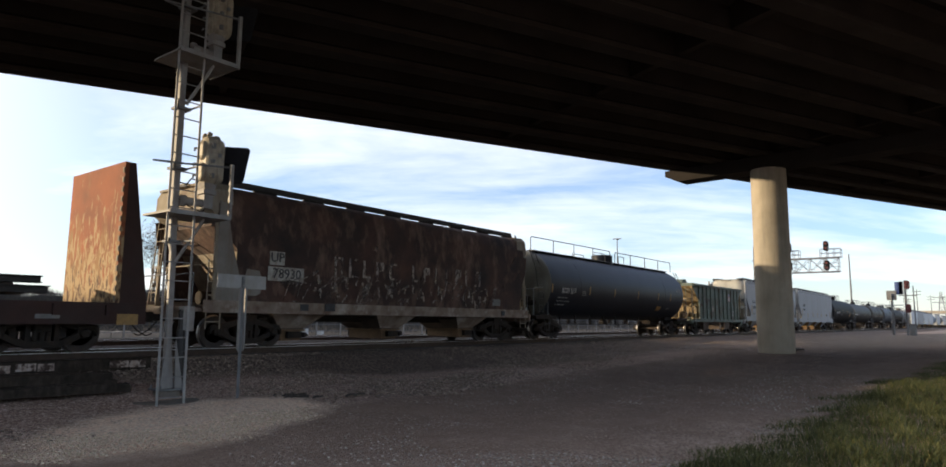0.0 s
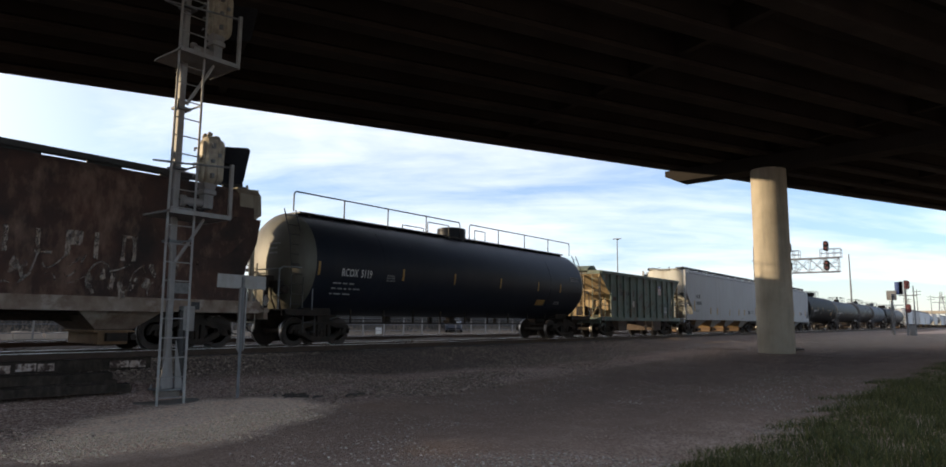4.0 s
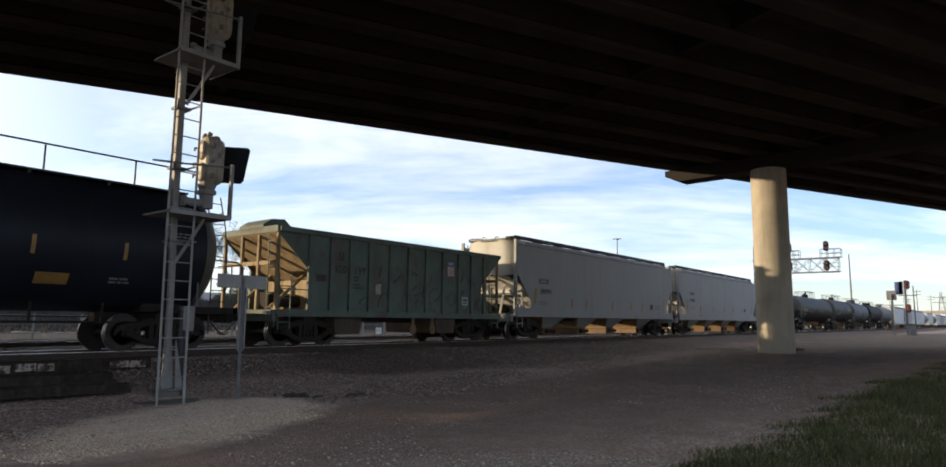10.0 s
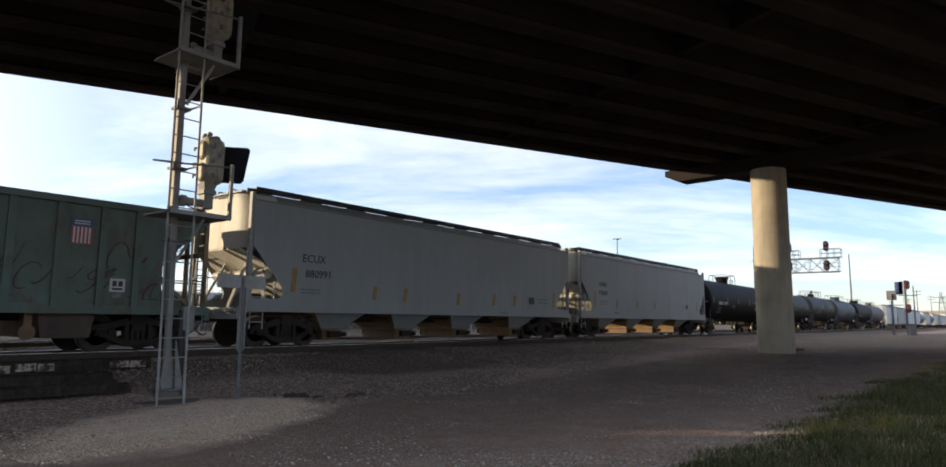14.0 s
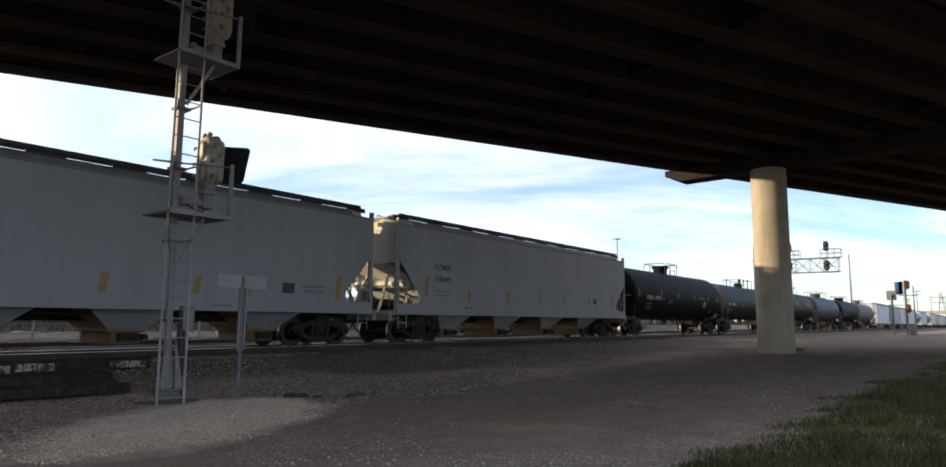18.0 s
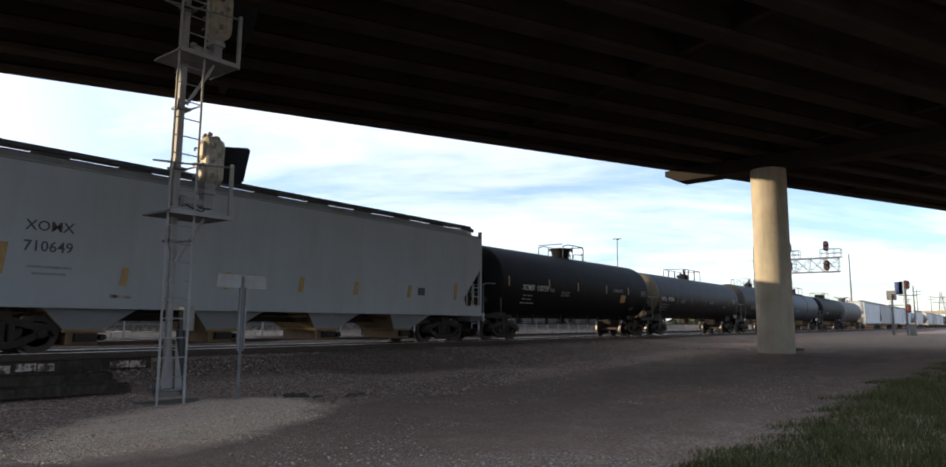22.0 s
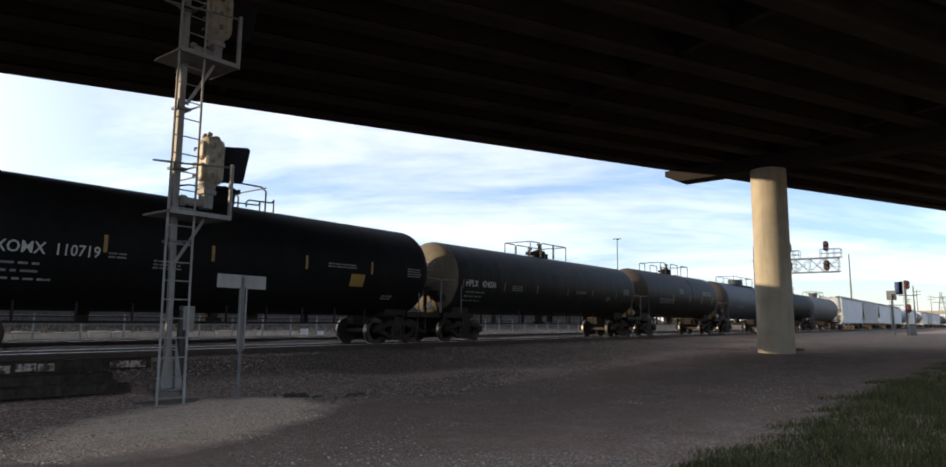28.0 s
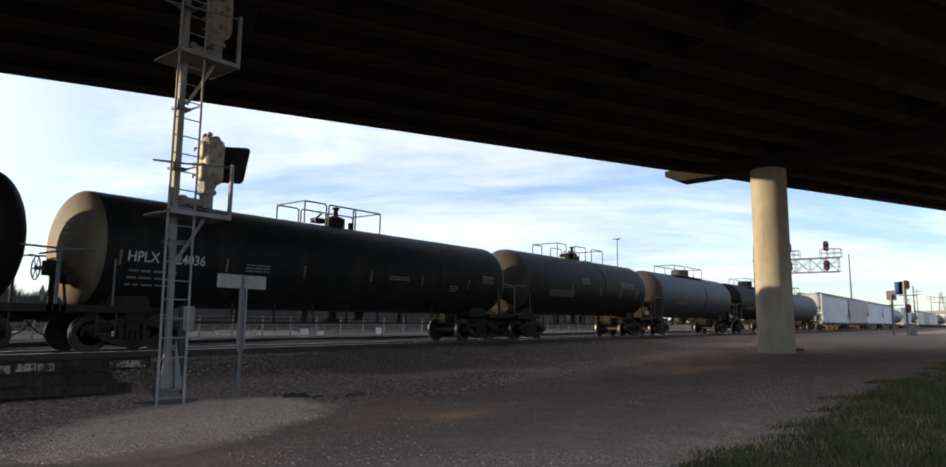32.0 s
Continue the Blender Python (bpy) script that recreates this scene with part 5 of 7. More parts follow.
def flakes(seed, n, x0, x1, z0, z1, mt="faded_mark"):
    """n short upright remnants of peeled paint."""
    rng = random.Random(seed)
    out = []
    for k in range(n):
        x, z = rng.uniform(x0, x1), rng.uniform(z0, z1)
        h, lean = rng.uniform(0.12, 0.42), rng.uniform(-0.1, 0.1)
        out.append(([(x + lean * t + rng.uniform(-0.02, 0.02), z + h * (t - 0.3)) for t in (0, 0.3, 0.6, 1.0)], rng.uniform(0.05, 0.16), mt))
    return out


def open_hopper(cx, half):
    car = thing("open_hopper_car", "faded green ribbed steel open hopper car with rusty graffiti", "hopper car", "train of freight cars", at=pose(cx, TRACK, RAIL))
    CARS.append((car, cx))
    a, zt, zb, w = half, 3.62, 1.05, 1.5
    notch = 2.5
    for s in (-1, 1):
        bm = B()
        poly = [(-a, zt), (a, zt), (a, zt - 0.2), (a - 1.25, 2.3), (a - 1.25, zb), (-a + 1.25, zb), (-a + 1.25, 2.3), (-a, zt - 0.2)]
        prism(bm, poly, s * (w - 0.02), s * w)
        part("side_sheet", bm, "green_hopper", car)
        bm = B()
        box(bm, (0, s * (w + 0.03), zt - 0.06), (2 * a, 0.16, 0.16))
        part("top_chord", bm, "green_hopper", car, bevel=0.01)
        bm = B()
        box(bm, (0, s * (w + 0.01), zb - 0.02), (2 * a, 0.12, 0.22))
        part("side_sill", bm, "green_hopper", car, bevel=0.01)
        for x in (-4.48, -3.62, -2.80, -1.94, -0.95, 0.0, 0.95, 1.92, 2.87, 3.70, 4.54):
            bm = B()
            lo = zb
            prism(bm, [(x - 0.08, lo), (x + 0.08, lo), (x + 0.08, zt - 0.1), (x - 0.08, zt - 0.1)], s * w, s * (w + 0.09))
            part("rib", bm, "green_hopper", car)
    for s in (-1, 1):
        bm = B()
        prism(bm, [(s * a, zt - 0.1), (s * (a - notch - 0.6), zb), (s * (a - notch - 0.6), zb - 0.06), (s * a, zt - 0.18)], -w + 0.03, w - 0.03)
        part("slope_sheet", bm, "rusty_sunlit_slope", car, "ochre sloping end sheet, rust-stained and coloured as sunlit")
        bm = B()
        box(bm, (s * (a - 0.02), 0, zt - 0.06), (0.14, 2 * w, 0.2))
        part("end_chord", bm, "green_hopper", car)
        for y in (-1.42, -0.45, 0.45, 1.42):
            bm = B()
            bar(bm, (s * (a - 0.05), y, 1.05), (s * (a - 0.05), y, zt - 0.1), 0.10, 0.09)
            part("end_post", bm, "rusty_sunlit_slope", car)
        for y in (-0.9, 0.9):
            bm = B()
            bar(bm, (s * (a - 0.1), y, 1.1), (s * (a - 1.5), y, 2.3), 0.09)
            part("end_brace", bm, "rusty_sunlit_slope", car)
        bm = B()
        bar(bm, (s * (a - 0.06), -1.42, 2.55), (s * (a - 0.06), 1.42, 2.55), 0.08, 0.12)
        part("cross_beam", bm, "rusty_sunlit_slope", car)
        bm = B()
        box(bm, (s * (a - 1.5), 0, 1.62), (0.05, 2.5, 0.95))
        part("end_sheet", bm, "rusty_sunlit_slope", car, "ochre end plate behind the brake gear")
        bm = B()
        box(bm, (s * (a - 0.35), 0, 1.02), (1.2, 2.9, 0.12))
        box(bm, (s * (a + 0.05), 0, 0.95), (0.14, 3.0, 0.34))
        part("end_platform", bm, "green_hopper", car)
        bm = B()
        ladder_into(bm, s * (a - 0.02), -1.2, 0.6, zt - 0.1, 0.42, "y", 0.018, 0.4)
        part("ladder", bm, "green_hopper", car)
        bm = B()
        ladder_into(bm, s * (a - 0.3), -1.5, 0.55, 2.2, 0.42, "x", 0.018, 0.36)
        part("ladder", bm, "green_hopper", car)
        bm = B()
        pipe(bm, [(s * (a - 0.1), -1.5, 1.1), (s * (a - 0.1), -1.5, 1.75), (s * (a - 1.2), -1.5, 1.75), (s * (a - 1.2), -1.5, 1.1)], 0.018, 5)
        part("grab_rail", bm, "green_hopper", car)
        bm = B()
        box(bm, (s * (a - 1.0), 0.2, 1.45), (0.5, 0.45, 0.5))
        lathe(bm, [(-0.5, 0.18), (0.5, 0.18)], "x", 12, (s * (a - 1.2), -0.55, 1.4))
        part("brake_gear", bm, "steel_dark", car)
    # peaked hood over one end
    bm = B()
    prism(bm, [(-a - 0.05, zt - 0.05), (-a - 0.05, zt + 0.12), (-a + 0.25, zt + 0.32), (-a + 0.72, zt + 0.36), (-a + 1.1, zt + 0.06), (-a + 1.1, zt - 0.05)], -0.75, 0.55)
    part("end_hood", bm, "green_hopper", car, bevel=0.01)
    # discharge doors
    bm = B()
    prism(bm, [(-0.62, zb), (0.62, zb), (0.52, 0.36), (-0.52, 0.36)], -1.35, 1.35)
    me = finish(bm, "outlet_chute", "rust_chute", bevel=0.01)
    bm = B()
    lathe(bm, [(-1.40, 0.17), (-1.36, 0.18)], "y", 12, (0, 0, 0.50))
    box(bm, (0, -1.36, 0.72), (0.16, 0.05, 0.5))
    me2 = finish(bm, "door_plate", "chute")
    for x in (-2.68, 2.3):
        part("outlet_chute", me, None, car, at=pose(x, 0, 0))
    for x in (0.43, 1.5):
        part("door_plate", me2, None, car, "ochre discharge door plate", at=pose(x, 0, 0))
    add_ends(car, a + 0.05, a - 1.55)
    for pts, ww, mt in scribbles(9, 30, -2.2, 4.4, 1.35, 2.7, "rust_scrawl"):
        bm = spray_stroke(pts, ww, -w - 0.013, -w + 0.001)
        part("graffiti_stroke", bm, mt, car, "rust-brown graffiti stroke")
    text_part(car, "SI", 0.40, -3.2, -w - 0.008, 2.88, "black_mark", "dark stencilled letters")
    text_part(car, "920", 0.36, -3.22, -w - 0.008, 2.46, "black_mark", "dark stencilled car number")
    text_part(car, "199", 0.36, -2.38, -w - 0.008, 2.46, "black_mark", "dark stencilled car number")
    for x, z, ww, h, mt in ((2.40, 3.06, 0.46, 0.18, "blue_box"), (2.40, 2.76, 0.46, 0.40, "red_box"), (3.3, 1.62, 0.36, 0.32, "white_mark"), (-2.55, 2.0, 0.34, 0.05, "black_mark"), (-2.5, 1.9, 0.5, 0.05, "black_mark"), (3.3, 1.38, 0.22, 0.12, "pale_mark"), (-a + 3.0, 2.25, 0.5, 0.05, "black_mark"), (-a + 3.0, 2.15, 0.4, 0.05, "black_mark"), (-1.5, 1.9, 0.26, 0.34, "stencil_white"), (-4.0, 2.15, 0.4, 0.22, "rust_chute")):
        bm = B()
        box(bm, (x, -w - 0.008, z), (ww, 0.014, h))
        part("stencil_panel", bm, mt, car)
    for x, z, ww, h, mt in [(2.23 + 0.085 * k, 2.76, 0.04, 0.38, "white_mark") for k in range(5)] + [(2.40, 3.09, 0.34, 0.03, "white_mark"), (2.40, 3.03, 0.34, 0.03, "white_mark"), (3.23, 1.66, 0.1, 0.13, "black_mark"), (3.37, 1.66, 0.1, 0.13, "black_mark"), (3.3, 1.53, 0.24, 0.05, "black_mark")]:
        bm = B()
        box(bm, (x, -w - 0.013, z), (ww, 0.014, h))
        part("stencil_bar", bm, mt, car)
    return car


def flat_car(cx, half):
    car = thing("bulkhead_flat_car", "oxide-red bulkhead flat car with a peeling orange bulkhead", "flat car", "train of freight cars", at=pose(cx, TRACK, RAIL))
    CARS.append((car, cx))
    a = half
    bm = B()
    box(bm, (0, 0, 1.16), (2 * a, 3.05, 0.08))
    part("deck", bm, "tie", car)
    for y in (-1, 1):
        bm = B()
        prism(bm, [(-a, 1.2), (a, 1.2), (a, 0.68), (a - 4.0, 0.68), (a - 6, 0.45), (-a + 6, 0.45), (-a + 4, 0.68), (-a, 0.68)], y * 1.46, y * 1.54)
        part("side_sill", bm, "red_frame", car)
        n = 16
        for k in range(n):
            x = -a + 0.9 + k * (2 * a - 1.8) / (n - 1)
            bm = B()
            box(bm, (x, y * 1.585, 1.02), (0.16, 0.09, 0.26))
            part("stake_pocket", bm, "red_frame", car)
    for s in (-1, 1):
        bm = B()
        x0 = s * (a - 0.72)
        box(bm, (x0, 0, 2.95), (0.10, 3.10, 3.5))
        bulk = part("bulkhead", bm, "orange_bulk", car, "faded orange peeling bulkhead")
        for y in np.linspace(-1.46, 1.46, 2):
            bm = B()
            prism(bm, [(x0 + s * 0.05, 1.2), (s * (a + 0.0), 1.2), (x0 + s * 0.22, 4.70), (x0 + s * 0.05, 4.70)], y - 0.07, y + 0.07)
            part("brace", bm, "red_frame", bulk)
        for k in range(14):
            bm = B()
            box(bm, (x0 - s * 0.06, -1.52, 1.3 + k * 0.245), (0.04, 0.06, 0.13))
            part("edge_cleat", bm, "rust_end", bulk)
        bm = B()
        box(bm, (s * (a - 0.25), 0, 0.95), (0.5, 3.0, 0.45))
        part("end_sill", bm, "red_frame", car)
    bm = B()
    box(bm, (a - 0.45, -1.56, 0.80), (0.5, 0.02, 0.26))
    part("reflector_strip", bm, "yellow", car, "yellow reflective plate")
    for x, w, h, z in ((a - 3.6, 0.3, 0.34, 0.95), (a - 2.2, 0.5, 0.1, 0.86)):
        bm = B()
        box(bm, (x, -1.55, z), (w, 0.02, h))
        part("stencil_panel", bm, "pale_mark", car)
    add_ends(car, a + 0.05, a - 2.1)
    # steel sections lashed on the deck
    load = thing("beam_stack", "stack of long dark steel beams chained on the flat car", "steel load", at=pose(cx, TRACK, RAIL))
    CARS.append((load, cx))
    rng = random.Random(4)
    for lay, z in enumerate((1.47, 1.69)):
        for k in range(5):
            bm = B()
            y = -1.15 + k * 0.58
            end = a - 0.8 - rng.uniform(0.05, 1.1)
            for dz, ww, hh in ((-0.07, 0.28, 0.025), (0.07, 0.28, 0.025), (0, 0.03, 0.14)):
                box(bm, ((end - a) / 2, y, z + dz), (end + a - 2.0, ww, hh))
            part("beam", bm, "lumber", load)
    for x in (-6, -3, 0, 3, 5.5):
        bm = B()
        box(bm, (x, 0, 1.295), (0.15, 2.6, 0.19))
        part("dunnage", bm, "tie", load)
    return car


CARS = []
flat_car(-1.35, 9.5)
covered_hopper(17.55, 7.93, "rust_hopper", "rusted brown covered hopper car with faded lettering", "barrel", 3, 4.64, "rust_end", "rust_sill", notch=1.9, zs=3.42, chutes=(-4.5, -0.2, 4.2),
               marks=(("UP", 0.40, -5.66, 2.64, "black_mark", "black stencilled letters"), ("78930", 0.41, -5.3, 2.17, "black_mark", "black stencilled car number")),
               strokes=tuple((-3.3 + k * 0.62 + (0.55 if k > 4 else 0), 2.53, 0.64) for k in range(12)),
               panels=((-5.32, 2.17, 1.28, 0.42, "stencil_white"), (5.4, 1.62, 0.55, 0.28, "pale_mark"), (-5.2, 1.95, 0.5, 0.1, "faded_mark"), (-5.66, 2.63, 0.52, 0.40, "stencil_white"), (5.9, 1.17, 0.24, 0.2, "black_mark"), (-3.6, 1.22, 0.42, 0.24, "black_mark"), (-4.6, 1.2, 0.3, 0.2, "black_mark")),
               scrawls=flakes(5, 36, -4.6, 5.4, 1.40, 2.05, "worn_letter") + scribbles(7, 46, -6.2, 5.2, 1.42, 2.3, "worn_spray") + flakes(8, 14, -4.0, 6.2, 1.5, 3.3, "bare_patch"))
tank_car(35.9, 9.3, "slate_black_tank", "long black tank car with full-length top walkway rails", r=1.67, zc=2.65, walk_rails=True, mark="RCOX 5119", mark_x=-6.75, squeeze=0.68, head="sunlit_head", strips=(-8.4, -4.6, -1.7, 1.4, 4.4, 6.4), panels=((-5.2, 2.1, 2.4, 0.42, "pale_mark"), (4.9, 1.6, 1.85, 0.7, "yellow"), (7.8, 2.75, 3.05, 0.8, "pale_mark"), (6.4, 1.6, 1.8, 0.5, "pale_mark")))
open_hopper(52.45, 5.65)
covered_hopper(68.4, 9.1, "grey_hopper", "pale grey covered hopper car with ends coloured cream as in sunlight", "flat", 3, 4.62, "sunlit_end", chutes=(-5.4, -2.0, 1.3, 5.3),
               marks=(("ECUX", 0.35, -6.8, 2.70, "black_mark", "black stencilled letters"), ("880991", 0.35, -6.6, 2.23, "black_mark", "black stencilled car number")),
               strips=((-7.53, 1.65, 2.4), (-4.16, 1.5, 1.98), (-2.65, 1.5, 1.98), (0.36, 1.45, 1.93), (2.74, 1.5, 1.98), (4.31, 1.5, 1.98), (7.6, 1.5, 2.2)), panels=((5.66, 1.77, 0.42, 0.30, "black_mark"), (6.6, 1.85, 0.9, 0.06, "pale_mark"), (6.6, 1.70, 0.8, 0.06, "pale_mark"), (-6.9, 1.75, 0.8, 0.05, "pale_mark"), (-6.9, 1.65, 0.7, 0.05, "pale_mark"), (3.5, 1.2, 0.6, 0.05, "pale_mark")))
covered_hopper(88.0, 9.3, "grey_hopper", "pale grey covered hopper car with yellow reflectors", "flat", 3, 4.62, "sunlit_end", chutes=(-5.7, -2.05, 1.75, 5.35),
               marks=(("XOMX", 0.33, -6.85, 2.86, "black_mark", "black stencilled letters"), ("710649", 0.34, -6.85, 2.40, "black_mark", "black stencilled car number")),
               strips=((-7.75, 1.75, 2.45), (-5.15, 1.6, 2.06), (-2.38, 1.64, 2.12), (0.15, 1.66, 2.12), (2.38, 1.66, 2.1), (4.95, 1.66, 2.1), (7.58, 1.65, 2.3)), panels=((5.58, 1.90, 0.36, 0.28, "black_mark"), (-6.8, 1.95, 0.9, 0.05, "pale_mark"), (-6.8, 1.8, 0.7, 0.05, "pale_mark"), (-5.2, 1.35, 0.5, 0.08, "faded_mark")))
tank_car(106.4, 8.35, "black_tank", "black tank car with a tall manway and side strips", r=1.63, zc=2.62, dome="tall", mark="XOMX 110719", mark_x=-4.88, rails=(-1.02, 1.15), strips=(-7.17, -3.8, -1.0, 2.15, 4.9), strip_dz=0.25, panels=((-3.5, 2.15, 2.4, 0.42, "pale_mark"), (-2.2, 2.0, 2.3, 0.8, "pale_mark"), (4.3, 1.95, 2.35, 0.6, "yellow"), (3.6, 2.5, 2.65, 1.2, "pale_mark"), (7.0, 2.35, 2.7, 0.7, "pale_mark"), (5.9, 1.5, 1.7, 0.5, "pale_mark")))
tank_car(124.4, 8.85, "dusty_tank", "black tank car with guard rails and a head coloured sunlit tan", r=1.48, zc=2.60, hd=0.6, dome="split", mark="HPLX 424036", mark_x=-6.65, rails=(-1.9, 1.5), head="sunlit_tan_head", strips=(-7.9, -5.0, -2.33, 0.5, 3.1, 5.9), strip_dz=0.0, strip=("dull_strip", 0.06, 0.36), panels=((-4.0, 2.1, 2.4, 0.8, "pale_mark"), (1.87, 2.25, 2.4, 1.0, "pale_mark"), (7.2, 2.3, 2.7, 0.7, "pale_mark"), (5.0, 1.9, 2.2, 0.5, "pale_mark")))
tank_car(141.2, 7.15, "dusty_tank", "black tank car with a reinforcing band", dome="split", rails=(-2.7, 2.3), band=True, strips=(-2.5, 0.6, 3.0, 5.2), head="dirty_head", panels=((4.0, 2.7, 3.1, 1.8, "pale_mark"), (-3.4, 2.0, 2.4, 2.4, "pale_mark"), (-1.0, 2.7, 3.1, 0.8, "pale_mark")))
tank_car(157.4, 7.75, "blue_tank", "dusty slate-blue tank car with top rails", dome="low", rails=(-2.9, 2.6), band=True, panels=((-3.5, 2.0, 2.3, 2.0, "pale_mark"),), head="dirty_head")
tank_car(173.8, 7.2, "black_tank", "black tank car beyond the bridge column", dome="low", panels=((-3.5, 2.0, 2.3, 2.0, "pale_mark"),))
tank_car(190.0, 8.2, "grey_tank", "grimy grey tank car with top rails", dome="tall")
for cx, half, paint in ((209.2, 9.0, "white_hopper"), (227.9, 8.8, "grey_hopper"), (246.5, 8.9, "white_hopper"), (265.3, 9.0, "white_hopper")):
    covered_hopper(cx, half, paint, "long pale covered hopper car in the distance", "flat", 4, 4.62, detail=cx < 212, rolls=False)
far = (("t", 282.9, 7.5, "royal_tank"), ("h", 301.0, 9.0, "white_hopper"), ("t", 319.0, 7.7, "grey_tank"), ("h", 338.0, 9.0, "white_hopper"), ("h", 357.3, 9.0, "grey_hopper"),
       ("h", 376.6, 9.0, "white_hopper"), ("h", 396.0, 9.0, "white_hopper"), ("t", 414.0, 7.7, "grey_tank"), ("t", 431.0, 7.7, "black_tank"), ("t", 448.0, 7.7, "grey_tank"), ("h", 467.0, 9.0, "white_hopper"), ("h", 486.3, 9.0, "tan_hopper"), ("t", 504.3, 7.7, "black_tank"))
for kind, cx, half, paint in far:
    if kind == "t":
        tank_car(cx, half, paint, {"royal_tank": "blue tank car far down the line", "grey_tank": "grey tank car far down the line", "black_tank": "black tank car far down the line"}[paint], detail=False, rolls=False)
    else:
        covered_hopper(cx, half, paint, {"white_hopper": "white covered hopper car far down the line", "grey_hopper": "grey covered hopper car far down the line", "tan_hopper": "tan covered hopper car far down the line"}[paint], "flat", 4, 4.62, detail=False, rolls=False)


# ---- signal mast beside the track ----
def rounded(hy, hz, r, n=5):
    """Corner-rounded rectangle in y and z."""
    pts = []
    for cy, cz, a0 in ((hy - r, hz - r, 0), (-hy + r, hz - r, 90), (-hy + r, -hz + r, 180), (hy - r, -hz + r, 270)):
        for k in range(n):
            a = radians(a0 + 90 * k / (n - 1))
            pts.append((cy + r * math.cos(a), cz + r * math.sin(a)))
    return pts


def signal_head(parent, x, y, z):
    """A cast housing seen from behind, with its dark target board on the far side."""
    bm = B()
    rings = []
    for dx, hy, hz, r in ((-0.20, 0.14, 0.44, 0.13), (-0.17, 0.19, 0.51, 0.17), (-0.05, 0.21, 0.545, 0.19), (0.02, 0.21, 0.545, 0.19), (0.03, 0.235, 0.57, 0.2), (0.07, 0.235, 0.57, 0.2), (0.08, 0.2, 0.52, 0.18), (0.19, 0.18, 0.49, 0.16)):
        rings.append([(dx, v, u * (0.93 if u < 0 else 1.0)) for v, u in rounded(hy, hz, r)])
    loft(bm, rings)
    h = part("housing", bm, "cream", parent, "weathered cream cast signal housing", at=pose(x, y, z))
    for dz, hz in ((0.22, 0.21), (-0.24, 0.20)):
        bm = B()
        loft(bm, [[(dx, v * k, dz + u * k) for v, u in rounded(0.115, hz, 0.11)] for dx, k in ((-0.19, 1.0), (-0.235, 0.97), (-0.25, 0.86), (-0.235, 0.74), (-0.245, 0.6), (-0.245, 0.1))])
        part("rear_cover", bm, "cream", h)
    for dy in (-0.09, 0.09):
        bm = B()
        bar(bm, (-0.14, dy, 0.49), (-0.10, dy, 0.60), 0.075, 0.09)
        part("lifting_lug", bm, "cream", h, bevel=0.012)
    for dx, dz, s in ((-0.09, 0.30, 0.10), (-0.09, -0.02, 0.07), (-0.09, -0.33, 0.10), (0.05, 0.12, 0.08)):
        bm = B()
        box(bm, (dx, -0.23, dz), (0.07, 0.07, s))
        part("hinge", bm, "galvdark", h, bevel=0.008)
    for dz in (0.28, -0.05, -0.3):
        bm = B()
        pipe(bm, [(-0.16, 0.2, dz), (-0.24, 0.25, dz + 0.02), (-0.26, 0.22, dz - 0.05)], 0.02, 5)
        part("latch_hook", bm, "galvdark", h)
    bm = B()
    loft(bm, [[(dx, v - 0.16 * u, u) for v, u in rounded(0.40, 0.40, 0.08)] for dx in (-0.015, 0.015)])
    part("target_board", bm, "board", h, "matt black target board", at=pose(0.44, 0.10, 0.04, 0, 0, 50))
    bm = B()
    bar(bm, (0.17, 0, 0.1), (0.45, 0.08, 0.1), 0.1)
    part("board_arm", bm, "board", h)
    bm = B()
    loft(bm, [[(-0.06 + a * w, b * w, u) for a, b in ((-1, -1), (1, -1), (1, 1), (-1, 1))] for u, w in ((-1.0, 0.10), (-0.72, 0.10), (-0.70, 0.14), (-0.62, 0.14), (-0.60, 0.11), (-0.48, 0.15))])
    part("stalk", bm, "galv", h, bevel=0.015)
    bm = B()
    bar(bm, (-0.62, 0, -0.90), (0.03, 0, -0.90), 0.085, seg=12)
    bar(bm, (-0.60, 0, -0.90), (-0.52, 0, -0.90), 0.12, seg=12)
    part("arm_tube", bm, "galv", h)
    return h


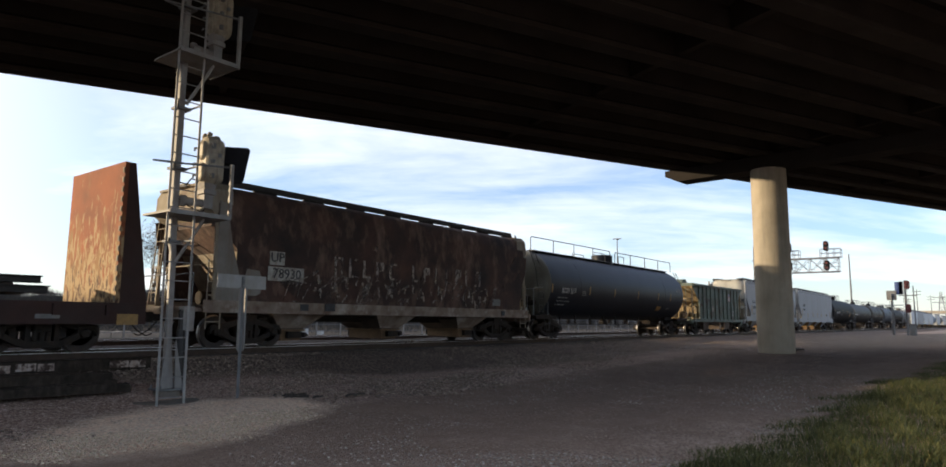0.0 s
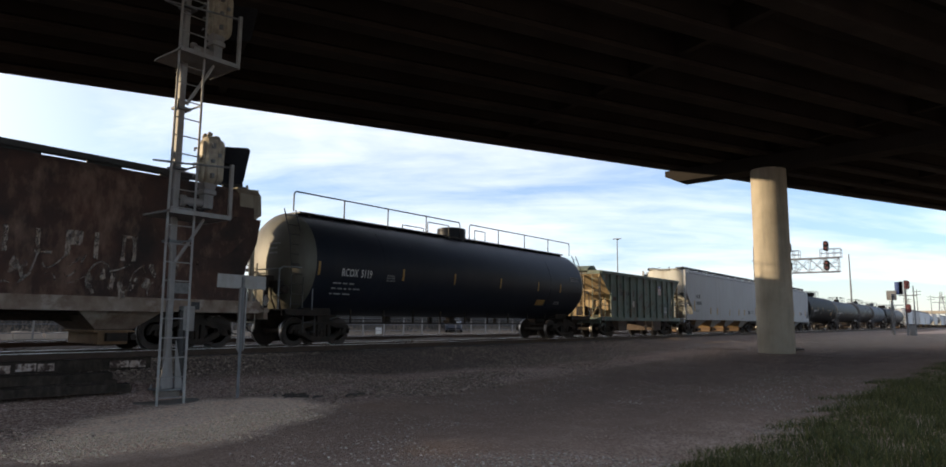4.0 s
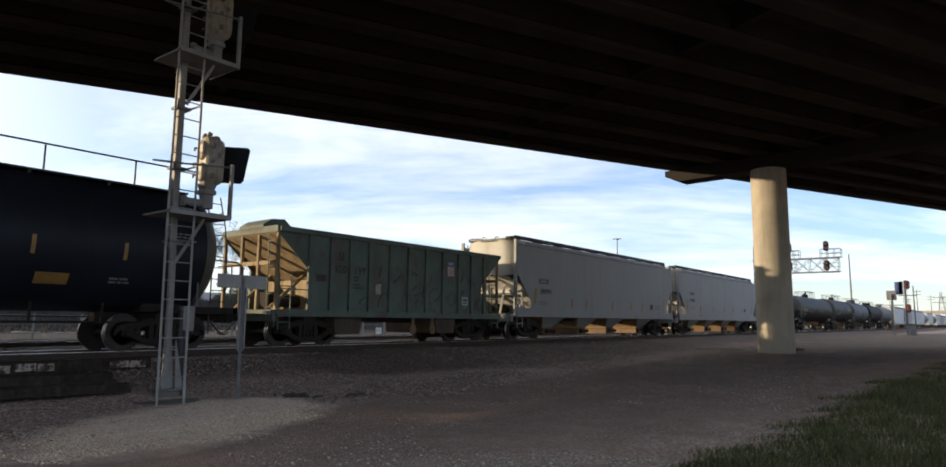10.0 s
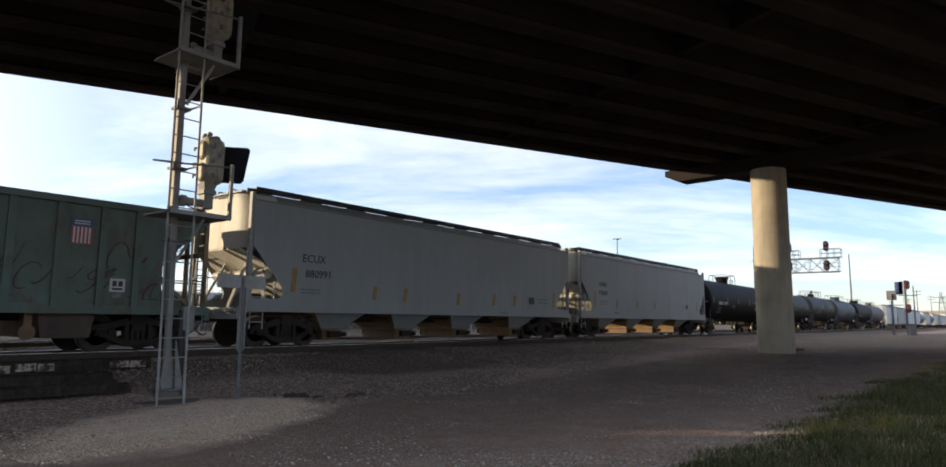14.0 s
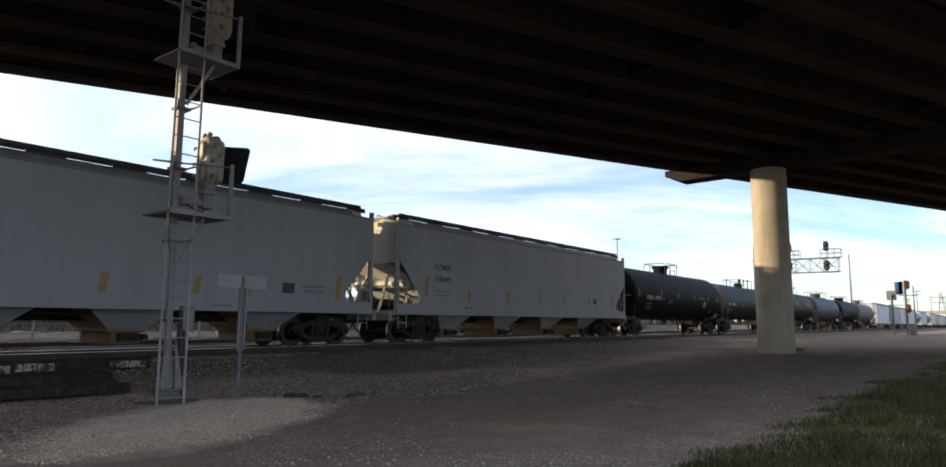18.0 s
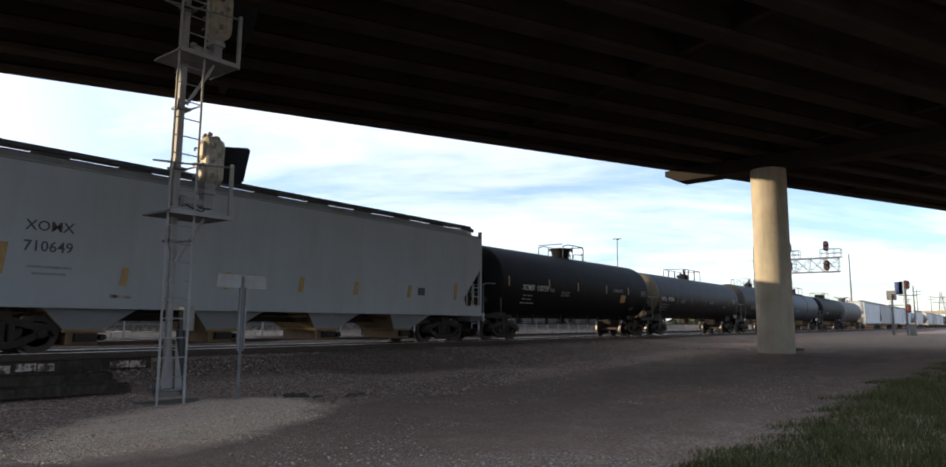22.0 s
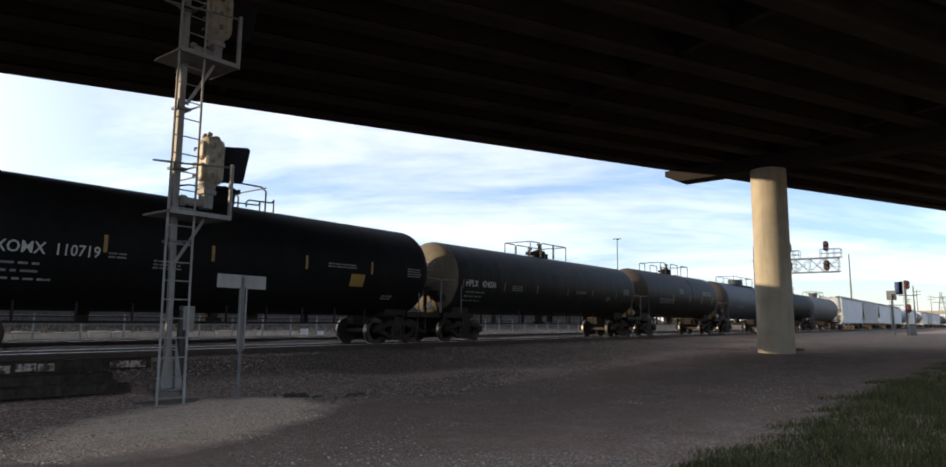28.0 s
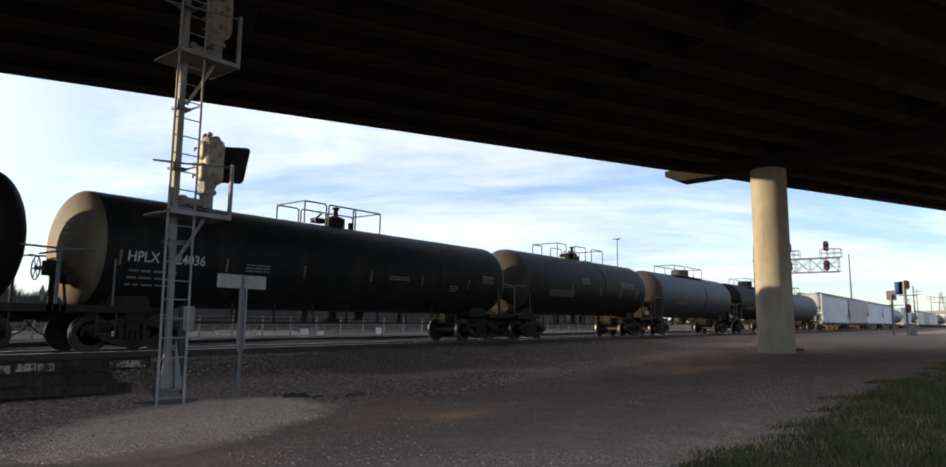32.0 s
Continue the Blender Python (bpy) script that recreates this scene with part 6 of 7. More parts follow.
def make_signal_mast():
    mx, my, base = 6.66, 12.85, 0.20
    t = thing("signal_mast", "weathered grey steel railway signal mast with ladder and two heads", "signal mast", at=pose(mx, my, 0))
    bm = B()
    rings = []
    for z, w, c in ((base + 0.02, 0.10, 0.10), (base + 0.06, 0.095, 0.10), (base + 0.85, 0.062, 0.06), (base + 1.1, 0.055, 0.055), (2.9, 0.055, 0.035), (3.1, 0.068, 0.0), (6.9, 0.064, -0.01), (9.6, 0.06, -0.03)):
        rings.append([(c + a * w, b * w, z) for a, b in ((-1, -0.7), (-0.7, -1), (0.7, -1), (1, -0.7), (1, 0.7), (0.7, 1), (-0.7, 1), (-1, 0.7))])
    loft(bm, rings)
    part("mast", bm, "galv", t)
    for s in (-1, 1):
        bm = B()
        prism(bm, [(0.1 + s * 0.07, base + 0.02), (0.1 + s * 0.24, base + 0.02), (0.06 + s * 0.085, base + 0.95)], -0.16, -0.13)
        part("base_gusset", bm, "galv", t)
    bm = B()
    box(bm, (0.1, 0, base + 0.015), (0.52, 0.46, 0.03))
    part("base_plate", bm, "galvdark", t)
    bm = B()
    lathe(bm, [(0, 0.022), (0.10, 0.022)], "z", 6)
    me = finish(bm, "anchor_bolt", "galvdark")
    for a in (-0.12, 0.32):
        for b in (-0.19, 0.19):
            part("anchor_bolt", me, None, t, at=pose(a, b, base))
    bm = B()
    lathe(bm, [(-0.2, 0.62), (0.03, 0.61), (0.05, 0.58)], "z", 28, (-0.12, -0.40, 0))
    lathe(bm, [(0.0, 0.24), (base - 0.03, 0.24), (base, 0.22)], "z", 20, (0.1, 0, 0))
    part("foundation", bm, "stained_base", t, "low round stained concrete foundation")
    # ladder standing free in front of the mast
    ly = -0.55
    for b, u in ((-0.32, -0.40), (0.18, 0.13)):
        bm = B()
        bar(bm, (b - 0.27, -1.0, -0.06), (u, ly, 3.0), 0.04, 0.022)
        bar(bm, (u, ly, 3.0), (u, ly, 9.2), 0.04, 0.022)
        part("ladder_stile", bm, "galv", t)
    z = 0.16
    bm = B()
    bar(bm, (0, 0, 0), (0.52, 0, 0), 0.013, seg=6)
    me = finish(bm, "rung", "galv")
    while z < 9.0:
        part("rung", me, None, t, at=pose(-0.59 + 0.19 * min((z + 0.06) / 3.06, 1), -1.0 + 0.45 * min((z + 0.06) / 3.06, 1), z))
        z += 0.355
    for z in (3.1, 4.58, 5.83, 8.0):
        bm = B()
        box(bm, (0.0, -0.02, z), (0.30, 0.26, 0.05))
        bar(bm, (-0.12, -0.1, z), (-0.34, ly, z), 0.03)
        bar(bm, (0.12, -0.1, z), (0.13, ly, z), 0.03)
        part("ladder_bracket", bm, "galvdark", t)
    # platforms with rails
    for pz in (3.62, 6.84):
        bm = B()
        loft(bm, [[(x, y, z) for x, y in ((-0.43, -0.66), (0.82, -0.66), (0.82, 0.42), (-0.43, 0.40))] for z in (pz - 0.02, pz + 0.02)])
        box(bm, (0.20, -0.67, pz), (1.26, 0.02, 0.09))
        box(bm, (0.83, -0.12, pz), (0.02, 1.1, 0.09))
        pl = part("platform", bm, "galv", t)
        bm = B()
        bar(bm, (0.04, -0.12, pz - 0.92), (0.42, -0.42, pz - 0.05), 0.08, 0.05)
        part("knee_brace", bm, "galv", pl)
        bm = B()
        bar(bm, (0.84, -0.63, pz - 0.04), (0.84, -0.63, pz + 1.12), 0.065)
        part("rail_post", bm, "galv", pl)
        bm = B()
        z = pz + 0.96
        pipe(bm, [(0.0, -0.1, z + 0.12), (-0.68, -0.40, z), (-0.25, -0.55, z + 0.0), (0.84, -0.63, z + 0.10)], 0.02)
        part("safety_rail", bm, "galvdark", pl)
        signal_head(t, 0.68, -0.09, pz + 1.22)
        bm = B()
        pipe(bm, [(0.05, -0.05, pz + 0.35), (0.2, -0.2, pz + 0.2), (0.5, -0.2, pz + 0.12), (0.6, -0.12, pz + 0.35)], 0.014, 5)
        part("cable", bm, "board", t)
    # control box and conduit at the foot
    bm = B()
    box(bm, (0.44, 0.05, 1.58), (0.24, 0.2, 0.50))
    cb = part("control_box", bm, "galv", t, "grey steel control box", bevel=0.012)
    bm = B()
    bar(bm, (0.33, 0.0, 0.12), (0.31, 0.0, 1.35), 0.075, seg=12)
    bar(bm, (0.325, 0.0, 0.78), (0.323, 0.0, 0.92), 0.09, seg=12)
    bar(bm, (0.31, 0.0, 1.3), (0.29, 0.0, 1.75), 0.05, seg=10)
    part("conduit", bm, "tank_trim", t, "black conduit")
    bm = B()
    bar(bm, (0.46, 0.05, 0.12), (0.46, 0.05, 1.34), 0.03, seg=10)
    part("conduit", bm, "galvdark", t)


make_signal_mast()


def make_sign_post():
    x, y = 7.64, 11.80
    g = float(ground_z(x, y)) - 0.05
    t = thing("sign_post", "bare metal sign board seen from behind on a channel post", "sign", at=pose(x, y, 0, 0, 0, 6))
    bm = B()
    prism(bm, [(-0.03, g), (0.03, g), (0.03, 2.42), (-0.03, 2.42)], -0.012, 0.012)
    part("post", bm, "galvdark", t)
    for s in (-1, 1):
        bm = B()
        prism(bm, [(s * 0.05, 0.95), (s * 0.085, 1.0), (s * 0.085, 2.2), (s * 0.05, 2.2)], -0.03, 0.012)
        part("channel", bm, "galv", t)
    bm = B()
    box(bm, (0, 0.03, 2.32), (1.18, 0.012, 0.27))
    part("board", bm, "signboard", t, "blank aluminium back of the board", bevel=0.004)
    for z in (2.25, 2.39):
        bm = B()
        lathe(bm, [(-0.03, 0.014), (0.0, 0.014)], "y", 8, (0, 0, z))
        part("bolt", bm, "galv", t)


make_sign_post()


# ---- old rails and ties laid down beside the main line ----
def make_piles():
    rng = random.Random(8)
    t = thing("tie_stack", "low stack of dark weathered timber ties on the ballast", "timber stack", at=pose(0, 0, 0))
    meshes = []
    for k in range(4):
        # weathered ties: ragged ends and hollowed faces
        bm = B()
        rings = []
        for u in np.linspace(-1.3, 1.3, 9):
            rings.append([(u + rng.uniform(-0.03, 0.03), yy * rng.uniform(0.85, 1.05), zz * rng.uniform(0.75, 1.08)) for yy, zz in ((-0.115, -0.085), (0.115, -0.085), (0.115, 0.085), (-0.115, 0.085))])
        loft(bm, rings)
        meshes.append(finish(bm, "tie", "old_tie"))
    for row, (x, n) in enumerate(((4.75, 5), (2.0, 5), (-0.75, 5))):
        for k in range(n):
            part("tie", meshes[k % 4], None, t, at=pose(x + rng.uniform(-0.3, 0.3), 13.2 + k * 0.26, 0.29 + rng.uniform(-0.02, 0.03), rng.uniform(-8, 8), rng.uniform(-1, 1), rng.uniform(-4, 4)))
        for k in range(3):
            part("tie", meshes[(k + row) % 4], None, t, at=pose(x - 0.3 + rng.uniform(-0.45, 0.3), 13.5 + k * 0.3, 0.465 + rng.uniform(-0.02, 0.02), rng.uniform(-10, 10), rng.uniform(-1.5, 1.5), rng.uniform(-7, 7)))
    t = thing("channel_beam", "rusty steel beam with worn white painted panels lying by the track", "steel beam", at=pose(0, 15.35, 0.56))
    bm = B()
    box(bm, (1.5, 0, 0), (12.3, 0.03, 0.26))
    for z in (-0.13, 0.13):
        box(bm, (1.5, 0.06, z), (12.3, 0.15, 0.02))
    part("web", bm, "old_tie", t)
    for x, w, mt in ((4.75, 0.24, "peeled_white"), (5.14, 0.36, "peeled_white"), (5.5, 0.3, "peeled_white"), (2.6, 0.5, "faded_mark"), (6.95, 0.4, "peeled_white"), (7.35, 0.36, "peeled_white"), (1.5, 0.6, "peeled_white")):
        bm = B()
        box(bm, (x, -0.021, rng.uniform(-0.02, 0.02)), (w, 0.012, 0.15))
        part("painted_panel", bm, mt, t)
    t = thing("marker_stake", "short dark steel stake beside the track", "stake", at=pose(3.72, 14.6, 0))
    bm = B()
    box(bm, (0, 0, 0.55), (0.10, 0.06, 1.15))
    part("stake", bm, "tie", t)
    bm = B()
    box(bm, (0, 0, 0.04), (1.5, 0.5, 0.09))
    for k in range(4):
        box(bm, (-0.5 + 0.3 * k, 0.1 * (k % 2), 0.1), (0.4, 0.3, 0.04))
    solid("scrap_plank", bm, "tie", "flat dark timber scrap lying beside the column", "plank", bevel=0.01, at=pose(36.3, 8.1, float(ground_z(36.3, 8.1)), 0, 0, -12))
    bm = B()
    prism(bm, [(-0.5, 0), (0.5, 0), (0.4, 0.22), (-0.1, 0.16)], -0.2, 0.2)
    solid("ballast_slab", bm, "chute", "tilted pale board lying between the tracks", "board", at=pose(10.3, 22.0, float(ground_z(10.3, 22.0)) + 0.02, 0, 0, 15))


make_piles()


def make_sticks():
    rng = random.Random(17)
    for k in range(9):
        x, y = rng.uniform(7.6, 9.6), rng.uniform(10.6, 11.6)
        bm = B()
        pts = [(0, 0, 0.02)]
        for i in range(4):
            pts.append((pts[-1][0] + rng.uniform(0.05, 0.2), pts[-1][1] + rng.uniform(-0.06, 0.06), rng.uniform(0.015, 0.05)))
        pipe(bm, pts, rng.uniform(0.012, 0.03), 5)
        solid("dead_branch", bm, "tie", "dark broken branch lying on the gravel", "branch", "branches on the gravel", at=pose(x, y, float(ground_z(x, y)), 0, 0, rng.uniform(-40, 60)))


make_sticks()


# ---- loose stones ----
def stone_field(name, label, n, inside, zone, size, material, seed):
    """n irregular stones strewn in a rectangle where inside(x, y) is true."""
    rng = np.random.RandomState(seed)
    x = rng.uniform(zone[0], zone[1], n * 3)
    y = rng.uniform(zone[2], zone[3], n * 3)
    ok = inside(x, y) > rng.rand(n * 3)
    x, y = x[ok][:n], y[ok][:n]
    k = len(x)
    base = np.array([(-1, -1, -0.6), (1, -1, -0.6), (1, 1, -0.6), (-1, 1, -0.6), (-0.8, -0.8, 0.6), (0.8, -0.8, 0.6), (0.8, 0.8, 0.6), (-0.8, 0.8, 0.6)])
    quad = np.array([(0, 3, 2, 1), (4, 5, 6, 7), (0, 1, 5, 4), (1, 2, 6, 5), (2, 3, 7, 6), (3, 0, 4, 7)])
    v = base[None] * (0.55 + 0.75 * rng.rand(k, 8, 3))
    s = size[0] + (size[1] - size[0]) * rng.rand(k) ** 2.5
    a = rng.rand(k) * 6.283
    c, sn = np.cos(a), np.sin(a)
    vx = (v[..., 0] * c[:, None] - v[..., 1] * sn[:, None]) * s[:, None] + x[:, None]
    vy = (v[..., 0] * sn[:, None] + v[..., 1] * c[:, None]) * s[:, None] + y[:, None]
    vz = v[..., 2] * s[:, None] * 0.8 + (ground_z(x, y) + 0.15 * s)[:, None]
    verts = np.stack([vx, vy, vz], -1).reshape(-1, 3)
    faces = (quad[None] + (np.arange(k) * 8)[:, None, None]).reshape(-1, 4)
    me = bpy.data.meshes.new(name)
    me.from_pydata(verts.tolist(), [], faces.tolist())
    me.materials.append(stone_material(name + "_stone", *material))
    return tagged(new(name, me), label, "gravel", kind="stuff")


def stone_material(name, dark, light):
    m = bpy.data.materials.new(name)
    m.use_nodes = True
    nt = m.node_tree
    b = nt.nodes["Principled BSDF"]
    b.inputs["Roughness"].default_value = 0.9
    geo = nt.nodes.new("ShaderNodeNewGeometry")
    r = nt.nodes.new("ShaderNodeValToRGB")
    r.color_ramp.elements[0].color, r.color_ramp.elements[1].color = (*dark, 1), (*light, 1)
    e = r.color_ramp.elements.new(0.75)
    e.color = (*[(p * 0.6 + q * 0.4) for p, q in zip(dark, light)], 1)
    nt.links.new(geo.outputs["Random Per Island"], r.inputs[0])
    n = nd(nt, "ShaderNodeTexNoise", Scale=60.0, Detail=3.0)
    nt.links.new(geo.outputs["Position"], n.inputs["Vector"])
    mx = nt.nodes.new("ShaderNodeMix")
    mx.data_type, mx.blend_type = "RGBA", "MULTIPLY"
    mx.inputs[0].default_value = 0.5
    nt.links.new(r.outputs[0], mx.inputs[6])
    nt.links.new(n.outputs["Color"], mx.inputs[7])
    nt.links.new(mx.outputs[2], b.inputs["Base Color"])
    return m


def pale_patch(x, y):
    c, s = math.cos(radians(26)), math.sin(radians(26))
    u, v = (x - 5.85) * c + (y - 10.05) * s, (y - 10.05) * c - (x - 5.85) * s
    rag = 0.10 * np.sin(x * 2.9 + 1.7 * np.sin(y * 2.1)) + 0.07 * np.sin(y * 5.3 - x * 3.7)
    return np.clip((1.12 + rag - np.hypot(u / 2.9, v / 1.5)) * 2.4, 0, 1)


stone_field("pale_gravel", "pale limestone gravel spread round the mast foot", 24000, pale_patch, (2.0, 9.6, 7.2, 12.8), (0.005, 0.017), ((0.56, 0.43, 0.30), (0.90, 0.74, 0.57)), 1)
stone_field("ballast", "dark crushed stone ballast along the track shoulder", 40000, lambda x, y: np.exp(-np.maximum(x - 12, 0) / 12) * np.clip((y - 9.6 - 0.5 * np.sin(x * 0.9) - 0.3 * np.sin(x * 2.7)) * 1.2, 0.0, 1) * (1 - 0.9 * pale_patch(x, y)), (1, 50, 9.4, 17.2), (0.010, 0.028), ((0.12, 0.088, 0.068), (0.59, 0.465, 0.37)), 2)
stone_field("track_ballast", "dark crushed stone ballast between and behind the rails", 6000, lambda x, y: np.ones_like(x) * np.exp(-np.maximum(x - 14, 0) / 16), (3, 50, 17.2, 24.8), (0.02, 0.05), ((0.025, 0.022, 0.02), (0.13, 0.12, 0.11)), 5)
stone_field("loose_gravel", "loose grey gravel scattered over the packed dirt", 44000, lambda x, y: 0.05 + (0.5 + 0.35 * np.sin(x * 0.9 + y * 1.7) * np.sin(y * 2.3 - x * 0.5)) * np.clip((7.5 - y) / 3.5, 0, 1) ** 1.3 * np.exp(-np.maximum(x - 10, 0) / 4), (4.5, 22, 1.8, 9.5), (0.0045, 0.014), ((0.24, 0.19, 0.15), (0.84, 0.75, 0.65)), 3)


# ---- grass on the verge ----
def grass_line(x):
    return np.interp(x, [5.5, 6.9, 7.5, 8.4, 11, 18, 29, 45], [1.6, 2.3, 2.95, 3.05, 2.75, 2.6, 1.5, 0.9])


def make_grass(n=80000):
    rng = np.random.RandomState(7)
    x = 5.8 + 34 * rng.rand(n * 2) ** 1.5
    y = rng.uniform(-2.5, 3.6, n * 2)
    gap = grass_line(x) - y + 0.35 * np.sin(x * 2.3) * np.sin(x * 0.7) + 0.25 * np.sin(x * 5.1 + y * 3)
    ok = (gap > 0) & (rng.rand(n * 2) < np.clip(gap * 2.2 + 0.08, 0, 1)) & (y > x * 0.02 - 1.2)
    clump = 0.5 + 0.5 * np.sin(x * 3.1 + 1.3 * np.sin(y * 2.7)) * np.sin(y * 4.1 + x)
    ok &= rng.rand(n * 2) < 0.45 + 0.55 * clump
    x, y, gap, clump = x[ok][:n], y[ok][:n], gap[ok][:n], clump[ok][:n]
    k = len(x)
    h = (0.05 + 0.15 * rng.rand(k)) * (0.55 + 0.7 * clump) * np.clip(0.4 + gap * 0.8, 0.4, 1.15)
    w = 0.003 + 0.005 * rng.rand(k)
    a = rng.rand(k) * 6.283
    lean = h * (0.25 + 0.75 * rng.rand(k))
    la = rng.rand(k) * 6.283
    z0 = ground_z(x, y) - 0.02
    dx, dy = np.cos(a) * w, np.sin(a) * w
    lx, ly = np.cos(la) * lean, np.sin(la) * lean
    p = np.stack([
        np.stack([x - dx, y - dy, z0], -1), np.stack([x + dx, y + dy, z0], -1),
        np.stack([x + dx * 0.8 + lx * 0.3, y + dy * 0.8 + ly * 0.3, z0 + h * 0.6], -1), np.stack([x - dx * 0.8 + lx * 0.3, y - dy * 0.8 + ly * 0.3, z0 + h * 0.6], -1),
        np.stack([x + lx, y + ly, z0 + h], -1)], 1)
    i = (np.arange(k) * 5)[:, None]
    faces = (i + np.array([0, 1, 2, 3])).tolist() + (i + np.array([3, 2, 4])).tolist()
    me = bpy.data.meshes.new("grass")
    me.from_pydata(p.reshape(-1, 3).tolist(), [], faces)
    m = stone_material("grass_blade", (0.055, 0.082, 0.024), (0.29, 0.26, 0.09))
    b = m.node_tree.nodes["Principled BSDF"]
    b.inputs["Roughness"].default_value = 0.6
    # thin blades let some light through
    nt = m.node_tree
    tr = nt.nodes.new("ShaderNodeBsdfTranslucent")
    nt.links.new(b.inputs["Base Color"].links[0].from_socket, tr.inputs["Color"])
    mx = nd(nt, "ShaderNodeMixShader", Fac=0.45)
    nt.links.new(b.outputs[0], mx.inputs[1])
    nt.links.new(tr.outputs[0], mx.inputs[2])
    nt.links.new(mx.outputs[0], nt.nodes["Material Output"].inputs["Surface"])
    me.materials.append(m)
    tagged(new("grass", me), "rough green grass with dry yellow blades on the verge", "grass", kind="stuff")


make_grass()


# ---- far side of the yard ----
def make_fence():
    t = thing("yard_fence", "low chain fence with pale posts behind the tracks", "fence")
    y = 42.0
    g = float(ground_z(40, y))
    bm = B()
    box(bm, (0, 0, 0.7), (0.09, 0.09, 1.5))
    me = finish(bm, "post", "galv")
    x = 2.0
    while x < 120:
        part("post", me, None, t, at=pose(x, y, g))
        x += 2.45
    for z in (0.35, 0.85, 1.35):
        bm = B()
        bar(bm, (2, y, g + z), (119, y, g + z), 0.02, seg=5)
        part("fence_rail", bm, "galvdark", t)
    bm = B()
    rng = random.Random(3)
    x = 0.0
    while x < 34:
        w = rng.uniform(0.5, 2.4)
        h = rng.uniform(0.34, 0.46)
        y0 = rng.uniform(-0.3, 0.2)
        prism(bm, [(x, 0), (x + w, 0), (x + w * rng.uniform(0.8, 1.0), h * rng.uniform(0.85, 1.0)), (x + w * rng.uniform(0.3, 0.6), h), (x + rng.uniform(0.0, 0.06), h * rng.uniform(0.85, 1.0))], y0 - 0.25, y0 + 0.25)
        x += w + rng.choice((0.0, 0.0, 0.03, 0.06))
    solid("concrete_kerb", bm, "rubble", "low broken pale concrete kerb in front of the fence", "kerb", kind="structure", at=pose(-2, 43.2, g))


M["tan_wall"] = mat("tan_concrete", (0.32, 0.285, 0.23), (0.24, 0.21, 0.17), 1.4, 0.9, bump=0.3, bscale=9)
M["shed"] = mat("shed_sheet", (0.13, 0.13, 0.13), (0.10, 0.10, 0.10), 1.0, 0.7, bump=0.1)
M["shed_pale"] = mat("pale_sheet", (0.33, 0.33, 0.32), (0.26, 0.26, 0.25), 1.0, 0.7, bump=0.1)
M["glass"] = mat("dark_glass", (0.02, 0.024, 0.028), (0.03, 0.034, 0.04), 2, 0.15, bump=0)
M["car_dark"] = mat("dark_car_paint", (0.05, 0.06, 0.08), (0.05, 0.05, 0.06), 2, 0.35, bump=0)
M["bark"] = mat("bark", (0.07, 0.055, 0.04), (0.045, 0.035, 0.028), 6, 0.95, bump=0.5)
make_fence()


def shed(x, y, w, d, h, material, label):
    g = float(ground_z(x, y))
    t = thing("warehouse", label, "building", at=pose(x, y, g))
    bm = B()
    prism(bm, [(0, 0), (w, 0), (w, h), (0, h)], 0, d)
    part("wall", bm, material, t)
    bm = B()
    rings = [[(-0.3, yy, z) for yy, z in ((-0.3, h), (d / 2, h + d * 0.09), (d + 0.3, h), (d + 0.3, h + 0.1), (d / 2, h + d * 0.09 + 0.12), (-0.3, h + 0.1))],
             [(w + 0.3, yy, z) for yy, z in ((-0.3, h), (d / 2, h + d * 0.09), (d + 0.3, h), (d + 0.3, h + 0.1), (d / 2, h + d * 0.09 + 0.12), (-0.3, h + 0.1))]]
    loft(bm, rings)
    part("roof", bm, "galvdark", t)
    n = max(int(w / 6), 1)
    for k in range(n):
        bm = B()
        box(bm, (w * (k + 0.5) / n, -0.03, min(1.6, h * 0.5)), (2.6, 0.06, min(2.6, h * 0.8)))
        part("door", bm, "galvdark" if k % 2 else "shed_pale", t)
    return t


def parked_car(x, y, turn, paint, label):
    t = thing("parked_car", label, "car", "cars parked beyond the fence", at=pose(x, y, float(ground_z(x, y)), 0, 0, turn))
    bm = B()
    rings = []
    for xx, lo, hi, w in ((-2.2, 0.45, 0.85, 0.75), (-2.0, 0.3, 0.95, 0.86), (-1.2, 0.28, 1.0, 0.9), (0.9, 0.28, 1.0, 0.9), (2.0, 0.3, 0.85, 0.86), (2.25, 0.45, 0.7, 0.72)):
        rings.append([(xx, -w, lo), (xx, w, lo), (xx, w * 0.97, hi), (xx, -w * 0.97, hi)])
    loft(bm, rings)
    part("body", bm, paint, t, smooth=True, bevel=0.04)
    bm = B()
    loft(bm, [[(xx, -w, 0.98), (xx, w, 0.98), (xx * 0.8 + sh, w * 0.8, z), (xx * 0.8 + sh, -w * 0.8, z)] for xx, w, z, sh in ((-1.7, 0.82, 1.1, 0.1), (-1.1, 0.84, 1.45, 0), (0.4, 0.84, 1.48, 0), (1.2, 0.82, 1.1, -0.1))])
    part("cabin", bm, "glass", t, smooth=True)
    bm = B()
    lathe(bm, [(-0.1, 0.2), (-0.1, 0.32), (0.1, 0.32), (0.1, 0.2)], "y", 18)
    me = finish(bm, "wheel", "board", smooth=True)
    for a in (-1.35, 1.35):
        for b in (-0.8, 0.8):
            part("wheel", me, None, t, at=pose(a, b, 0.32))


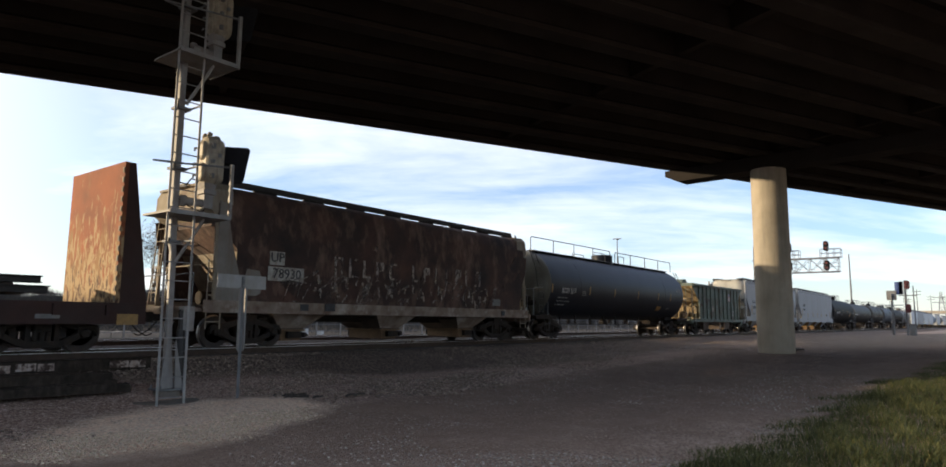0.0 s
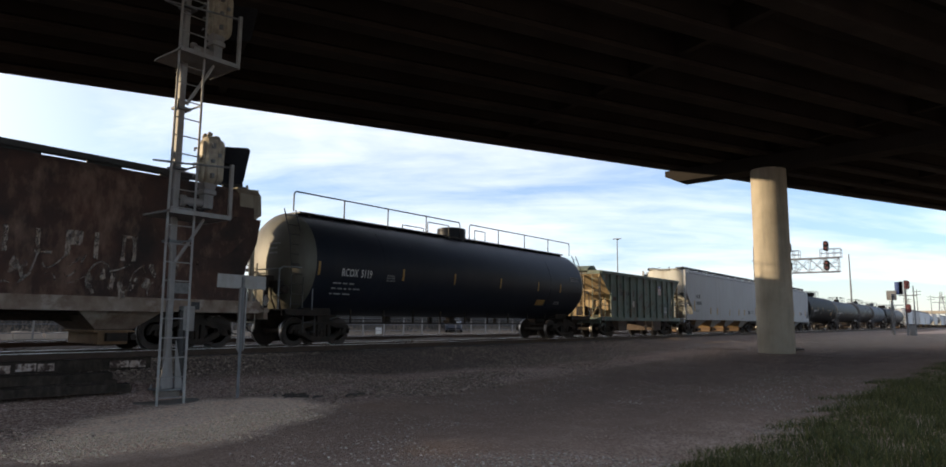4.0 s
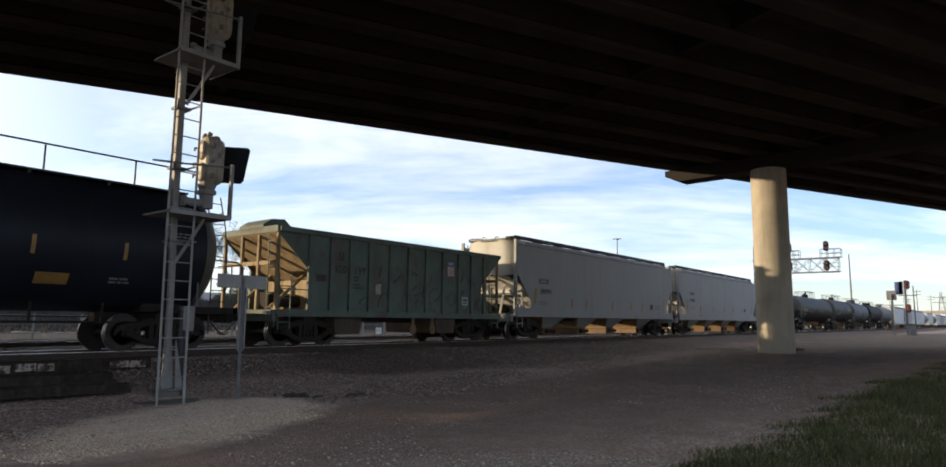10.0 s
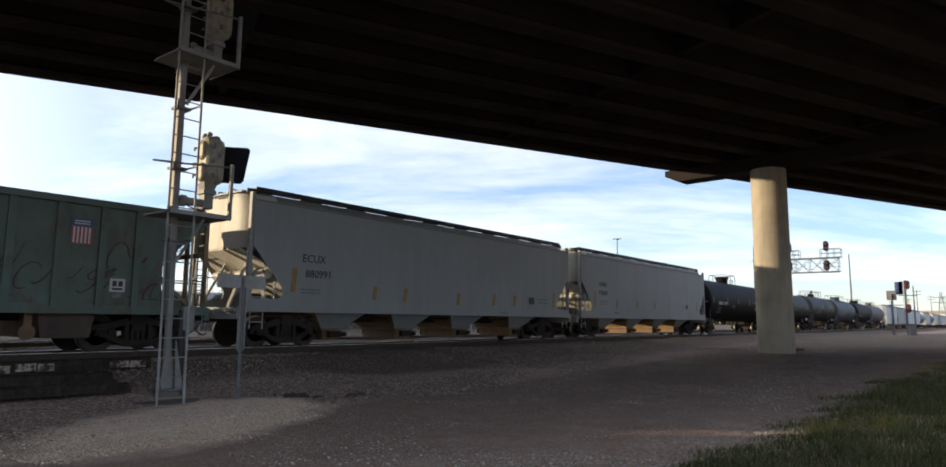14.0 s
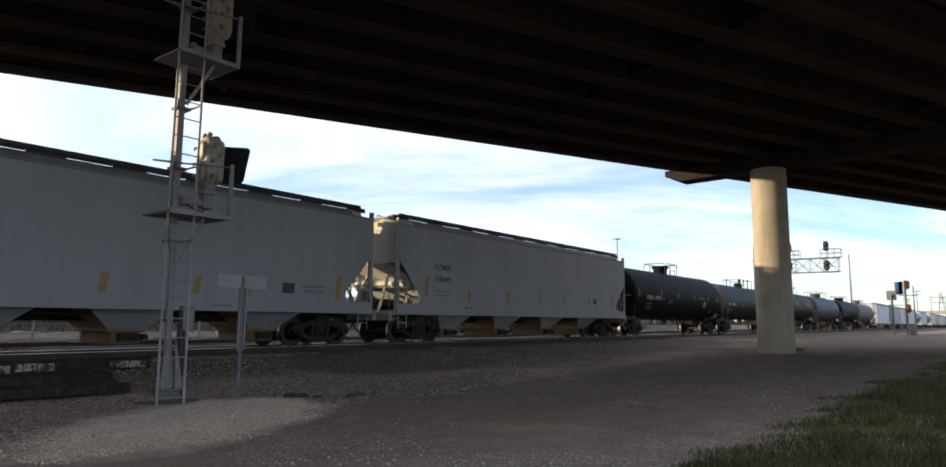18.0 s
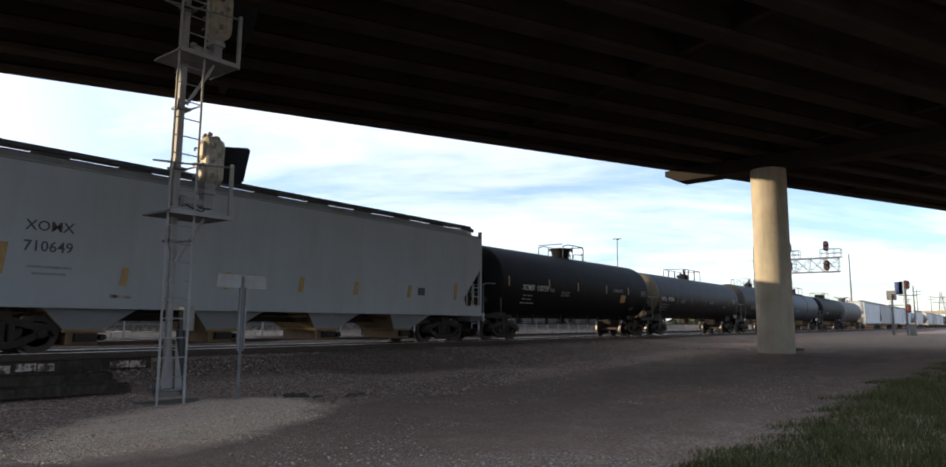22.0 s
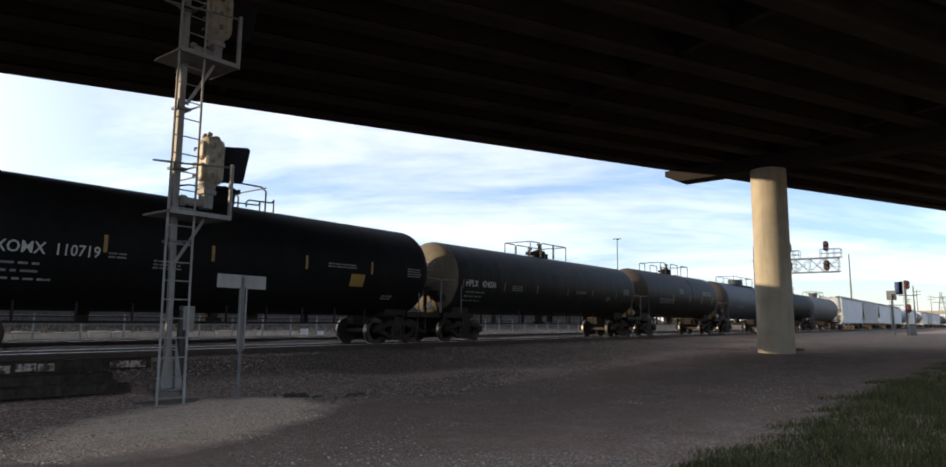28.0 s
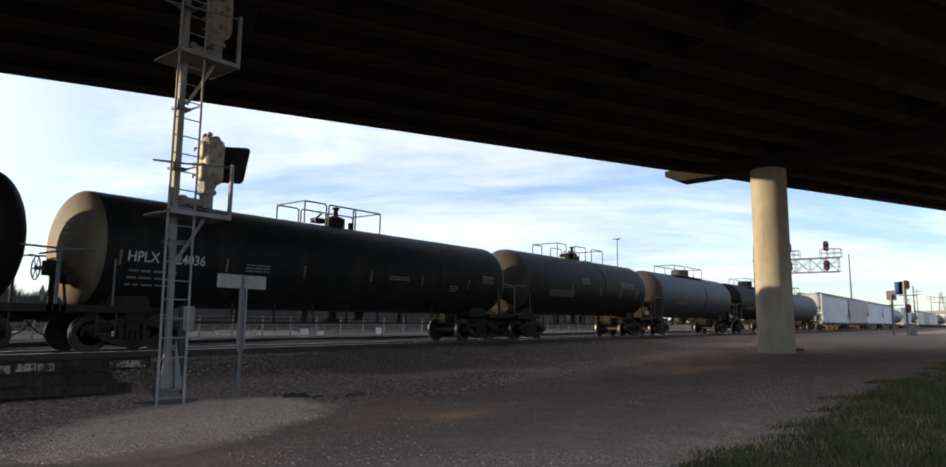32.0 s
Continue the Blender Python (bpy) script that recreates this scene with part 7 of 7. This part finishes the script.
shed(-30, 66, 52, 9, 1.9, "shed", "long grey sheet-metal warehouse behind the yard")
shed(34, 74, 26, 14, 3.2, "shed_pale", "low pale sheet-metal shed behind the yard")
shed(78, 96, 40, 18, 4.0, "shed", "grey sheet-metal warehouse far behind the yard")
for x, y, turn, paint, label in ((56, 46.4, 40, "car_dark", "dark parked car on the dirt lot"),):
    parked_car(x, y, turn, paint, label)


for x, y, w, h in ((34.4, 44.2, 0.75, 0.5), (36.3, 44.6, 1.1, 0.32), (42.5, 44.0, 0.5, 0.6)):
    t = thing("utility_box", "small white utility box standing behind the yard fence", "utility box", "boxes behind the fence", at=pose(x, y, float(ground_z(x, y)), 0, 0, 40))
    bm = B()
    box(bm, (0, 0, h / 2 - 0.02), (w, 0.5, h))
    part("body", bm, "white_mark", t, bevel=0.03)
    bm = B()
    box(bm, (0, 0, h), (w + 0.06, 0.56, 0.05))
    part("lid", bm, "galvdark", t, bevel=0.01)


def make_tree(x, y, height, crown, seed, density=1800, twig=False, name="tree", label="thin leafy tree beyond the railway yard"):
    g = float(ground_z(x, y))
    t = thing(name, label, "tree", at=pose(x, y, g))
    rng = random.Random(seed)
    bm = B()
    tips = []

    def limb(p, d, length, r, depth):
        q = p
        n = 3
        for k in range(n):
            e = q + (d + Vector((rng.uniform(-0.25, 0.25), rng.uniform(-0.25, 0.25), rng.uniform(-0.1, 0.2)))).normalized() * length / n
            r2 = r * (1 - 0.22)
            rot = (e - q).to_track_quat("Z", "Y").to_matrix().to_4x4()
            v = bmesh.ops.create_cone(bm, cap_ends=False, segments=6, radius1=r, radius2=r2, depth=(e - q).length)["verts"]
            bmesh.ops.transform(bm, matrix=Matrix.Translation((q + e) / 2) @ rot, verts=v)
            q, r = e, r2
            if depth < 3 and k > 0:
                for j in range(2):
                    a = rng.uniform(0, 6.28)
                    nd_ = (d * 0.5 + Vector((math.cos(a), math.sin(a), rng.uniform(0.1, 0.7)))).normalized()
                    limb(q, nd_, length * rng.uniform(0.5, 0.75), r * 0.6, depth + 1)
        tips.append(q)

    limb(Vector((0, 0, 0)), Vector((0.05, 0, 1)), height * 0.6, height * 0.018, 0)
    part("trunk", bm, "bark", t)
    nr = np.random.RandomState(seed)
    tp = np.array([tuple(q) for q in tips])
    c = tp[nr.randint(0, len(tp), density)] + nr.normal(0, crown * 0.16, (density, 3))
    c[:, 2] = np.maximum(c[:, 2], height * 0.15)
    s = (0.10 + 0.14 * nr.rand(density)) * (1.3 if twig else 1.0)
    d1 = nr.normal(size=(density, 3))
    d1 /= np.linalg.norm(d1, axis=1)[:, None]
    d2 = np.cross(d1, nr.normal(size=(density, 3)))
    d2 /= np.linalg.norm(d2, axis=1)[:, None]
    wd = 0.07 if twig else 0.4
    v = np.stack([c - d1 * s[:, None], c + d2 * s[:, None] * wd, c + d1 * s[:, None], c - d2 * s[:, None] * wd], 1).reshape(-1, 3)
    me = bpy.data.meshes.new("crown")
    me.from_pydata(v.tolist(), [], np.arange(density * 4).reshape(-1, 4).tolist())
    me.materials.append(M["bark"] if twig else LEAF)
    part("crown", me, None, t)


LEAF = stone_material("leaf", (0.03, 0.05, 0.015), (0.10, 0.11, 0.04))
make_tree(26.6, 53.8, 7.9, 2.6, 11, 2600, twig=True, label="bare winter tree with fine dark twigs beyond the yard")
make_tree(31.8, 50.9, 5.9, 2.6, 12, 2600, twig=True, label="bare winter tree with fine dark twigs beyond the yard")
for k, (x, y, h) in enumerate(((2, 60, 2.6), (7, 62, 2.2), (-4, 58, 2.8), (12, 61, 2.4), (17, 63, 3.0), (44, 70, 4.4), (60, 84, 5.0), (92, 90, 6), (118, 100, 6), (150, 110, 7))):
    make_tree(x, y, h, h * 0.9, 20 + k, 900, name="shrub" if h < 4.5 else "tree", label="scrubby bush growing along the far fence" if h < 4.5 else "small tree far behind the yard")


def brush_row():
    """Dry scrub along the far fence, a strip of many small blades and leaves."""
    rng = np.random.RandomState(31)
    n = 170000
    x = rng.uniform(-70, 110, n)
    y = 51.0 + rng.normal(0, 1.6, n)
    hh = (1.35 + 0.35 * np.sin(x * 0.8) * np.sin(x * 0.23 + 1) + 0.25 * np.sin(x * 2.9)) * (0.35 + 0.65 * rng.rand(n)) * np.exp(-((y - 51) / 3.2) ** 2)
    z = ground_z(x, y)
    w = 0.015 + 0.035 * rng.rand(n)
    lean = rng.normal(0, 0.22, n)
    v = np.stack([np.stack([x - w, y, z], -1), np.stack([x + w, y, z], -1), np.stack([x + lean, y, z + hh], -1)], 1).reshape(-1, 3)
    me = bpy.data.meshes.new("brush")
    me.from_pydata(v.tolist(), [], np.arange(n * 3).reshape(-1, 3).tolist())
    me.materials.append(stone_material("dry_brush", (0.055, 0.05, 0.044), (0.16, 0.145, 0.122)))
    tagged(new("brush", me), "dry dark scrub on the berm behind the yard fence", "brush", kind="stuff")


brush_row()


# ---- signals and poles down the line ----
def far_head(parent, x, y, z, material="board", h=0.9):
    bm = B()
    pts = [(0.30 * math.cos(a), (0.28 if math.sin(a) >= 0 else -0.28) * h + 0.30 * math.sin(a)) for a in np.linspace(0, 2 * math.pi, 20, endpoint=False)]
    loft(bm, [[(dx, v, u) for v, u in pts] for dx in (-0.03, 0.03)])
    hd = part("target_board", bm, material, parent, at=pose(x, y, z))
    for dz in (0.25 * h, -0.25 * h):
        bm = B()
        lathe(bm, [(-0.45, 0.13), (-0.05, 0.14), (0.2, 0.12)], "x", 10, (0, 0, dz))
        part("lamp_hood", bm, "signal_red", hd)
    return hd


M["signal_red"] = mat("dark_red_housing", (0.10, 0.015, 0.015), (0.07, 0.012, 0.012), 5, 0.6, bump=0)


def make_gantry():
    X, ym, y0, z0, z1 = 88.0, 23.45, 14.1, 7.72, 9.38
    t = thing("signal_gantry", "grey steel cantilever signal bridge over the tracks", "signal gantry", at=pose(X, 0, 0))
    bm = B()
    loft(bm, [[(a * w, ym + b * w, z) for a, b in ((-1, -1), (1, -1), (1, 1), (-1, 1))] for z, w in ((0.3, 0.3), (11.2, 0.2))])
    part("mast", bm, "galvdark", t)
    for sx in (-0.45, 0.45):
        bm = B()
        for z in (z0, z1):
            bar(bm, (sx, ym, z), (sx, y0, z), 0.12)
        part("chord", bm, "galvdark", t)
        n = 6
        for k in range(n):
            a, b = ym + (y0 - ym) * k / n, ym + (y0 - ym) * (k + 1) / n
            bm = B()
            bar(bm, (sx, a, z0), (sx, b, z1), 0.05)
            bar(bm, (sx, a, z1), (sx, b, z0), 0.05)
            bar(bm, (sx, b, z0), (sx, b, z1), 0.06)
            part("web_brace", bm, "galvdark", t)
    bm = B()
    box(bm, (0, (ym + y0) / 2, z1 + 0.06), (1.0, ym - y0 + 0.6, 0.05))
    part("walkway", bm, "galvdark", t)
    for ya, yb in ((y0 - 0.3, y0 + 1.9), (y0 + 4.2, y0 + 6.2)):
        bm = B()
        for z in (z1 + 0.55, z1 + 1.05):
            for sx in (-0.5, 0.5):
                bar(bm, (sx, ya, z), (sx, yb, z), 0.035, seg=5)
        for yy in np.linspace(ya, yb, 4):
            for sx in (-0.5, 0.5):
                bar(bm, (sx, yy, z1), (sx, yy, z1 + 1.05), 0.035, seg=5)
        part("guard_rail", bm, "galvdark", t)
        bm = B()
        for z in (z0 + 0.55, z0 + 1.0):
            bar(bm, (-0.6, ya, z), (-0.6, yb, z), 0.03, seg=5)
        box(bm, (-0.6, (ya + yb) / 2, z0), (0.5, yb - ya, 0.05))
        part("lower_platform", bm, "galvdark", t)
    for y in (15.25, 19.3):
        for z in (10.75, 8.45):
            far_head(t, -0.75, y, z, h=1.1)
        bm = B()
        bar(bm, (-0.6, y, z0), (-0.6, y, 11.0), 0.05, seg=6)
        part("head_pole", bm, "galvdark", t)


make_gantry()


def make_far_signal(x, y, top, heads, back, label):
    g = float(ground_z(x, y))
    t = thing("far_signal", label, "signal mast", at=pose(x, y, g))
    bm = B()
    bar(bm, (0, 0, 0), (0, 0, top), 0.12, seg=8)
    part("mast", bm, "galvdark", t)
    bm = B()
    box(bm, (0, -0.2, top * 0.72), (0.8, 1.9, 0.08))
    part("platform", bm, "galvdark", t)
    for z in heads:
        far_head(t, -0.2, -0.25, z, "signal_red")
    for yy, z, w, h, mt in back:
        bm = B()
        box(bm, (0.2, yy, z), (0.1, w, h))
        part("target_board", bm, mt, t)
    bm = B()
    ladder_into(bm, -0.3, 0, 0, top, 0.4, "y", 0.02, 0.4)
    part("ladder", bm, "galvdark", t)


make_far_signal(99.5, 8.75, 6.9, (6.3, 3.35), ((0.72, 5.9, 0.8, 1.6, "blue_box"), (0.42, 5.95, 0.45, 1.6, "shed_pale")), "far signal mast with red heads and a blue and white board")
make_far_signal(99.4, 10.25, 5.2, (), ((0.0, 5.0, 1.1, 1.2, "galvdark"),), "far signal seen from behind with a grey square board")
t = thing("relay_cabinet", "grey trackside relay cabinet beside the far signals", "cabinet", at=pose(97.0, 8.0, float(ground_z(97, 8))))
bm = B()
box(bm, (0, 0, 0.7), (0.5, 0.6, 1.3))
part("body", bm, "galvdark", t, bevel=0.03)
bm = B()
box(bm, (0, 0, 1.38), (0.6, 0.7, 0.06))
part("roof", bm, "galvdark", t)
bm = B()
box(bm, (-0.262, 0, 0.7), (0.03, 0.45, 1.0))
part("door", bm, "galvdark", t)


def pole(x, y, h, r, label, arms=0, lamp=False):
    t = thing("light_pole" if lamp else "utility_pole", label, "pole", at=pose(x, y, float(ground_z(x, y))))
    bm = B()
    lathe(bm, [(0, r), (h, r * 0.55)], "z", 8)
    part("pole", bm, "galvdark", t)
    for k in range(arms):
        bm = B()
        box(bm, (0, 0, h - 0.6 - k * 1.0), (0.12, 2.4, 0.12))
        part("crossarm", bm, "tie", t)
    if lamp:
        bm = B()
        box(bm, (0, 0, h), (0.3, 1.9, 0.16))
        box(bm, (0, 0, h - 0.1), (1.2, 0.3, 0.16))
        part("luminaires", bm, "galvdark", t)


pole(135.1, 65.1, 19.6, 0.18, "tall light mast with a crown of floodlights", lamp=True)
pole(168.2, 24.9, 16.6, 0.22, "tall slim grey pole beyond the tracks")
pole(99.7, 7.9, 6.2, 0.10, "slim post beside the far signals")
for x, y, h in ((250, 19, 12), (300, 18.5, 12), (360, 17, 14), (330, 28, 12), (210, 55, 12), (280, 60, 12)):
    pole(x, y, h, 0.16, "wooden utility pole with crossarms far off", arms=2)


def far_places():
    # road overpass and transmission tower on the horizon
    t = thing("far_overpass", "pale concrete overpass crossing far down the line", "overpass", at=pose(420, 0, 0))
    bm = B()
    box(bm, (0, 20, 8.1), (10, 130, 1.4))
    part("deck", bm, "tan_wall", t)
    for y in range(-40, 90, 22):
        bm = B()
        box(bm, (0, y + 4, 3.7), (1.2, 3.5, 7.6))
        part("pier", bm, "tan_wall", t)
    t = thing("transmission_tower", "steel lattice transmission tower on the horizon", "tower", at=pose(430, 22, 0))
    for sx, sy in ((-1, -1), (1, -1), (1, 1), (-1, 1)):
        bm = B()
        bar(bm, (sx * 2.2, sy * 2.2, 0), (sx * 0.3, sy * 0.3, 19), 0.2)
        part("leg", bm, "galvdark", t)
    for z in (6, 11, 15, 18):
        bm = B()
        w = 2.2 - 1.9 * z / 19
        for a, b in (((-w, -w), (w, -w)), ((w, -w), (w, w)), ((w, w), (-w, w)), ((-w, w), (-w, -w))):
            bar(bm, (*a, z), (*b, z), 0.14)
            bar(bm, (*a, z), (b[0] * 1.2, b[1] * 1.2, z - 3), 0.12)
        part("bracing", bm, "galvdark", t)
    bm = B()
    box(bm, (0, 0, 16), (0.3, 7, 0.3))
    box(bm, (0, 0, 13.5), (0.3, 8, 0.3))
    part("crossarm", bm, "galvdark", t)
    # far woods: one strip of small crowns along the horizon
    rng = np.random.RandomState(9)
    n = 26000
    ang = np.radians(rng.uniform(-30, 150, n))
    rad = rng.uniform(480, 620, n)
    hgt = 5 + 4 * np.sin(ang * 37) * np.sin(ang * 91 + 1)
    c = np.stack([rad * np.cos(ang), rad * np.sin(ang), np.abs(hgt) * rng.rand(n) ** 0.7 + 0.5], -1)
    s = 0.9 + 0.9 * rng.rand(n)
    d1, d2 = rng.normal(size=(n, 3)), rng.normal(size=(n, 3))
    d1 /= np.linalg.norm(d1, axis=1)[:, None]
    d2 /= np.linalg.norm(d2, axis=1)[:, None]
    v = np.stack([c - d1 * s[:, None], c + d2 * s[:, None], c + d1 * s[:, None], c - d2 * s[:, None]], 1).reshape(-1, 3)
    me = bpy.data.meshes.new("far_woods")
    me.from_pydata(v.tolist(), [], np.arange(n * 4).reshape(-1, 4).tolist())
    me.materials.append(LEAF)
    tagged(new("far_woods", me), "hazy line of trees along the horizon", "woods", kind="stuff")


far_places()

# ---- the train rolls to the left, along -x ----
SPEEDS = [(0.0, 3.52), (3.0, 3.51), (6.0, 3.48), (9.0, 3.42), (12.0, 3.39), (14.5, 3.33), (17.0, 3.35), (21.0, 3.43), (25.0, 3.36), (32.0, 3.365)]


def run_to(t):
    """Metres that the train has gone by t seconds."""
    ts = np.linspace(0, t, 81)
    v = np.interp(ts, [a for a, _ in SPEEDS], [b for _, b in SPEEDS])
    return float(np.sum((v[1:] + v[:-1]) / 2) * t / 80) if t > 0 else 0.0


def motions():
    times = [0.0, 0.2, 0.5] + [float(k) for k in range(1, 32)] + [31.5, 31.8, 32.0]
    gone = [run_to(t) for t in times]
    for car, x in CARS:
        walk(car, [(t, pose(x - s, TRACK, RAIL)) for t, s in zip(times, gone)])
    ticks = [k / 6 for k in range(193)]
    turn = [-math.degrees(run_to(t) / 0.457) for t in ticks]
    for w, a in WHEELS:
        walk(w, [(t, Matrix.Translation((a, 0, 0.457)) @ Matrix.Rotation(radians(q), 4, "Y")) for t, q in zip(ticks, turn)])


motions()
